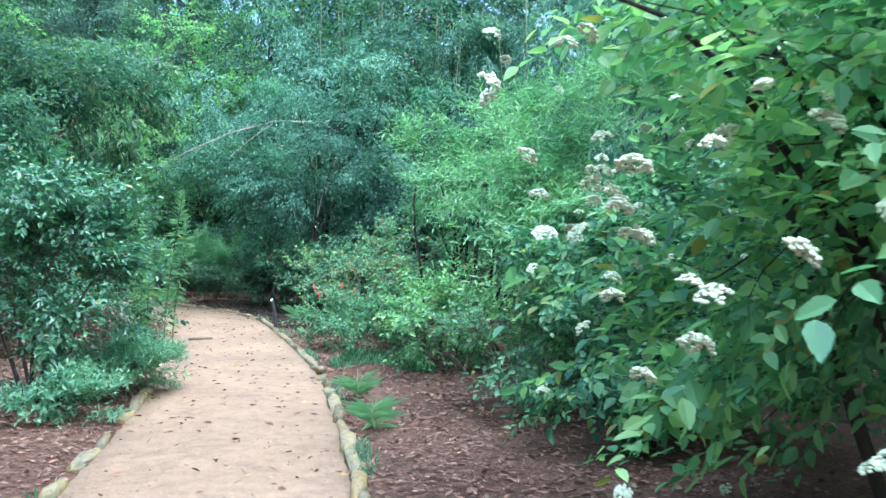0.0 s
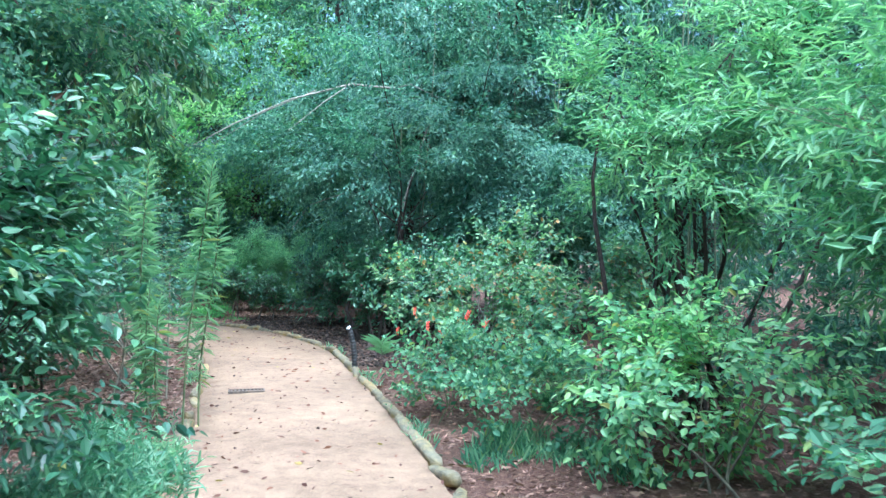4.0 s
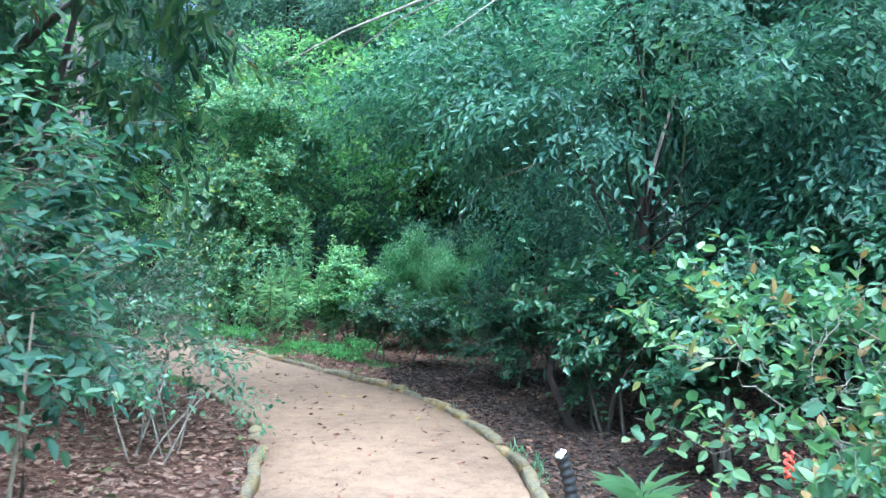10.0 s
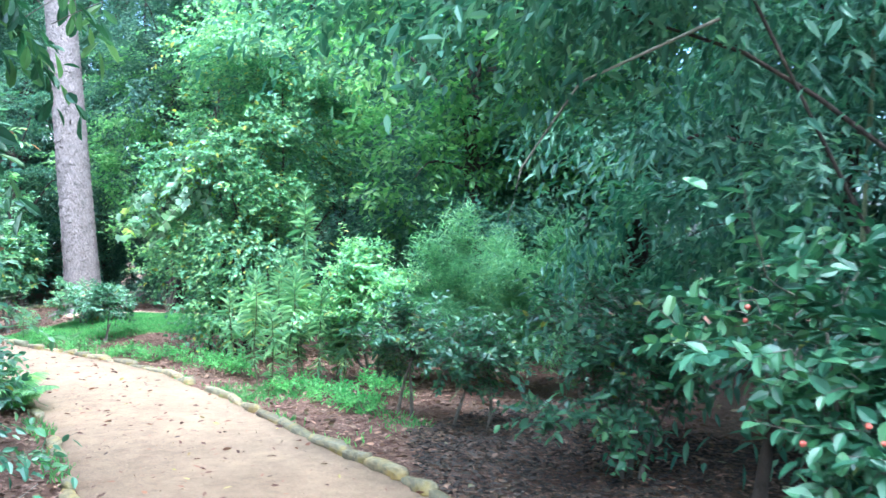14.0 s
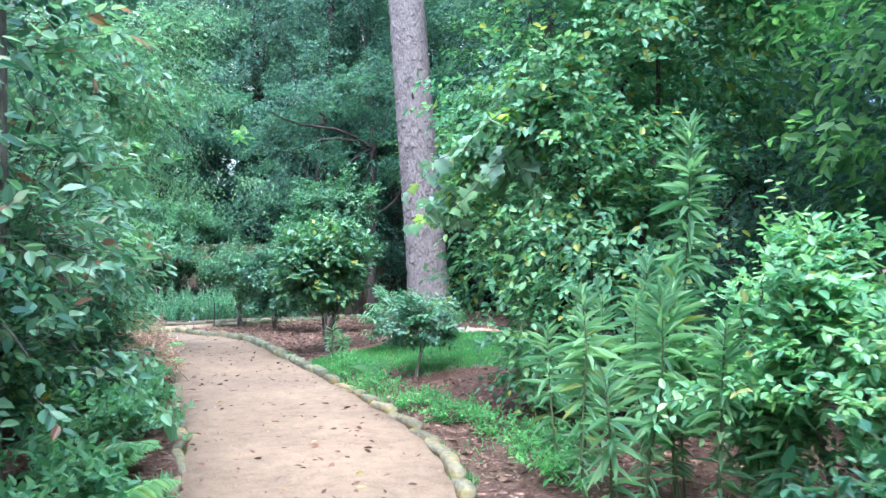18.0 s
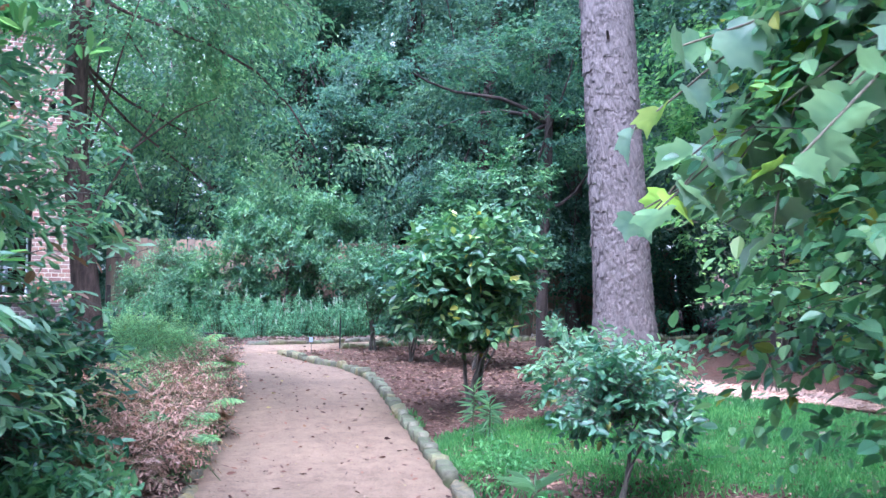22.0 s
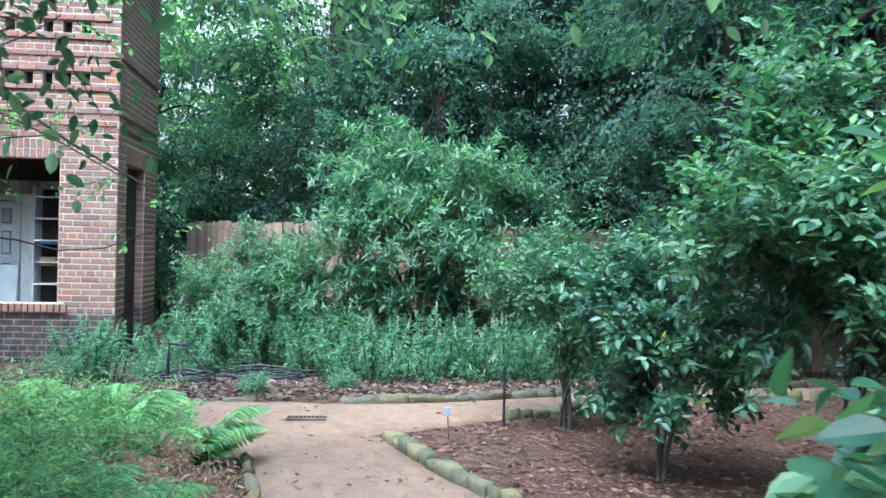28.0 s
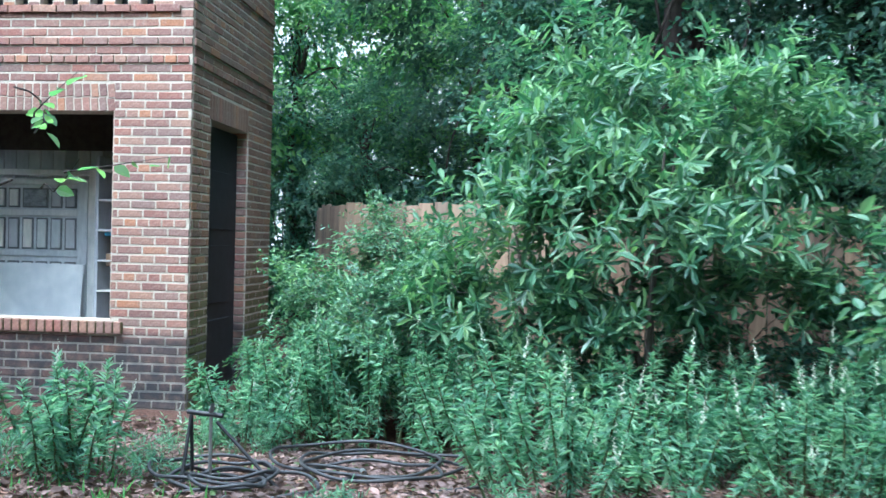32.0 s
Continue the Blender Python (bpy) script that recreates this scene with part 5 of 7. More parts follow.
inside &= p[:, 0] + ragged * 0.6 > -18.6
inside &= p[:, 1] + ragged > np.where(p[:, 0] > -17.4, 17.75 + 0.75 * (p[:, 0] + 17.4), 17.2)
inside &= np.sin(7 * p[:, 0] + 2) * np.sin(6 * p[:, 1]) + r.normal(0, 0.7, len(p)) > -0.75
grass("grass_strip", p[inside], r, 0.05, G_GRASS, "strip of dense bright low grass beside the mulch")
p, r = scatter(16000, 24, 1.6, 4.2, -19.7, -18.4, 19.0, 21.5)
litter("straw_patch", p, r, 0.09, STRAW, "patch of pale straw on the ground", 0.4, 0.025, 0.1)
p, r = scatter(1500, 25, 0.03, 0.45, -17.4, -15.2, 16.5, 18.0)
grass("ground_cover", p, r, 0.07, G_GRASS, "tufts of bright weeds beside the edging stones")
plant("maple_sapling", "thin branching sapling with sparse lobed leaves", "tree", (-19.2, 20.9, gz(-19.2, 20.9)),
      [(0, 0, 1.1, 0.7, 0.7, 0.25), (-0.3, -0.6, 1.5, 0.6, 0.5, 0.2), (0.5, -0.3, 0.8, 0.6, 0.5, 0.3), (0, -0.2, 1.9, 0.6, 0.6, 0.3)], 0.06, 0.7, G_BRIGHT, 240, 5, bark=TWIG, stems=6, stem_r=0.006, seed=27, foot_spread=0.06)

# left of the last stretch: a dark trunk, ferns
plant("elm_tree", "tree with a dark reddish trunk and airy drooping foliage", "tree", (-20.0, 15.13, gz(-20.0, 15.13)),
      [(-0.6, 0.4, 2.8, 1.4, 1.0, 0.4), (-1.2, 1.0, 2.2, 1.0, 0.7, 0.3), (0.1, 1.7, 2.15, 0.7, 0.5, 0.22), (0.4, 0.3, 3.2, 1.3, 1.1, 0.5), (-1.0, -0.3, 2.6, 0.9, 0.7, 0.35), (-0.6, 0.1, 3.8, 1.8, 1.6, 0.6), (-1.5, 0.5, 3.2, 1.1, 0.9, 0.4), (-0.3, 0.9, 2.6, 0.9, 0.7, 0.3), (0.5, 0.35, 1.75, 0.45, 0.4, 0.25), (-0.6, 0.9, 1.85, 0.6, 0.5, 0.2), (0.6, -0.5, 2.1, 0.6, 0.6, 0.35)],
      0.05, 0.5, G_ELM, 3700, 7, bark=BARK_RED, trunk=(3.8, 0.098, 0.072), lean=(0.05, -0.05), seed=28, limb_scale=0.3, droop=0.25, twig_len=0.35, clumps=12, inner=0.1)


def fern(at, fronds, length, mat, label, seed, dead=0.0):
    """A clump of arching fronds, each rib set with rows of leaflets."""
    r = np.random.default_rng(seed)
    ob = root("fern", *at, label, "fern", "ferns by the path")
    for f in range(fronds):
        a = r.uniform(0, 6.28)
        ln = length * r.uniform(0.7, 1.15)
        s = np.linspace(0, 1, 9)
        rise = r.uniform(0.35, 0.8)
        out = ln * (s * 0.75 + 0.1 * s**2)
        zz = ln * (rise * np.sin(s * 2.0) * 0.75)
        q = np.stack([np.cos(a) * out, np.sin(a) * out, zz], 1)
        fr = part("frond", tubes("frond", [(q, [0.003, 0.001])], STEM_GREEN, 3), ob)
        n = 44
        t = np.repeat(np.linspace(0.14, 1, n), 2)
        sd = np.tile([1, -1], n)
        b = np.stack([np.interp(t, s, q[:, k]) for k in range(3)], 1)
        tan = np.array([math.cos(a), math.sin(a), 0.0])
        lat = np.array([-math.sin(a), math.cos(a), 0.0])
        w = sd[:, None] * lat + 0.35 * tan + np.array([0, 0, -0.15]) + r.normal(0, 0.07, (2 * n, 3))
        size = ln * 0.24 * np.sin(np.pi * np.clip(t, 0.06, 0.98)) ** 0.7 + 0.01
        part("blade", leaf_mesh("blade", b, w, np.tile([0, 0, 1.0], (2 * n, 1)), size, size * 0.17, G_DEADFERN if r.random() < dead else mat, "lance", 0.05, 0.25), fr)
    return ob


for s, (fx, fy, ln, dead) in enumerate([(-18.3, 15.55, 0.5, 0.15), (-18.9, 15.75, 0.45, 0.5), (-19.4, 15.5, 0.5, 0.35), (-17.7, 15.3, 0.45, 0.6), (-20.2, 15.6, 0.5, 0.2), (-20.0, 14.9, 0.55, 0.3),
                                        (-20.9, 15.5, 0.5, 0.1), (-21.4, 15.75, 0.5, 0.05), (-21.0, 14.9, 0.55, 0.1), (-21.9, 15.3, 0.5, 0.05), (-22.4, 15.6, 0.45, 0.1), (-22.6, 14.9, 0.5, 0.1), (-19.0, 14.7, 0.5, 0.5), (-22.0, 14.4, 0.5, 0.1), (-23.3, 15.5, 0.55, 0.03), (-23.8, 15.2, 0.55, 0.03), (-23.6, 15.85, 0.45, 0.03), (-24.3, 14.9, 0.5, 0.03), (-23.0, 15.0, 0.5, 0.05), (-21.6, 15.6, 0.6, 0.03), (-20.9, 15.75, 0.55, 0.05), (-12.6, 14.55, 0.35, 0.0), (-13.9, 14.75, 0.35, 0.0)]):
    fern((fx, fy, gz(fx, fy)), 22, ln * 1.25, G_FERN, "clump of withered brown and green fern fronds" if dead > 0.3 else "clump of soft green fern fronds", 70 + s, dead)
for s, (fx, fy, w, hh, mt, lb) in enumerate([(-18.6, 15.3, 0.8, 0.42, G_FERN, "soft feathery green undergrowth by the path"), (-19.3, 15.75, 0.6, 0.36, G_DEADFERN, "withered tawny fern clump by the path"), (-20.4, 15.75, 0.7, 0.42, G_FERN, "soft feathery green undergrowth by the path"),
                                             (-20.8, 15.2, 0.9, 0.5, G_FERN, "deep bed of feathery green fern"), (-21.6, 15.45, 0.8, 0.48, G_FERN, "deep bed of feathery green fern"), (-22.3, 15.2, 0.9, 0.5, G_FERN, "deep bed of feathery green fern"), (-18.0, 15.65, 0.5, 0.3, G_DEADFERN, "withered tawny fern clump by the path"),
                                             (-22.9, 15.6, 0.7, 0.4, G_FERN, "soft feathery green undergrowth by the path"), (-21.2, 15.95, 0.45, 0.28, G_DEADFERN, "brown withered fern by the edging stones"), (-22.3, 15.95, 0.5, 0.3, G_DEADFERN, "brown withered fern by the edging stones"), (-18.9, 15.75, 0.5, 0.3, G_DEADFERN, "withered tawny fern clump by the path"),
                                             (-18.35, 15.45, 0.6, 0.36, G_DEADFERN, "mound of dry tawny bracken beside the sand"), (-19.35, 15.35, 0.65, 0.4, G_DEADFERN, "mound of dry tawny bracken beside the sand"), (-19.85, 15.8, 0.45, 0.3, G_DEADFERN, "mound of dry tawny bracken beside the sand"),
                                             (-17.6, 15.55, 0.5, 0.28, G_DEADFERN, "mound of dry tawny bracken beside the sand"), (-20.6, 16.0, 0.5, 0.34, G_DEADFERN, "brown withered fern by the edging stones"), (-21.3, 15.65, 0.7, 0.5, G_FERN, "deep bed of feathery green fern"), (-22.7, 15.2, 0.8, 0.5, G_FERN, "deep bed of feathery green fern")]):
    hh *= 1.22
    plant("feathery_fern", lb, "fern", (fx, fy, gz(fx, fy)), [(0, 0, hh * 0.55, w * 0.5, w * 0.42, hh * 0.42), (w * 0.3, -w * 0.2, hh * 0.5, w * 0.35, w * 0.35, hh * 0.4), (-w * 0.3, w * 0.15, hh * 0.6, w * 0.35, w * 0.3, hh * 0.4)], 0.04, 0.26, mt, 400 if mt is G_DEADFERN else 380, 13, "lance", STEM_GREEN, stems=9, stem_r=0.003, seed=400 + s, upright=0.35, spread=1.3, twig_len=0.2, droop=0.2, foot_spread=0.2, group="ferns by the path")
for s, (wx, wy) in enumerate([(-17.6, 15.2), (-14.6, 15.0), (-15.2, 15.15), (-18.4, 14.8), (-13.0, 14.6), (-16.6, 15.35)]):
    plant("soft_weed", "low leafy green weeds beside the path", "weed", (wx, wy, gz(wx, wy)), [(0, 0, 0.15, 0.35, 0.25, 0.14), (0.2, -0.2, 0.2, 0.3, 0.3, 0.2)], 0.055, 0.55, G_FEATHER, 200, 6, bark=STEM_GREEN, stems=6, stem_r=0.003, seed=80 + s, upright=0.6, twig_len=0.12, foot_spread=0.2)
plant("low_camellia", "low dark glossy shrub among the ferns", "bush", (-17.0, 14.9, gz(-17.0, 14.9)), [(0, 0, 0.5, 0.5, 0.4, 0.4), (-0.4, 0.1, 0.6, 0.4, 0.4, 0.4)], 0.07, 0.5, G_CAMELLIA, 420, 6, bark=TWIG, stems=5, stem_r=0.008, seed=29)

# the planted island at the crossing
camellia((-24.75, 18.3, gz(-24.75, 18.3)), 1.15, 1.5, "small camellia tree with forked grey stems", 61, 1100, 0.046, 5, 0.3, G_LAUREL, lobes=8, stem_r=0.015)
camellia((-23.25, 18.55, gz(-23.25, 18.55)), 1.15, 1.35, "young camellia bush in reddish mulch", 62, 760, 0.06, 3, 0.2)
camellia((-22.3, 19.1, gz(-22.3, 19.1)), 1.6, 2.35, "tall camellia bush with blue-green leaves on the island", 63, 2000, 0.062, 5, 0.4, G_LAUREL, lobes=9)
sapling = plant("lobed_sapling", "sapling with a dark bough of small yellow-green leaves", "tree", (-24.9, 13.2, gz(-24.9, 13.2)),
                [(0.0, 1.0, 2.35, 0.2, 0.5, 0.16), (0.05, 1.5, 2.05, 0.2, 0.4, 0.2), (0.1, 2.0, 1.75, 0.2, 0.35, 0.2), (0.1, 2.2, 1.4, 0.15, 0.25, 0.25), (0.0, 1.5, 2.9, 0.3, 0.5, 0.2), (-0.1, 0.2, 2.8, 0.5, 0.5, 0.4), (0.1, 1.2, 1.7, 0.1, 0.2, 0.2)],
                0.05, 0.7, G_BRIGHT, 170, 5, bark=BARK_DARK, trunk=(2.7, 0.035, 0.018), seed=37, clumps=6, clump_size=0.3, twig_len=0.2, droop=0.15)
part("bough", tubes("bough", [([(0.0, 0.0, 2.75), (0.0, 0.7, 2.55), (0.03, 1.13, 2.32), (0.06, 1.6, 2.0), (0.12, 2.15, 1.7)], [0.018, 0.013, 0.006])], BARK_DARK, 7), sapling, "dark arching bough")


# The brick house -----------------------------------------------------------------
FX, FY = -29.72, 13.92          # the corner that faces the path
LOW, HIGH = -0.3, 5.4
COURSE, BRICK_L = 0.077, 0.222
DEEP, WIDE = 2.26, 3.3          # along the side, along the front
WIN = (FY - 2.15, FY - 0.69, 0.52, 2.30)        # window opening in the front: y0, y1, z0, z1
DOOR = (FX - 1.47, FX - 0.45, LOW, 2.30)        # doorway in the side: x0, x1, z0, z1
house = root("brick_house", FX - DEEP / 2, FY - WIDE / 2, LOW, "small two-storey house of old red brick with an open front", "building")
HO = Vector((FX - DEEP / 2, FY - WIDE / 2, LOW))


def house_part(name, me, label=""):
    me.transform(Matrix.Translation(-HO))
    return part(name, me, house, label)


def wall_boxes(name, along, fixed, thick, a0, a1, hole, label):
    """A wall with one opening, of four butted pieces in one mesh, set a little behind the brick faces."""
    h0, h1, z0, z1 = hole
    bm = bmesh.new()
    for s0, s1, q0, q1 in ((a0, h0, LOW, HIGH), (h1, a1, LOW, HIGH), (h0, h1, LOW, z0), (h0, h1, z1, HIGH)):
        if s1 - s0 < 0.01 or q1 - q0 < 0.01:
            continue
        size = (thick, s1 - s0, q1 - q0) if along == "y" else (s1 - s0, thick, q1 - q0)
        mid = (fixed, (s0 + s1) / 2, (q0 + q1) / 2) if along == "y" else ((s0 + s1) / 2, fixed, (q0 + q1) / 2)
        bmesh.ops.create_cube(bm, size=1, matrix=Matrix.Translation(mid) @ Matrix.Diagonal((*size, 1)))
    return house_part(name, from_bm(name, bm, MORTAR), label)


T = 0.20
BANDS = [3.20, 3.83]
PITCH, GAP = 0.225, 0.115
HOLES = [(y, z) for z in BANDS for y in np.arange(FY - 2.5, FY - 0.25, PITCH)]


def front_wall():
    """The front: solid up to the lattice, with piers between its small openings."""
    bm = bmesh.new()
    y0, y1, x = FY - WIDE, FY - 0.007, FX - 0.004 - T / 2
    boxes = [(y0, WIN[0], LOW, 3.20), (WIN[1], y1, LOW, 3.20), (WIN[0], WIN[1], LOW, WIN[2]), (WIN[0], WIN[1], WIN[3], 3.20), (y0, y1, 3.37, 3.83), (y0, y1, 4.0, HIGH)]
    for z in BANDS:
        at = y0
        for y, q in [h for h in HOLES if h[1] == z] + [(y1, z)]:
            boxes.append((at, y, z, z + 0.17))
            at = y + GAP
    for a, b, c, d in boxes:
        bmesh.ops.create_cube(bm, size=1, matrix=Matrix.Translation((x, (a + b) / 2, (c + d) / 2)) @ Matrix.Diagonal((T, b - a, d - c, 1)))
    return house_part("wall", from_bm("wall", bm, MORTAR), "front wall of red brick with an open window")


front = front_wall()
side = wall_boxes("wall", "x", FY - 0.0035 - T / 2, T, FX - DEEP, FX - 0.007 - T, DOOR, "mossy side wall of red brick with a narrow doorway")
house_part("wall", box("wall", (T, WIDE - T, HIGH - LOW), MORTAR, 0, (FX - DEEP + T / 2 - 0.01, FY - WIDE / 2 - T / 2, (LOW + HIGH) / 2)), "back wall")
# unseen far side, left open between two pieces to brighten the room
house_part("wall", box("wall", (DEEP - 2 * T - 0.02, T, 0.9), MORTAR, 0, (FX - DEEP / 2 - 0.01, FY - WIDE + T / 2, LOW + 0.45)), "low far side wall under an unseen bay added for light")
house_part("wall", box("wall", (DEEP - 2 * T - 0.02, T, HIGH - 2.5), MORTAR, 0, (FX - DEEP / 2 - 0.01, FY - WIDE + T / 2, (HIGH + 2.5) / 2)), "upper far side wall above the added bay")
house_part("roof", box("roof", (DEEP + 0.5, WIDE + 0.5, 0.12), DARK_WOOD, 0.02, (FX - DEEP / 2, FY - WIDE / 2, HIGH + 0.06)), "flat dark roof slab")
house_part("upper_floor", box("upper_floor", (DEEP - 2 * T - 0.06, WIDE - 2 * T - 0.06, 0.1), DARK_WOOD, 0, (FX - DEEP / 2, FY - WIDE / 2, 2.62)), "dark boarded ceiling")
house_part("lower_floor", box("lower_floor", (DEEP - 2 * T - 0.06, WIDE - 2 * T - 0.06, 0.1), DARK_WOOD, 0, (FX - DEEP / 2, FY - WIDE / 2, 0.0)))

BRICKS = {}


def brick(kind, ln, hgt, dep):
    key = (round(ln, 3), round(hgt, 3), round(dep, 3))
    if key not in BRICKS:
        BRICKS[key] = box("brick", (ln, dep, hgt), BRICK, 0.004)
    return BRICKS[key]


# holes of the brick lattice in the front: rows of small openings
singles, rest = [], []


def lay(along, a0, a1, openings, face):
    """Courses of bricks in common bond on a face; every sixth course of headers."""
    n = int((HIGH - LOW) / COURSE)
    for c in range(n):
        z0 = LOW + c * COURSE
        header = c % 6 == 3
        ln = BRICK_L / 2 if header else BRICK_L
        at = a0 - (ln / 2 if c % 2 else 0)
        proud = 0.0
        if z0 > 2.66 and z0 < 2.66 + COURSE or 2.81 < z0 < 2.81 + COURSE or 3.52 < z0 < 3.52 + COURSE:
            proud = 0.016
        if along == "y" and any(z < z0 + COURSE * 0.5 < z + 0.17 for z in BANDS):
            edges = sorted({y for y, z in HOLES})
            starts = [a0] + [y + GAP for y in edges]
            for b0, b1 in zip(starts, edges + [a1]):
                k = max(1, round((b1 - b0) / BRICK_L))
                for q in range(k):
                    w = (b1 - b0) / k
                    me = brick("brick", w - 0.011, COURSE - 0.017, 0.024)
                    rest.append((me, pose(FX - 0.012, b0 + w * (q + 0.5), z0 + COURSE / 2, 0, 0, 90), along))
            continue
        while at < a1:
            s0, s1 = max(at, a0), min(at + ln, a1)
            at += ln
            if s1 - s0 < 0.05:
                continue
            pieces = [(s0, s1)]
            for o0, o1, q0, q1 in openings:
                if z0 + COURSE * 0.5 > q0 and z0 + COURSE * 0.5 < q1:
                    cut = []
                    for p0, p1 in pieces:
                        if p0 < o0:
                            cut.append((p0, min(p1, o0)))
                        if p1 > o1:
                            cut.append((max(p0, o1), p1))
                    pieces = [q for q in cut if q[1] - q[0] > 0.04]
            for p0, p1 in pieces:
                me = brick("brick", p1 - p0 - 0.013, COURSE - 0.017, 0.024)
                mid, zc = (p0 + p1) / 2, z0 + COURSE / 2
                jog = abs(RNG.normal(0, 0.0014)) - 0.0008
                m = pose(FX - 0.012 + proud + jog, mid, zc, 0, RNG.normal(0, 0.6), 90) if along == "y" else pose(mid, FY - 0.012 + proud + jog, zc, 0, RNG.normal(0, 0.6), 180)
                (singles if (0.3 < zc < 2.75 and abs(mid - face) < 1.0) else rest).append((me, m, along))


ARCH = (WIN[0] - 0.1, WIN[1] + 0.0, WIN[3], WIN[3] + 0.235)
lay("y", FY - WIDE, FY, [WIN, (WIN[0], WIN[1] + 0.07, WIN[2] - 0.13, WIN[2]), ARCH], FY)
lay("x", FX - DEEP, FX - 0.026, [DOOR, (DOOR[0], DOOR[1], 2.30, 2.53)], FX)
# standing bricks over the openings and along the sill
y = ARCH[0]
while y < ARCH[1]:
    lean = (y - (ARCH[0] + ARCH[1]) / 2) * -9
    for q, hh in ((0.055, 0.105), (0.175, 0.115)) if int(y * 13) % 2 else ((0.06, 0.115), (0.18, 0.105)):
        singles.append((brick("brick", 0.062, hh, 0.024), pose(FX - 0.010, y + 0.037, WIN[3] + q, 0, 0, 90) @ pose(0, 0, 0, 0, lean, 0), "y"))
    y += 0.075
x = DOOR[0]
while x < DOOR[1] - 0.03:
    singles.append((brick("brick", 0.062, 0.225, 0.024), pose(x + 0.037, FY - 0.010, 2.30 + 0.115, 0, 0, 180), "x"))
    x += 0.075
y = WIN[0]
while y < WIN[1] + 0.05:
    singles.append((box("brick", (0.064, 0.13, 0.105), BRICK, 0.006), pose(FX - 0.02, y + 0.037, WIN[2] - 0.06, 0, 0, 90), "y"))
    y += 0.0755
# bricks that line the reveals of the window and the doorway
for c in range(int((HIGH - LOW) / COURSE)):
    zc = LOW + (c + 0.5) * COURSE
    me = brick("brick", 0.185, COURSE - 0.015, 0.012)
    if WIN[2] < zc < WIN[3]:
        for y in (WIN[0] + 0.004, WIN[1] - 0.004):
            rest.append((me, pose(FX - 0.105, y, zc), "y"))
    if zc < DOOR[3]:
        for x in (DOOR[0] + 0.004, DOOR[1] - 0.004):
            rest.append((me, pose(x, FY - 0.105, zc, 0, 0, 90), "x"))

# inside: boards, a panelled door leaning, shelves
BX = FX - 1.35
y = FY - WIDE + 0.25
while y < FY - 0.3:
    house_part("board", box("board", (0.02, 0.125, 2.5), GREY_PAINT, 0.003, (BX - 0.2, y + 0.065, 1.3)))
    y += 0.135


def panel_door(at, col, high, turn, label):
    """A grey panelled door: small panes above, with one double pane of old glass, and long panels below, each in a dark groove."""
    wide = 6 * col + 0.22
    ob = root("panelled_door", *at, label, "door", turn=turn)
    part("leaf", box("leaf", (wide, 0.03, high), GREY_PAINT, 0.003, (0, 0, high / 2)), ob)
    for i in range(6):
        x = (i - 2.5) * col
        for nm, z, hh, me in (("pane", 1.56, 0.20, GREY_PAINT), ("panel", 1.20, 0.32, GREY_PAINT), ("panel", 0.62, 0.6, GREY_PAINT)):
            w = col
            if nm == "pane" and i in (2, 3):
                if i == 3:
                    continue
                x, w, me = 0.0, 2 * col, OLD_GLASS
            else:
                x = (i - 2.5) * col
            part("groove", box("groove", (w - 0.03, 0.006, hh), GROOVE, 0, (x, -0.018, z)), ob)
            part(nm, box(nm, (w - 0.062, 0.014, hh - 0.034), me, 0.003, (x, -0.026, z)), ob)
    for x in (-wide / 2 + 0.05, wide / 2 - 0.05):
        part("stile", box("stile", (0.10, 0.026, high), GREY_PAINT, 0.004, (x, -0.028, high / 2)), ob)
    for z in (0.08, 1.0, 1.41, high - 0.035):
        part("rail", box("rail", (wide - 0.2, 0.022, 0.06), GREY_PAINT, 0.004, (0, -0.026, z)), ob)
    return ob


GROOVE = plain_material("dark_groove", (0.12, 0.125, 0.13), (0.22, 0.225, 0.23), 20)
# dim glass with its reflections painted in as pale mottling
OLD_GLASS = plain_material("mottled_reflection_glass", (0.10, 0.11, 0.12), (0.52, 0.54, 0.56), 9, 0.15, 0, 0.1, 0.003, (1, 1, 1.4))
panel_door((BX + 0.02, FY - 2.155, 0.05), 0.152, 1.76, 90, "grey panelled door with small upper panes, standing inside")
house_part("jamb", box("jamb", (0.07, 0.15, 1.86), GREY_PAINT, 0.004, (BX + 0.06, FY - 1.49, 0.98)), "pale grey post beside the door")
house_part("beam", box("beam", (0.09, 1.9, 0.06), GREY_PAINT, 0.005, (BX + 0.03, FY - 2.1, 1.87)), "grey beam above the door")
# dark band added in place of the shadow under the ceiling
house_part("dark_boarding", box("dark_boarding", (0.03, 2.9, 0.46), DARK_WOOD, 0, (BX - 0.12, FY - WIDE / 2, 2.34)), "dark band painted as shade under the ceiling")
for z in BANDS:
    # black strip close behind the holes, painting the dark of their depth
    house_part("lattice_back", box("lattice_back", (0.02, 2.46, 0.17), DARK_PAINT, 0, (FX - 0.14, FY - 1.36, z + 0.085)), "dark strip standing in for shade behind the brick lattice")
    for zz in (z - 0.03, z + 0.205):
        y = FY - 2.75
        while y < FY - 0.32:
            rest.append((brick("brick", 0.208, 0.062, 0.05), pose(FX + 0.002, y + 0.11, zz, 0, RNG.normal(0, 0.6), 90), "y"))
            y += 0.22
tagged(new("white_board", box("white_board", (0.02, 1.5, 0.7), WHITE_PLASTIC, 0.003)), "pale sheet of board leaning inside the window", "board").matrix_basis = pose(BX + 0.16, FY - 2.33, 0.60, 0, -7, 0)
shelf = root("shelf_unit", FX - 1.05, FY - 1.27, 0.05, "grey shelf unit with small things behind the window", "shelf")
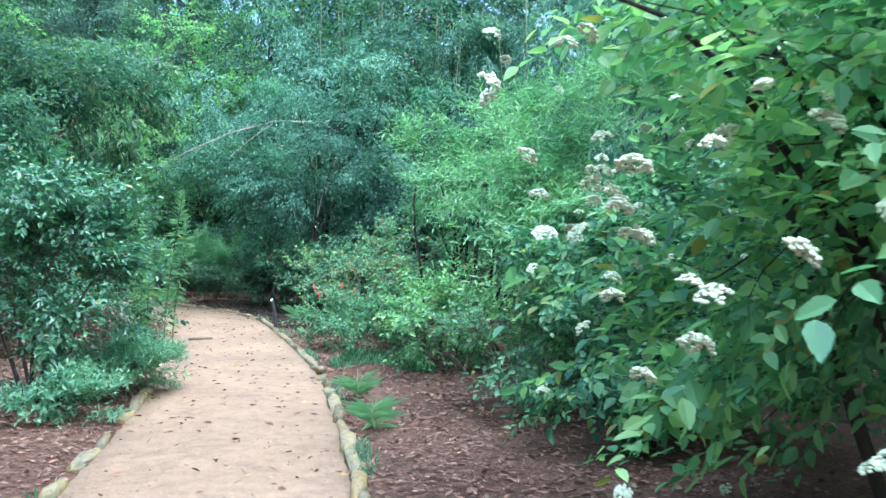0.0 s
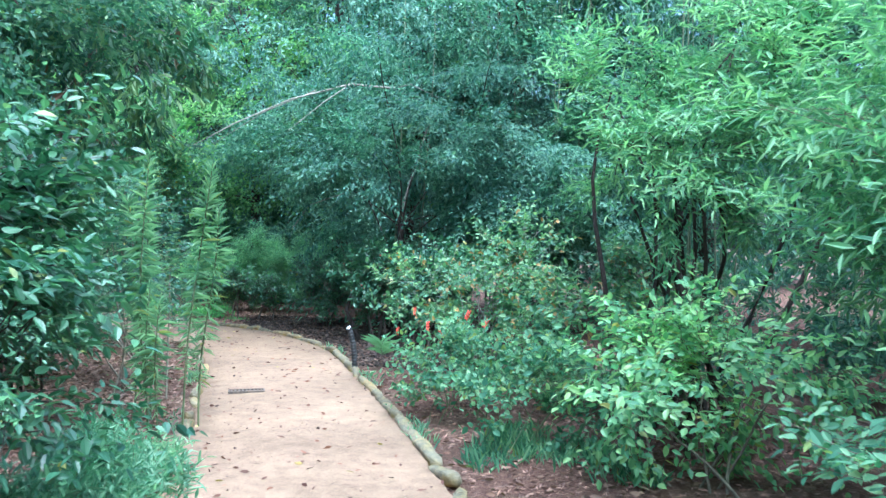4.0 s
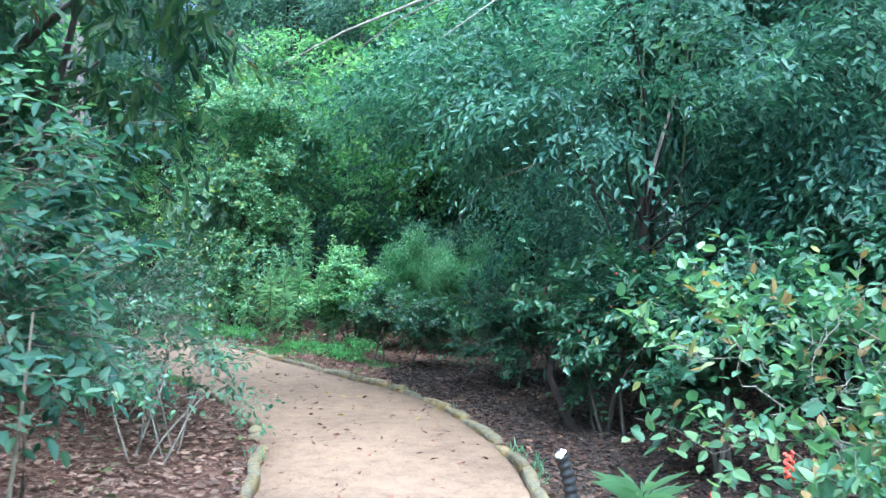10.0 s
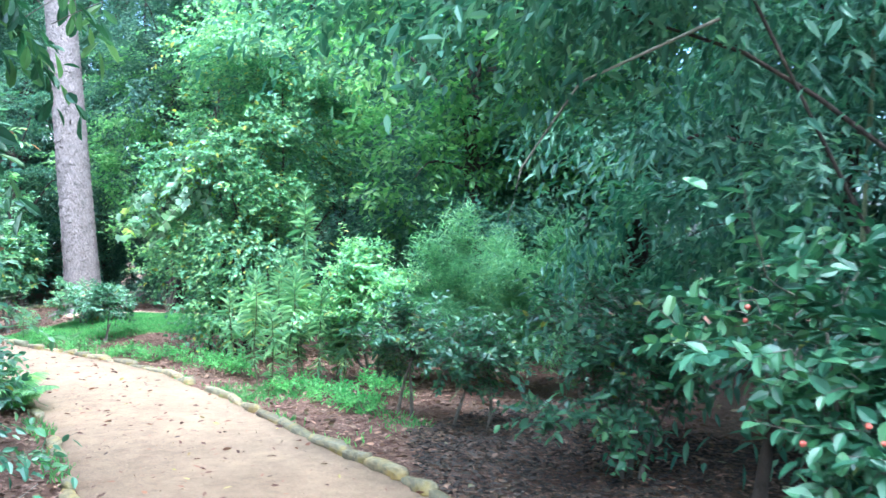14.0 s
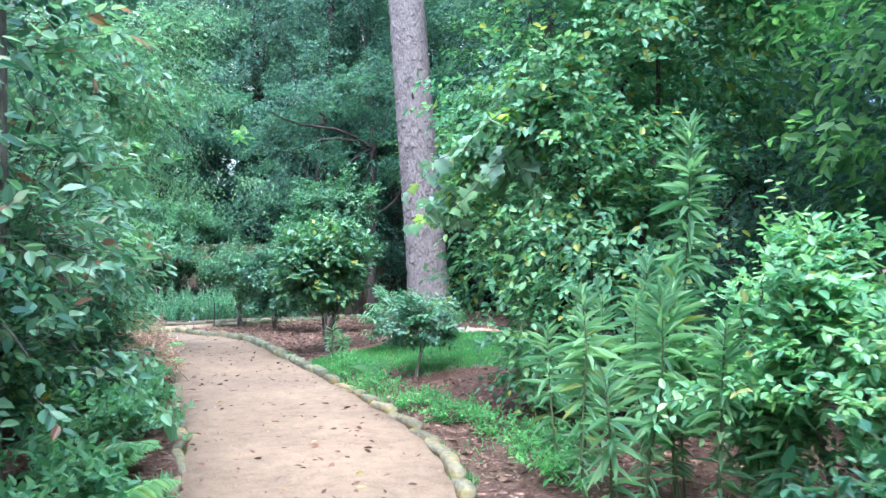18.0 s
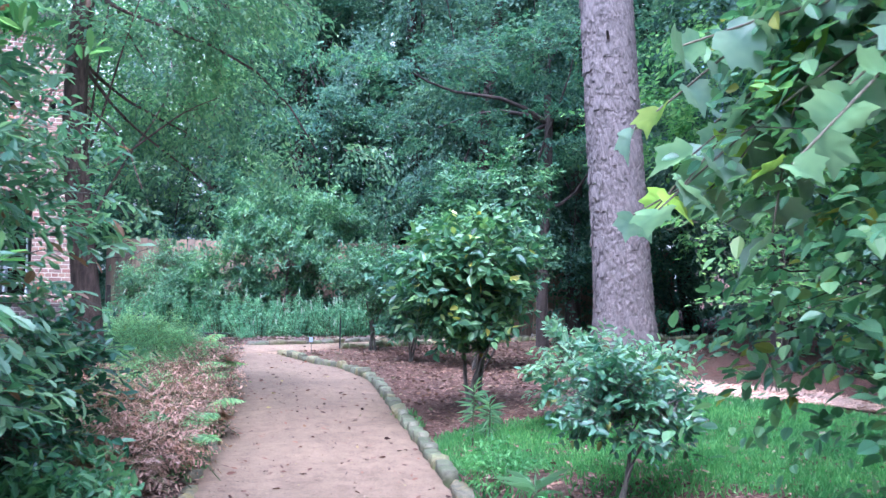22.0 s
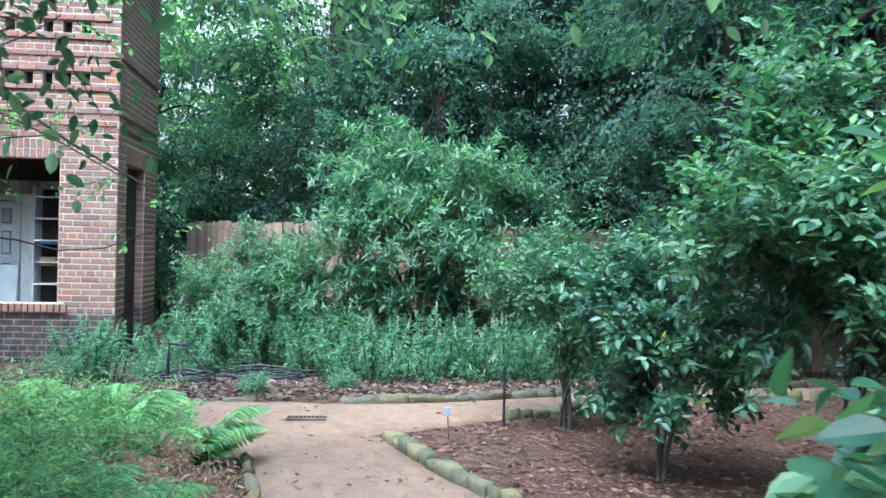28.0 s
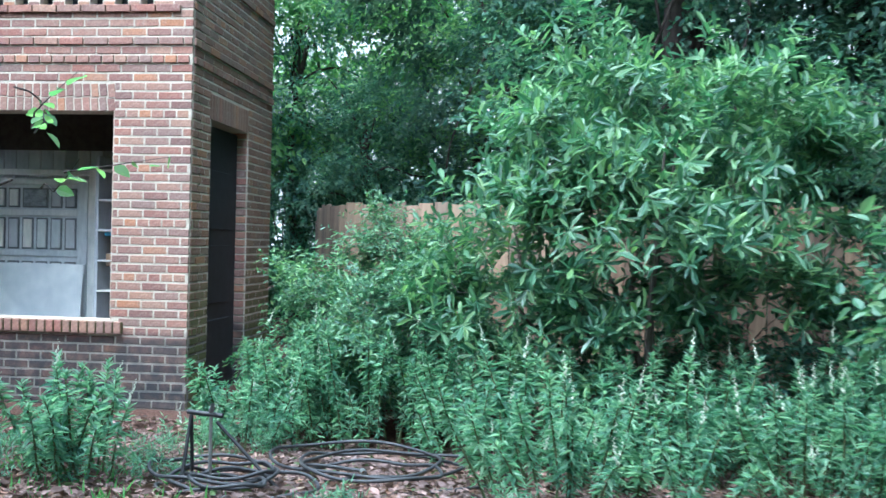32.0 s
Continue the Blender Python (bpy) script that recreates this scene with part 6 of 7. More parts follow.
for yy in (-0.02, 0.36):
    part("side_panel", box("side_panel", (0.3, 0.035, 1.95), GREY_PAINT, 0.004, (0, yy, 0.98)), shelf)
for q in range(7):
    part("shelf_board", box("shelf_board", (0.3, 0.345, 0.02), GREY_PAINT, 0.003, (0, 0.17, 0.08 + 0.29 * q)), shelf)
part("back_panel", box("back_panel", (0.015, 0.345, 1.9), DARK_WOOD, 0, (-0.15, 0.17, 0.98)), shelf)
tagged(new("tray", box("tray", (0.2, 0.26, 0.05), BLUE_TRAY, 0.01)), "blue plastic tray on a shelf", "tray").matrix_basis = pose(FX - 1.03, FY - 1.10, 1.265)
tagged(new("paper_box", box("paper_box", (0.18, 0.2, 0.12), plain_material("brown_card", (0.28, 0.19, 0.11), (0.36, 0.25, 0.16), 20), 0.004)), "small brown cardboard box on a shelf", "box").matrix_basis = pose(FX - 1.03, FY - 1.11, 1.01)
# the door in the side
dark = root("side_door", FX - 0.96, FY - 0.13, LOW, "tall narrow black door set back in the brick", "door")
part("leaf", box("leaf", (1.0, 0.04, 2.58), DARK_PAINT, 0.004, (0, 0, 1.29)), dark)
for z in (0.5, 1.2, 1.9):
    part("panel", box("panel", (0.62, 0.014, 0.55), DARK_PAINT, 0.005, (0, 0.026, z)), dark)
part("handle", box("handle", (0.03, 0.05, 0.12), IRON, 0.01, (0.36, 0.04, 1.25)), dark, "dull iron handle")
tagged(new("front_post", box("front_post", (0.12, 0.12, 0.9), DARK_WOOD, 0.01)), "dark wooden post behind the house", "post").matrix_basis = pose(-32.4, 14.35, 0.2)

# The board fence ------------------------------------------------------------------
FENCE = [(-32.6, 14.3), (-30.9, 14.9), (-30.4, 16.5), (-30.0, 19.0), (-29.6, 22.0), (-29.4, 26.0)]
fence = root("board_fence", -30.4, 16.5, -0.25, "weathered close-boarded wooden fence behind the shrubs", "fence")
line = resampled(FENCE, 0.142)
plank = [box("board", (0.136, 0.02, 1.85 + 0.03 * s), BOARD, 0.003) for s in range(3)]
r = np.random.default_rng(77)
for q in range(len(line) - 1):
    d = line[q + 1] - line[q]
    part("board", plank[r.integers(3)], fence, "", pose(line[q][0] + 30.4, line[q][1] - 16.5, 0.92 + r.normal(0, 0.006), 0, r.normal(0, 0.4), math.degrees(math.atan2(d[1], d[0]))))
for q in range(0, len(line) - 8, 16):
    d = line[q + 8] - line[q]
    part("post", box("post", (0.09, 0.09, 1.75), BOARD, 0.004), fence, "", pose(line[q][0] + 30.4 - 0.09, line[q][1] - 16.5, 0.85, 0, 0, math.degrees(math.atan2(d[1], d[0]))))

# The bed in front of the fence ------------------------------------------------------
def spike_herb(at, w, hgt, label, seed, spikes=14, twigs=620):
    """Grey-green herb with upright pale flower spikes."""
    r = np.random.default_rng(seed)
    rows = []
    for q in range(int(14 + twigs / 28)):
        a, d = r.uniform(0, 6.28), w * 0.42 * math.sqrt(r.random())
        rows.append((d * math.cos(a), d * math.sin(a), 0.86 * hgt * r.uniform(0.3, 1.0) * (1 - 0.4 * d / w), 0.5 * d * math.cos(a) + r.normal(0, 0.1), 0.5 * d * math.sin(a) + r.normal(0, 0.1)))
    ob = goldenrod(at, rows, label, seed, "butterfly_herb", G_BEDHERB, 0.064, 180, "flowering herbs before the fence", 0.3)
    for _ in range(spikes):
        dx, dy, hh, lx, ly = rows[r.integers(len(rows))]
        k = r.uniform(0.93, 1.0)
        bm = bmesh.new()
        for s in range(16):
            bmesh.ops.create_icosphere(bm, subdivisions=1, radius=0.008 * (1.25 - s / 16), matrix=pose(r.normal(0, 0.005), r.normal(0, 0.005), s * 0.0095))
        part("flower_spike", from_bm("flower_spike", bm, PETAL_SPIKE), ob, "", pose(dx + lx * k, dy + ly * k, hh * k, r.normal(0, 10), r.normal(0, 10), 0))
    return ob


PETAL_SPIKE = plain_material("greenish_white_florets", (0.30, 0.36, 0.26), (0.46, 0.50, 0.39), 60, 0.8)
for s, (hx, hy, w, hh, sp) in enumerate([(-27.0, 16.9, 0.9, 0.95, 10), (-27.2, 17.6, 1.0, 0.95, 14), (-27.1, 18.3, 0.9, 0.9, 14), (-27.6, 18.9, 1.0, 0.9, 10), (-28.1, 16.6, 1.1, 1.05, 8), (-28.0, 17.5, 1.1, 1.1, 8),
                                         (-28.6, 15.8, 1.1, 1.2, 8), (-28.8, 15.2, 1.0, 1.15, 6), (-28.45, 15.0, 0.8, 0.9, 5), (-29.0, 16.5, 1.2, 1.45, 4), (-28.7, 14.75, 0.6, 0.6, 4), (-29.7, 15.1, 0.7, 0.9, 2), (-27.7, 20.0, 1.2, 1.0, 5), (-28.1, 18.5, 1.1, 1.3, 4), (-28.2, 19.2, 1.1, 1.25, 3)]):
    spike_herb((hx, hy, gz(hx, hy)), w, hh, "grey-green herb with pale upright flower spikes" if sp > 5 else "rank grey-green herb against the fence", 200 + s, sp)
spike_herb((-26.85, 14.5, gz(-26.85, 14.5)), 0.6, 0.8, "leafy herb growing before the brick wall", 220, 3, 380)
plant("wild_shrub", "dense shrub of small leaves beside the house", "shrub", (-30.1, 15.2, gz(-30.1, 15.2)), [(0, 0, 1.0, 0.5, 0.45, 0.6), (-0.1, 0.4, 1.4, 0.45, 0.4, 0.4), (0.1, 0.8, 1.1, 0.5, 0.5, 0.5)], 0.05, 0.4, G_LAUREL, 1500, 8, bark=TWIG, stems=10, stem_r=0.007, seed=35, foot_spread=0.3)
plant("wild_shrub", "tangled brownish green shrub before the fence", "shrub", (-29.3, 16.3, gz(-29.3, 16.3)), [(0, 0, 0.9, 0.6, 0.8, 0.5), (0.2, -0.6, 0.85, 0.5, 0.5, 0.5), (0.1, -1.2, 0.8, 0.5, 0.5, 0.5), (0, -0.4, 1.2, 0.4, 0.5, 0.35)], 0.05, 0.4, G_LAUREL, 2200, 8, bark=TWIG, stems=12, stem_r=0.006, seed=32, foot_spread=0.3)
plant("laurel_shrub", "big laurel shrub with long leaves and several bare stems", "shrub", (-28.7, 17.6, gz(-28.7, 17.6)),
      [(0, -0.7, 1.4, 0.8, 0.8, 0.7), (0, -0.3, 2.1, 0.8, 0.8, 0.6), (0.2, 0.4, 2.2, 0.9, 0.9, 0.6), (0, 0.9, 1.8, 0.8, 0.8, 0.6), (0.1, -1.0, 1.0, 0.6, 0.6, 0.5), (-0.1, 0.1, 2.6, 0.6, 0.6, 0.4), (0.1, -0.7, 2.3, 0.4, 0.4, 0.4), (0.2, 0.75, 2.55, 0.35, 0.35, 0.35), (0.1, -0.3, 0.85, 0.7, 0.6, 0.4), (0.2, -0.5, 2.75, 0.35, 0.35, 0.3), (0.15, 0.0, 1.5, 0.9, 0.9, 0.6), (0.1, 0.6, 1.15, 0.6, 0.6, 0.4)],
      0.115, 0.28, G_LAUREL, 1750, 9, "obovate", BARK_GREY, stems=7, stem_r=0.026, seed=33, clumps=18, clump_size=0.34, upright=0.7, twig_len=0.15, spread=1.0, foot_spread=0.15)
plant("wild_shrub", "shaded dark shrub under the laurel", "shrub", (-29.2, 18.2, gz(-29.2, 18.2)), [(0, -0.6, 0.7, 0.6, 0.7, 0.6), (0, 0.3, 0.8, 0.6, 0.7, 0.7), (0.1, 1.0, 0.7, 0.6, 0.6, 0.6)], 0.06, 0.45, G_WOODS, 1500, 7, bark=TWIG, stems=10, stem_r=0.008, seed=38, foot_spread=0.3)
plant("laurel_shrub", "darker shrub with fine leaves behind the laurel", "shrub", (-28.9, 20.2, gz(-28.9, 20.2)),
      [(0, 0, 1.8, 1.0, 1.0, 0.8), (0, 0.6, 2.5, 1.0, 1.0, 0.7), (-0.2, -0.6, 2.4, 0.8, 0.8, 0.5), (0, 0, 0.9, 1.0, 0.9, 0.7)], 0.07, 0.3, G_WOODS, 1600, 8, "lance", BARK_GREY, stems=6, stem_r=0.02, seed=34)
p, r = scatter(450, 26, 0.05, 0.9, -26.9, -25.6, 13.5, 17.4)
grass("ground_cover", p, r, 0.05, G_GRASS, "thin weeds along the edging stones")
p, r = scatter(9000, 27, 0.15, 2.2, -28.6, -26.0, 13.2, 18.5)
litter("leaf_litter", p[:6000], r, 0.042, LITTER, "thick pale brown fallen leaves around the hose", 0.5, 0.02)
p, r = scatter(2600, 28, 0.3, 3.5, -27.5, -22.0, 11.0, 15.4)
grass("thin_grass", p, r, 0.09, G_GRASS, "thin patchy grass on bare ground")


for s, (wx, wy, k) in enumerate([(-27.0, 14.9, 0.2), (-26.6, 14.2, 0.2), (-27.9, 15.0, 0.25), (-26.1, 16.0, 0.11), (-26.25, 16.75, 0.08)]):
    plant("soft_weed", "low leafy green weed growing through leaf litter", "weed", (wx, wy, gz(wx, wy)), [(0, 0, k * 0.6, k * 0.8, k * 0.8, k * 0.55), (k * 0.5, -k * 0.4, k * 0.5, k * 0.6, k * 0.6, k * 0.5)], 0.045, 0.2, G_HERB, 85, 7, "lance", STEM_GREEN, stems=8, stem_r=0.003, seed=120 + s, upright=0.8, twig_len=0.12, foot_spread=k * 0.3)


for s, (wx, wy, k) in enumerate([(-15.1, 17.25, 0.16), (-14.5, 17.2, 0.16), (-13.8, 17.15, 0.2), (-13.35, 17.2, 0.22), (-17.3, 17.55, 0.2), (-11.0, 16.3, 0.15), (-10.5, 16.15, 0.14), (-11.5, 16.45, 0.17), (-10.75, 16.65, 0.18), (-12.7, 16.85, 0.2), (-16.2, 17.35, 0.18)]):
    plant("soft_weed", "low bright green weed at the edge of the mulch", "weed", (wx, wy, gz(wx, wy)), [(0, 0, k * 0.4, k * 1.3, k * 1.1, k * 0.35), (k * 0.9, -k * 0.4, k * 0.35, k, k * 0.9, k * 0.3)], 0.04, 0.4, G_GRASS, 75, 7, "ovate", STEM_GREEN, stems=8, stem_r=0.003, seed=140 + s, upright=0.7, twig_len=0.1, foot_spread=k * 0.35)


def hose(at, loops, label, seed, radius=0.3):
    """Loose coils of black hose lying on the ground."""
    r = np.random.default_rng(seed)
    ob = root("garden_hose", *at, label, "hose", "hose coils")
    pts = []
    a = np.linspace(0, 2 * np.pi * loops, loops * 40)
    rad = radius * (1 + 0.25 * np.sin(a * 0.37 + seed) + 0.12 * np.sin(a * 1.31))
    x = rad * np.cos(a) * 0.8 + 0.1 * np.sin(a * 0.21)
    y = rad * np.sin(a) * 1.15 + 0.12 * np.cos(a * 0.17)
    z = 0.02 + 0.07 * np.abs(np.sin(a * 0.29)) + 0.02 * np.sin(a * 2.1) ** 2
    part("coil", tubes("coil", [(np.stack([x, y, z], 1), [0.0095, 0.0095])], BLACK, 8), ob)
    part("coupling", tubes("coupling", [([(x[-1], y[-1], z[-1]), (x[-1] + 0.06, y[-1] + 0.02, z[-1])], [0.016, 0.016])], STEEL, 8), ob, "metal hose coupling")
    return ob


hose((-27.3, 16.0, gz(-27.3, 16.0)), 4, "loose coils of black garden hose on leaf litter", 1, 0.38)
hose((-26.75, 15.35, gz(-26.75, 15.35)), 5, "tight heap of black hose beside a stand", 2, 0.24)
stand = root("hose_stand", -26.75, 15.2, gz(-26.75, 15.2), "small black metal hose stand with slanting legs", "stand")
for a, b in (((0.08, -0.07, 0), (0.0, -0.05, 0.38)), ((-0.08, -0.07, 0), (0.0, -0.05, 0.38)), ((0.0, 0.42, 0), (0.0, 0.08, 0.34))):
    part("leg", tubes("leg", [([a, b], [0.010, 0.009])], BLACK, 8), stand)
part("crossbar", tubes("crossbar", [([(0.0, -0.07, 0.385), (0.0, 0.11, 0.37)], [0.013, 0.013])], BLACK, 8), stand)
part("pipe", tubes("pipe", [([(0.0, 0.05, 0.0), (0.0, 0.05, 0.39)], [0.009, 0.009])], STEEL, 8), stand, "pale metal pipe")
part("nozzle", tubes("nozzle", [([(0.0, 0.05, 0.39), (0.03, 0.07, 0.43)], [0.014, 0.010])], STEEL, 8), stand, "small metal tap")

# Small things by the path ---------------------------------------------------------
PIT_SAND = plain_material("silted_sand", (0.05, 0.036, 0.026), (0.13, 0.095, 0.07), 40)


def grate(at, turn, label):
    """A small square drain cover flush with the sand."""
    ob = root("drain_cover", *at, label, "drain", "drain covers", "", turn)
    for a, b, sx, sy in ((0, 0.06, 0.29, 0.012), (0, -0.06, 0.29, 0.012), (0.14, 0, 0.012, 0.12), (-0.14, 0, 0.012, 0.12)):
        part("frame_bar", box("frame_bar", (sx, sy, 0.02), IRON, 0.002, (a, b, 0)), ob)
    for q in range(9):
        part("slat", box("slat", (0.012, 0.11, 0.014), IRON, 0.002, (-0.12 + 0.03 * q, 0, 0)), ob)
    part("pit", box("pit", (0.27, 0.11, 0.004), PIT_SAND, 0, (0, 0, -0.008)), ob)
    return ob


grate((-5.77, 9.82, 0.034), 32, "small rusty iron drain grate in the sand")
grate((-24.95, 16.48, 0.03), 88, "small iron drain grate at the crossing")


def ribbed_pipe(at, high, label):
    """A stub of black ribbed drain pipe that stands up and bends over at its open end."""
    ob = root("drain_pipe", *at, label, "pipe")
    s = np.linspace(0, 1, 60)
    line = np.stack([-0.02 - 0.05 * s**3, -0.01 - 0.03 * s**3, -0.05 + (high + 0.05) * s], 1)
    part("tube", tubes("tube", [(line, list(0.027 + 0.004 * np.cos(s * 60 * 1.6)))], BLACK, 12), ob)
    e = line[-1]
    part("end_cap", tubes("end_cap", [([e, e + np.array([-0.012, -0.008, 0.012])], [0.03, 0.018])], WHITE_PLASTIC, 10), ob, "pale plastic end")
    return ob


ribbed_pipe((-5.55, 11.45, gz(-5.55, 11.45)), 0.42, "black ribbed drain pipe standing beside the stones")
rod = root("iron_stake", -24.7, 17.9, gz(-24.7, 17.9), "thin black iron stake standing in mulch", "stake")
part("shaft", tubes("shaft", [([(0, 0, -0.05), (0.004, 0, 0.44)], [0.011, 0.010])], BLACK, 8), rod)
tag = root("plant_label", -24.25, 17.45, gz(-24.25, 17.45), "small blue-grey plant label on a wire stem", "sign")
part("stem", tubes("stem", [([(0, 0, -0.03), (-0.01, -0.01, 0.17)], [0.004, 0.004])], IRON, 6), tag)
part("plate", box("plate", (0.008, 0.045, 0.06), BLUE_TAG, 0.002, (-0.005, -0.012, 0.19)), tag, "blue-grey plate")


def strap_plant(at, leaves, length, label, seed):
    """A tuft of strap-shaped leaves, each its own piece."""
    r = np.random.default_rng(seed)
    ob = root("strap_leaf_plant", *at, label, "plant")
    for q in range(leaves):
        a, up = q * 2.4, r.uniform(0.5, 1.6)
        me = leaf_mesh("leaf", np.array([[0, 0, 0.02 + 0.004 * q]]), np.array([[math.cos(a), math.sin(a), up]]), np.array([[-math.cos(a) * 0.3, -math.sin(a) * 0.3, 1.0]]), length * r.uniform(0.7, 1.1), 0.014, G_GOLDENROD, "lance", 0.15, 0.5)
        part("leaf", me, ob)
    return ob


strap_plant((-5.35, 11.6, gz(-5.35, 11.6) + 0.12), 34, 0.21, "tuft of narrow strap leaves beside a drain pipe", 1)
strap_plant((-16.8, 17.55, gz(-16.8, 17.55)), 16, 0.2, "upright tuft of narrow leaves on the bank", 2)
strap_plant((-1.9, 5.6, gz(-1.9, 5.6)), 30, 0.24, "leafy seedling tuft in reddish mulch", 3)
strap_plant((-2.4, 6.6, gz(-2.4, 6.6)), 30, 0.22, "leafy seedling tuft growing in mulch", 4)

# A sycamore bough hanging over the path
bough = root("sycamore_sapling", -14.3, 18.05, gz(-14.3, 18.05), "sycamore sapling with large lobed bright leaves", "tree")
part("trunk", tubes("trunk", [(bent((0, 0, 0), (-0.05, -0.1, 2.9), 8, 0.02), [0.022, 0.010])], BARK_GREY, 7), bough)
LOBED = [(0.0, 0.0), (-0.1, 0.2), (-0.02, 0.42), (0.12, 0.62), (0.22, 0.5), (0.36, 0.52), (0.62, 0.6), (0.6, 0.42), (0.7, 0.34), (0.74, 0.18), (1.02, 0.0)]
LOBED += [(u, -v) for u, v in LOBED[-2:0:-1]]
lobed = []
r = np.random.default_rng(5)
for s in range(8):
    mat = G_SYCAMORE if s < 7 else G_SYCAMORE_LIT
    cup, curl, twist = r.uniform(0.1, 0.45), r.uniform(0.05, 0.4), r.normal(0, 0.15)

    def leaf_at(bm, u, v):
        return bm.verts.new((u, v, cup * abs(v) - curl * u * u + twist * u * v + r.normal(0, 0.014)))
    bm = bmesh.new()
    rim = [leaf_at(bm, u, v) for u, v in LOBED]
    ring = [leaf_at(bm, 0.3 + (u - 0.3) * 0.5, v * 0.5) for u, v in LOBED]
    mid = leaf_at(bm, 0.3, 0)
    for q in range(len(rim)):
        w = (q + 1) % len(rim)
        bm.faces.new((rim[q], rim[w], ring[w], ring[q]))
        bm.faces.new((ring[q], ring[w], mid))
    lobed.append(from_bm("leaf", bm, mat, True))
for q in range(26):
    f = r.uniform(0.72, 1)
    b = np.array([-0.05 * f, -0.1 * f, 2.9 * f])
    e = np.array([r.uniform(-0.35, 0.5), r.uniform(-1.15, -0.45), r.uniform(1.3, 2.3)])
    if q < 11:
        e = np.array([-0.51, -0.95, 1.5]) + [r.uniform(-0.3, 0.2), r.uniform(-0.1, 0.25), r.uniform(-0.16, 0.14)]
    ln = bent(b, e, 6, 0.05, 0, r)
    br = part("branch", tubes("branch", [(ln, [0.008, 0.003])], TWIG, 5), bough)
    for w in range(13):
        f = 0.25 + 0.75 * w / 12
        at = [np.interp(f, np.linspace(0, 1, 6), ln[:, k]) for k in range(3)]
        k = r.uniform(0.08, 0.145)
        part("leaf", lobed[r.integers(8)], br, "", pose(*at, r.normal(0, 25), r.uniform(5, 65), r.uniform(0, 360)) @ Matrix.Diagonal((k, k, k, 1)))

# The woods all round ----------------------------------------------------------------
def wood_tree(label, seed, high, wide, low, mat, leaf, twigs, dark=True, name="woodland_tree", per=7, ratio=0.5, shape="simple", droop=0.12, trunk_r=0.12, inner=0.25):
    r = np.random.default_rng(seed)
    ls = []
    for q in range(11):
        f = (q + 0.5) / 11
        z = low + (high - low) * f
        w = wide * (0.55 + 0.45 * math.sin(math.pi * min(1, f * 1.15)))
        a = q * 2.4
        ls.append((w * 0.32 * math.cos(a), w * 0.32 * math.sin(a), z, w * 0.34, w * 0.34, (high - low) * 0.13))
    return plant(name, label, "tree", (0, 0, 0), ls, leaf, ratio, mat, twigs, per, shape, BARK_DARK if dark else BARK_GREY, trunk=(high * 0.8, trunk_r, 0.04), seed=seed, droop=droop, twig_len=0.45, clumps=15, clump_size=0.22, inner=inner, group="woodland trees", twig_mesh=False)


kinds = {
    "a": wood_tree("tall woodland tree with dense mid-green leaves", 301, 9.0, 4.0, 0.7, G_WOODS, 0.085, 5200),
    "b": wood_tree("dark evergreen woodland tree", 302, 12.0, 4.2, 1.0, G_DARKWOODS, 0.085, 6200),
    "c": wood_tree("understorey tree with leaves to the ground", 303, 4.0, 3.4, 0.2, G_WOODS, 0.075, 3400, trunk_r=0.06),
    "d": wood_tree("light green airy woodland tree", 304, 7.0, 4.0, 1.8, G_BRIGHT, 0.10, 2200, inner=0.1, trunk_r=0.09),
    "e": wood_tree("drooping tree with narrow blue-green leaves", 305, 6.5, 4.0, 0.5, G_PRIVET, 0.11, 3000, ratio=0.28, shape="lance", droop=0.5, trunk_r=0.07),
}
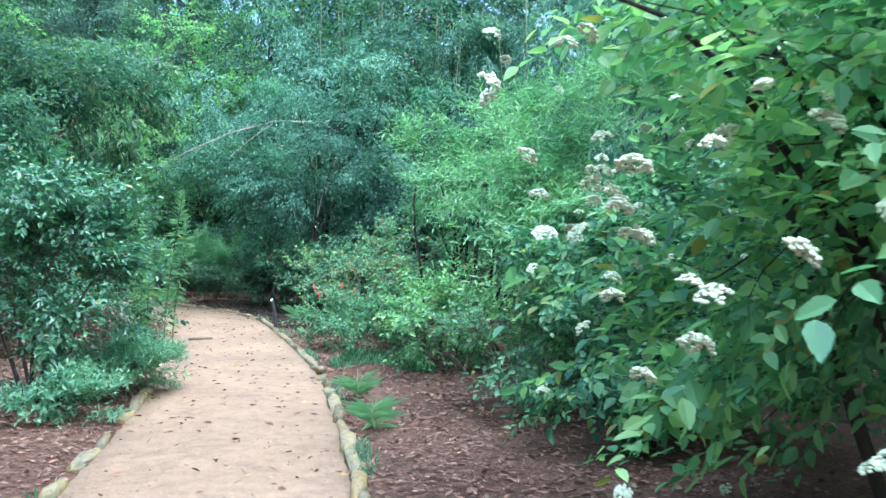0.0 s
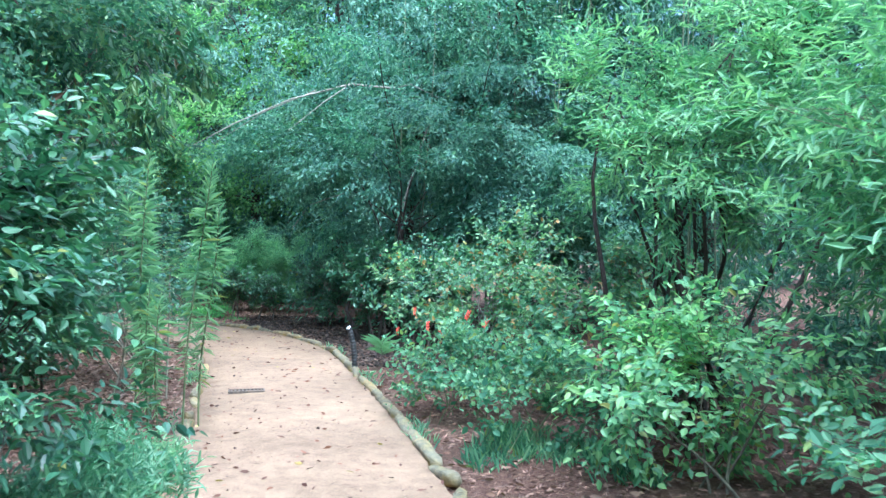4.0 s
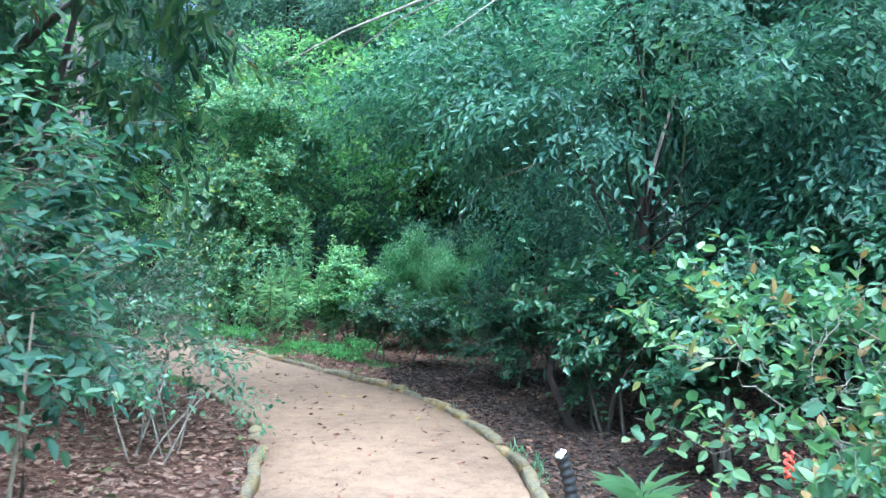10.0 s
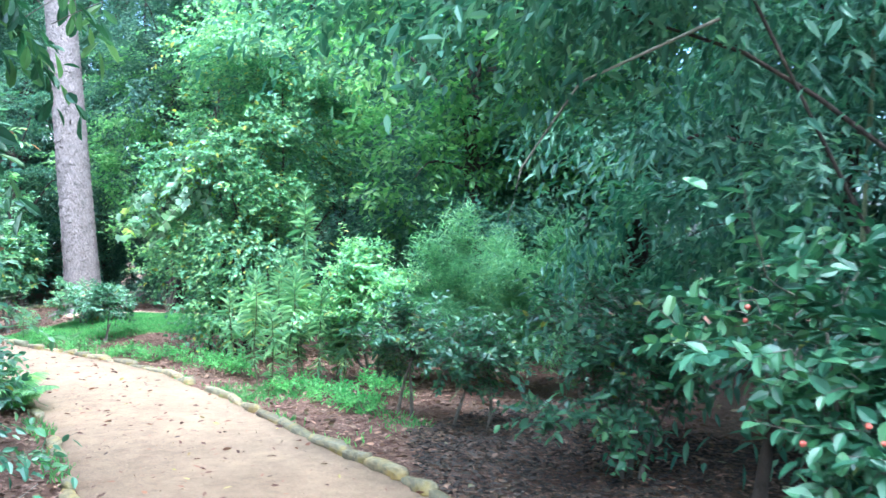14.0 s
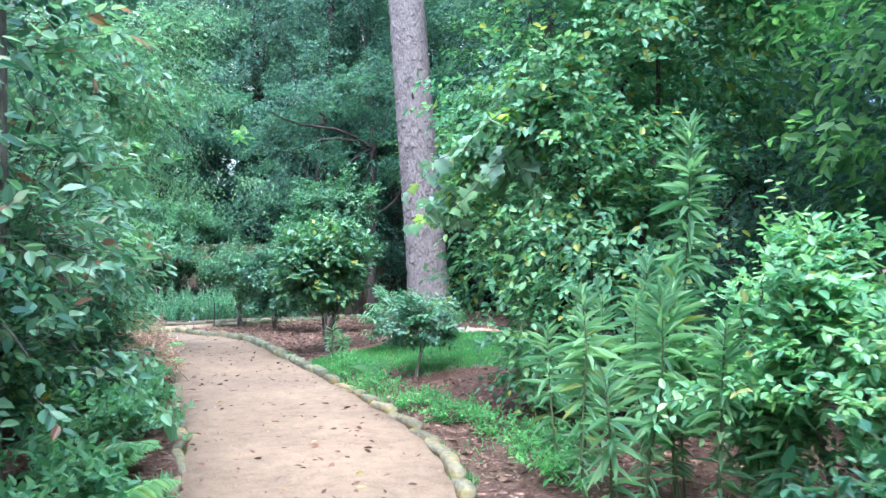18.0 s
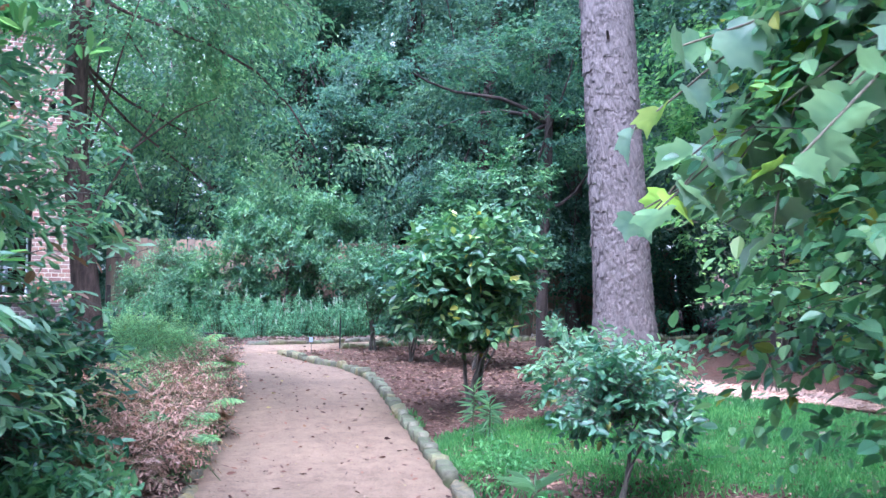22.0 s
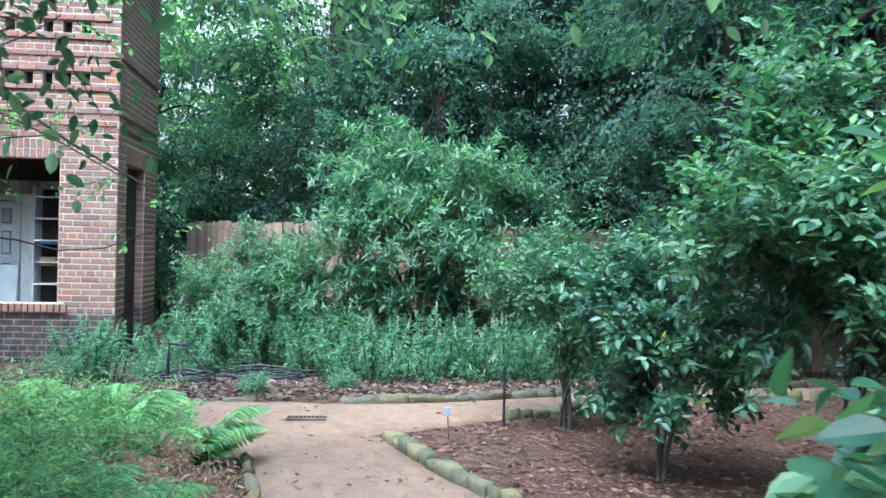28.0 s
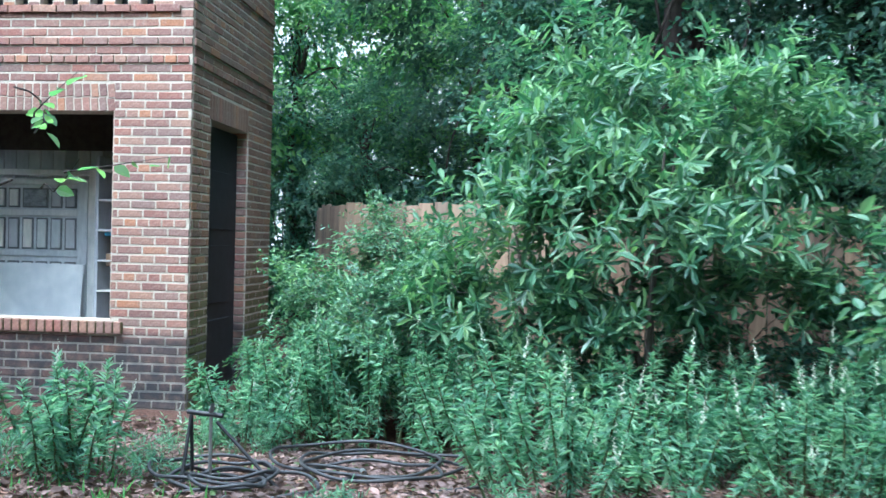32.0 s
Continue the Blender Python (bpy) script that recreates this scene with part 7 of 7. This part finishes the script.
SPOTS = [
    # left of the first stretch
    ("c", -7.0, 3.2, 1.0), ("a", -8.6, 5.6, 1.0), ("c", -8.2, 7.4, 0.9), ("b", -10.6, 8.2, 1.0), ("a", -9.6, 9.6, 0.9), ("c", -11.0, 10.0, 1.0), ("a", -13.0, 9.6, 1.05), ("b", -6.4, 1.2, 1.0), ("a", -6.4, -2.5, 0.9),
    ("c", -4.6, 1.2, 0.8), ("b", -11.8, 5.4, 1.1), ("c", -13.0, 12.4, 1.0), ("d", -12.2, 11.2, 1.0), ("b", -15.2, 11.8, 1.1), ("c", -15.8, 11.0, 0.9), ("a", -18.0, 11.0, 1.0), ("a", -14.6, 7.6, 1.1), ("b", -19.0, 10.4, 1.1),
    # right of the first stretch
    ("e", 1.6, 7.0, 0.9), ("a", 3.6, 5.0, 1.0), ("e", 0.4, 10.6, 1.0), ("b", 2.8, 9.6, 1.0), ("e", -0.2, 14.8, 1.05), ("a", 1.2, 14.2, 1.1), ("b", -2.6, 19.0, 1.1), ("e", -3.6, 18.2, 0.95), ("a", -5.4, 17.2, 1.1), ("e", -7.4, 17.0, 0.95),
    ("d", -8.6, 19.4, 1.0), ("b", -7.4, 19.6, 1.1), ("a", -10.2, 20.2, 1.0), ("c", -10.4, 19.8, 0.8), ("d", -11.6, 19.4, 0.95), ("c", -12.0, 21.0, 1.0), ("b", -13.6, 22.0, 1.1), ("e", 5.2, 2.0, 0.9), ("a", 6.2, -3.6, 0.9), ("b", 3.0, -10.0, 0.9), ("a", -2.6, -9.4, 0.9),
    # behind the pine and along the cross path
    ("c", -15.6, 21.4, 0.9), ("d", -22.3, 23.2, 0.9), ("b", -17.6, 23.2, 1.1), ("a", -16.0, 24.6, 1.1), ("b", -20.6, 23.6, 1.1), ("b", -24.0, 24.8, 1.15), ("a", -28.6, 23.2, 1.0), ("b", -29.0, 26.2, 1.1), ("b", -21.0, 27.0, 1.2), ("a", -24.6, 28.4, 1.2), ("b", -31.0, 29.4, 1.2),
    ("b", -28.2, 21.4, 1.0), ("b", -30.8, 24.4, 1.2), ("a", -31.8, 22.4, 1.1), ("c", -28.2, 24.6, 1.0), ("b", -26.4, 31.0, 1.3), ("b", -19.0, 29.0, 1.3), ("b", -35.0, 25.5, 1.3),
    # behind the fence
    ("b", -31.8, 20.6, 1.1), ("a", -31.6, 18.2, 0.9), ("b", -33.2, 19.0, 1.2), ("c", -35.8, 14.2, 1.0), ("a", -39.5, 14.6, 0.8), ("d", -37.4, 15.8, 1.0), ("e", -36.8, 13.0, 0.9), ("b", -34.0, 16.6, 1.15), ("c", -32.4, 17.6, 0.75), ("a", -35.4, 21.2, 1.2), ("d", -38.5, 12.5, 1.5), ("b", -37.6, 18.2, 1.25), ("b", -33.4, 23.6, 1.2), ("d", -36.0, 11.2, 1.3),
    # beyond the house and the clearing
    ("a", -33.5, 8.6, 1.1), ("b", -29.0, 7.0, 1.1), ("c", -26.5, 8.0, 0.9), ("a", -24.0, 8.4, 1.0), ("b", -22.0, 10.4, 1.0), ("c", -20.6, 12.6, 0.9), ("a", -18.0, 8.0, 1.1), ("c", -23.4, 11.6, 0.7),
]
r = np.random.default_rng(99)
used = set()
for key, x, y, k in SPOTS:
    m = pose(x, y, -0.02 + float(slope(x, y)), 0, 0, r.uniform(0, 360))
    src = kinds[key]
    if key not in used:
        used.add(key)
        src.matrix_basis = m @ Matrix.Diagonal((k, k, k, 1))
    else:
        ob = copy_thing(src, m)
        ob.scale = (k, k, k * r.uniform(0.92, 1.1))

# bamboo canes behind the drooping tree
canes = root("bamboo_clump", -3.6, 16.2, 0, "stand of thin pale bamboo canes behind a drooping tree", "bamboo")
r = np.random.default_rng(12)
for q in range(44):
    x, y = r.uniform(-3.4, 4.4), r.uniform(-1.2, 0.9)
    part("cane", tubes("cane", [(bent((x, y, 0), (x + r.normal(0, 0.3), y + r.normal(0, 0.3), r.uniform(4.5, 6.5)), 8, 0.012, 0, r), [0.014, 0.007])], BAMBOO, 5), canes)
bamboo_tops = [(x, y, z, 0.8, 0.6, 0.8, 1) for x in (-3.0, -1.6, -0.2, 1.2, 2.6, 3.9) for y, z in ((-0.5, 4.9), (0.6, 4.2), (0.2, 3.2))]
q = sprays(bamboo_tops, 2600, 8, 0.10, 0.8, r, 0.4, 0.4, 12, 0.16)
part("leaves", leaf_mesh("leaves", q[0], q[1], q[2], q[3], q[3] * 0.2, G_PRIVET, "lance"), canes)

# far woods that close the view
r = np.random.default_rng(13)
nfar = 60000
ang = r.uniform(0, 6.28, nfar)
rad = r.uniform(21, 30, nfar)
cx, cy = -14.0, 12.0
z = 13.0 * r.random(nfar) ** 1.1
gap = (np.sin(ang * 23) + np.sin(ang * 61 + 1) + r.normal(0, 0.8, nfar)) > -1.6
hid = ~((np.abs(np.mod(ang, 6.2832) - 3.09) < 0.15) & (z > 2.9))
keep = gap & hid
base = np.stack([cx + 1.15 * rad * np.cos(ang), cy + rad * np.sin(ang), z - 0.2], 1)[keep]
n = len(base)
ob = new("far_woods", leaf_mesh("far_woods", base, r.normal(size=(n, 3)), unit(r.normal(size=(n, 3)) + [0, 0, 0.8]), r.uniform(0.3, 0.75, n), r.uniform(0.2, 0.45, n), G_DARKWOODS, "simple"))
tagged(ob, "dense dark woodland closing the view all round", "woods", kind="stuff")

# pale overcast sky far beyond the woods
glow = bpy.data.materials.new("overcast_haze")
glow.use_nodes = True
shade = glow.node_tree.nodes["Principled BSDF"]
shade.inputs["Base Color"].default_value = (0.02, 0.02, 0.02, 1)
shade.inputs["Emission Color"].default_value = (1.0, 0.93, 0.82, 1)
shade.inputs["Emission Strength"].default_value = 0.36
ob = new("backdrop", mesh_from("backdrop", [(-85, -20, -1), (-85, 60, -1), (-85, 60, 45), (-85, -20, 45)], [(0, 1, 2, 3)], glow))
tagged(ob, "pale overcast sky low beyond the woods", "sky", kind="structure")

# Brickwork, laid last -----------------------------------------------------------------
singles.sort(key=lambda q: (q[1].translation - Vector((FX, FY, 1.4))).length)
def under(m, along):
    return Matrix.Translation(-HO) @ m


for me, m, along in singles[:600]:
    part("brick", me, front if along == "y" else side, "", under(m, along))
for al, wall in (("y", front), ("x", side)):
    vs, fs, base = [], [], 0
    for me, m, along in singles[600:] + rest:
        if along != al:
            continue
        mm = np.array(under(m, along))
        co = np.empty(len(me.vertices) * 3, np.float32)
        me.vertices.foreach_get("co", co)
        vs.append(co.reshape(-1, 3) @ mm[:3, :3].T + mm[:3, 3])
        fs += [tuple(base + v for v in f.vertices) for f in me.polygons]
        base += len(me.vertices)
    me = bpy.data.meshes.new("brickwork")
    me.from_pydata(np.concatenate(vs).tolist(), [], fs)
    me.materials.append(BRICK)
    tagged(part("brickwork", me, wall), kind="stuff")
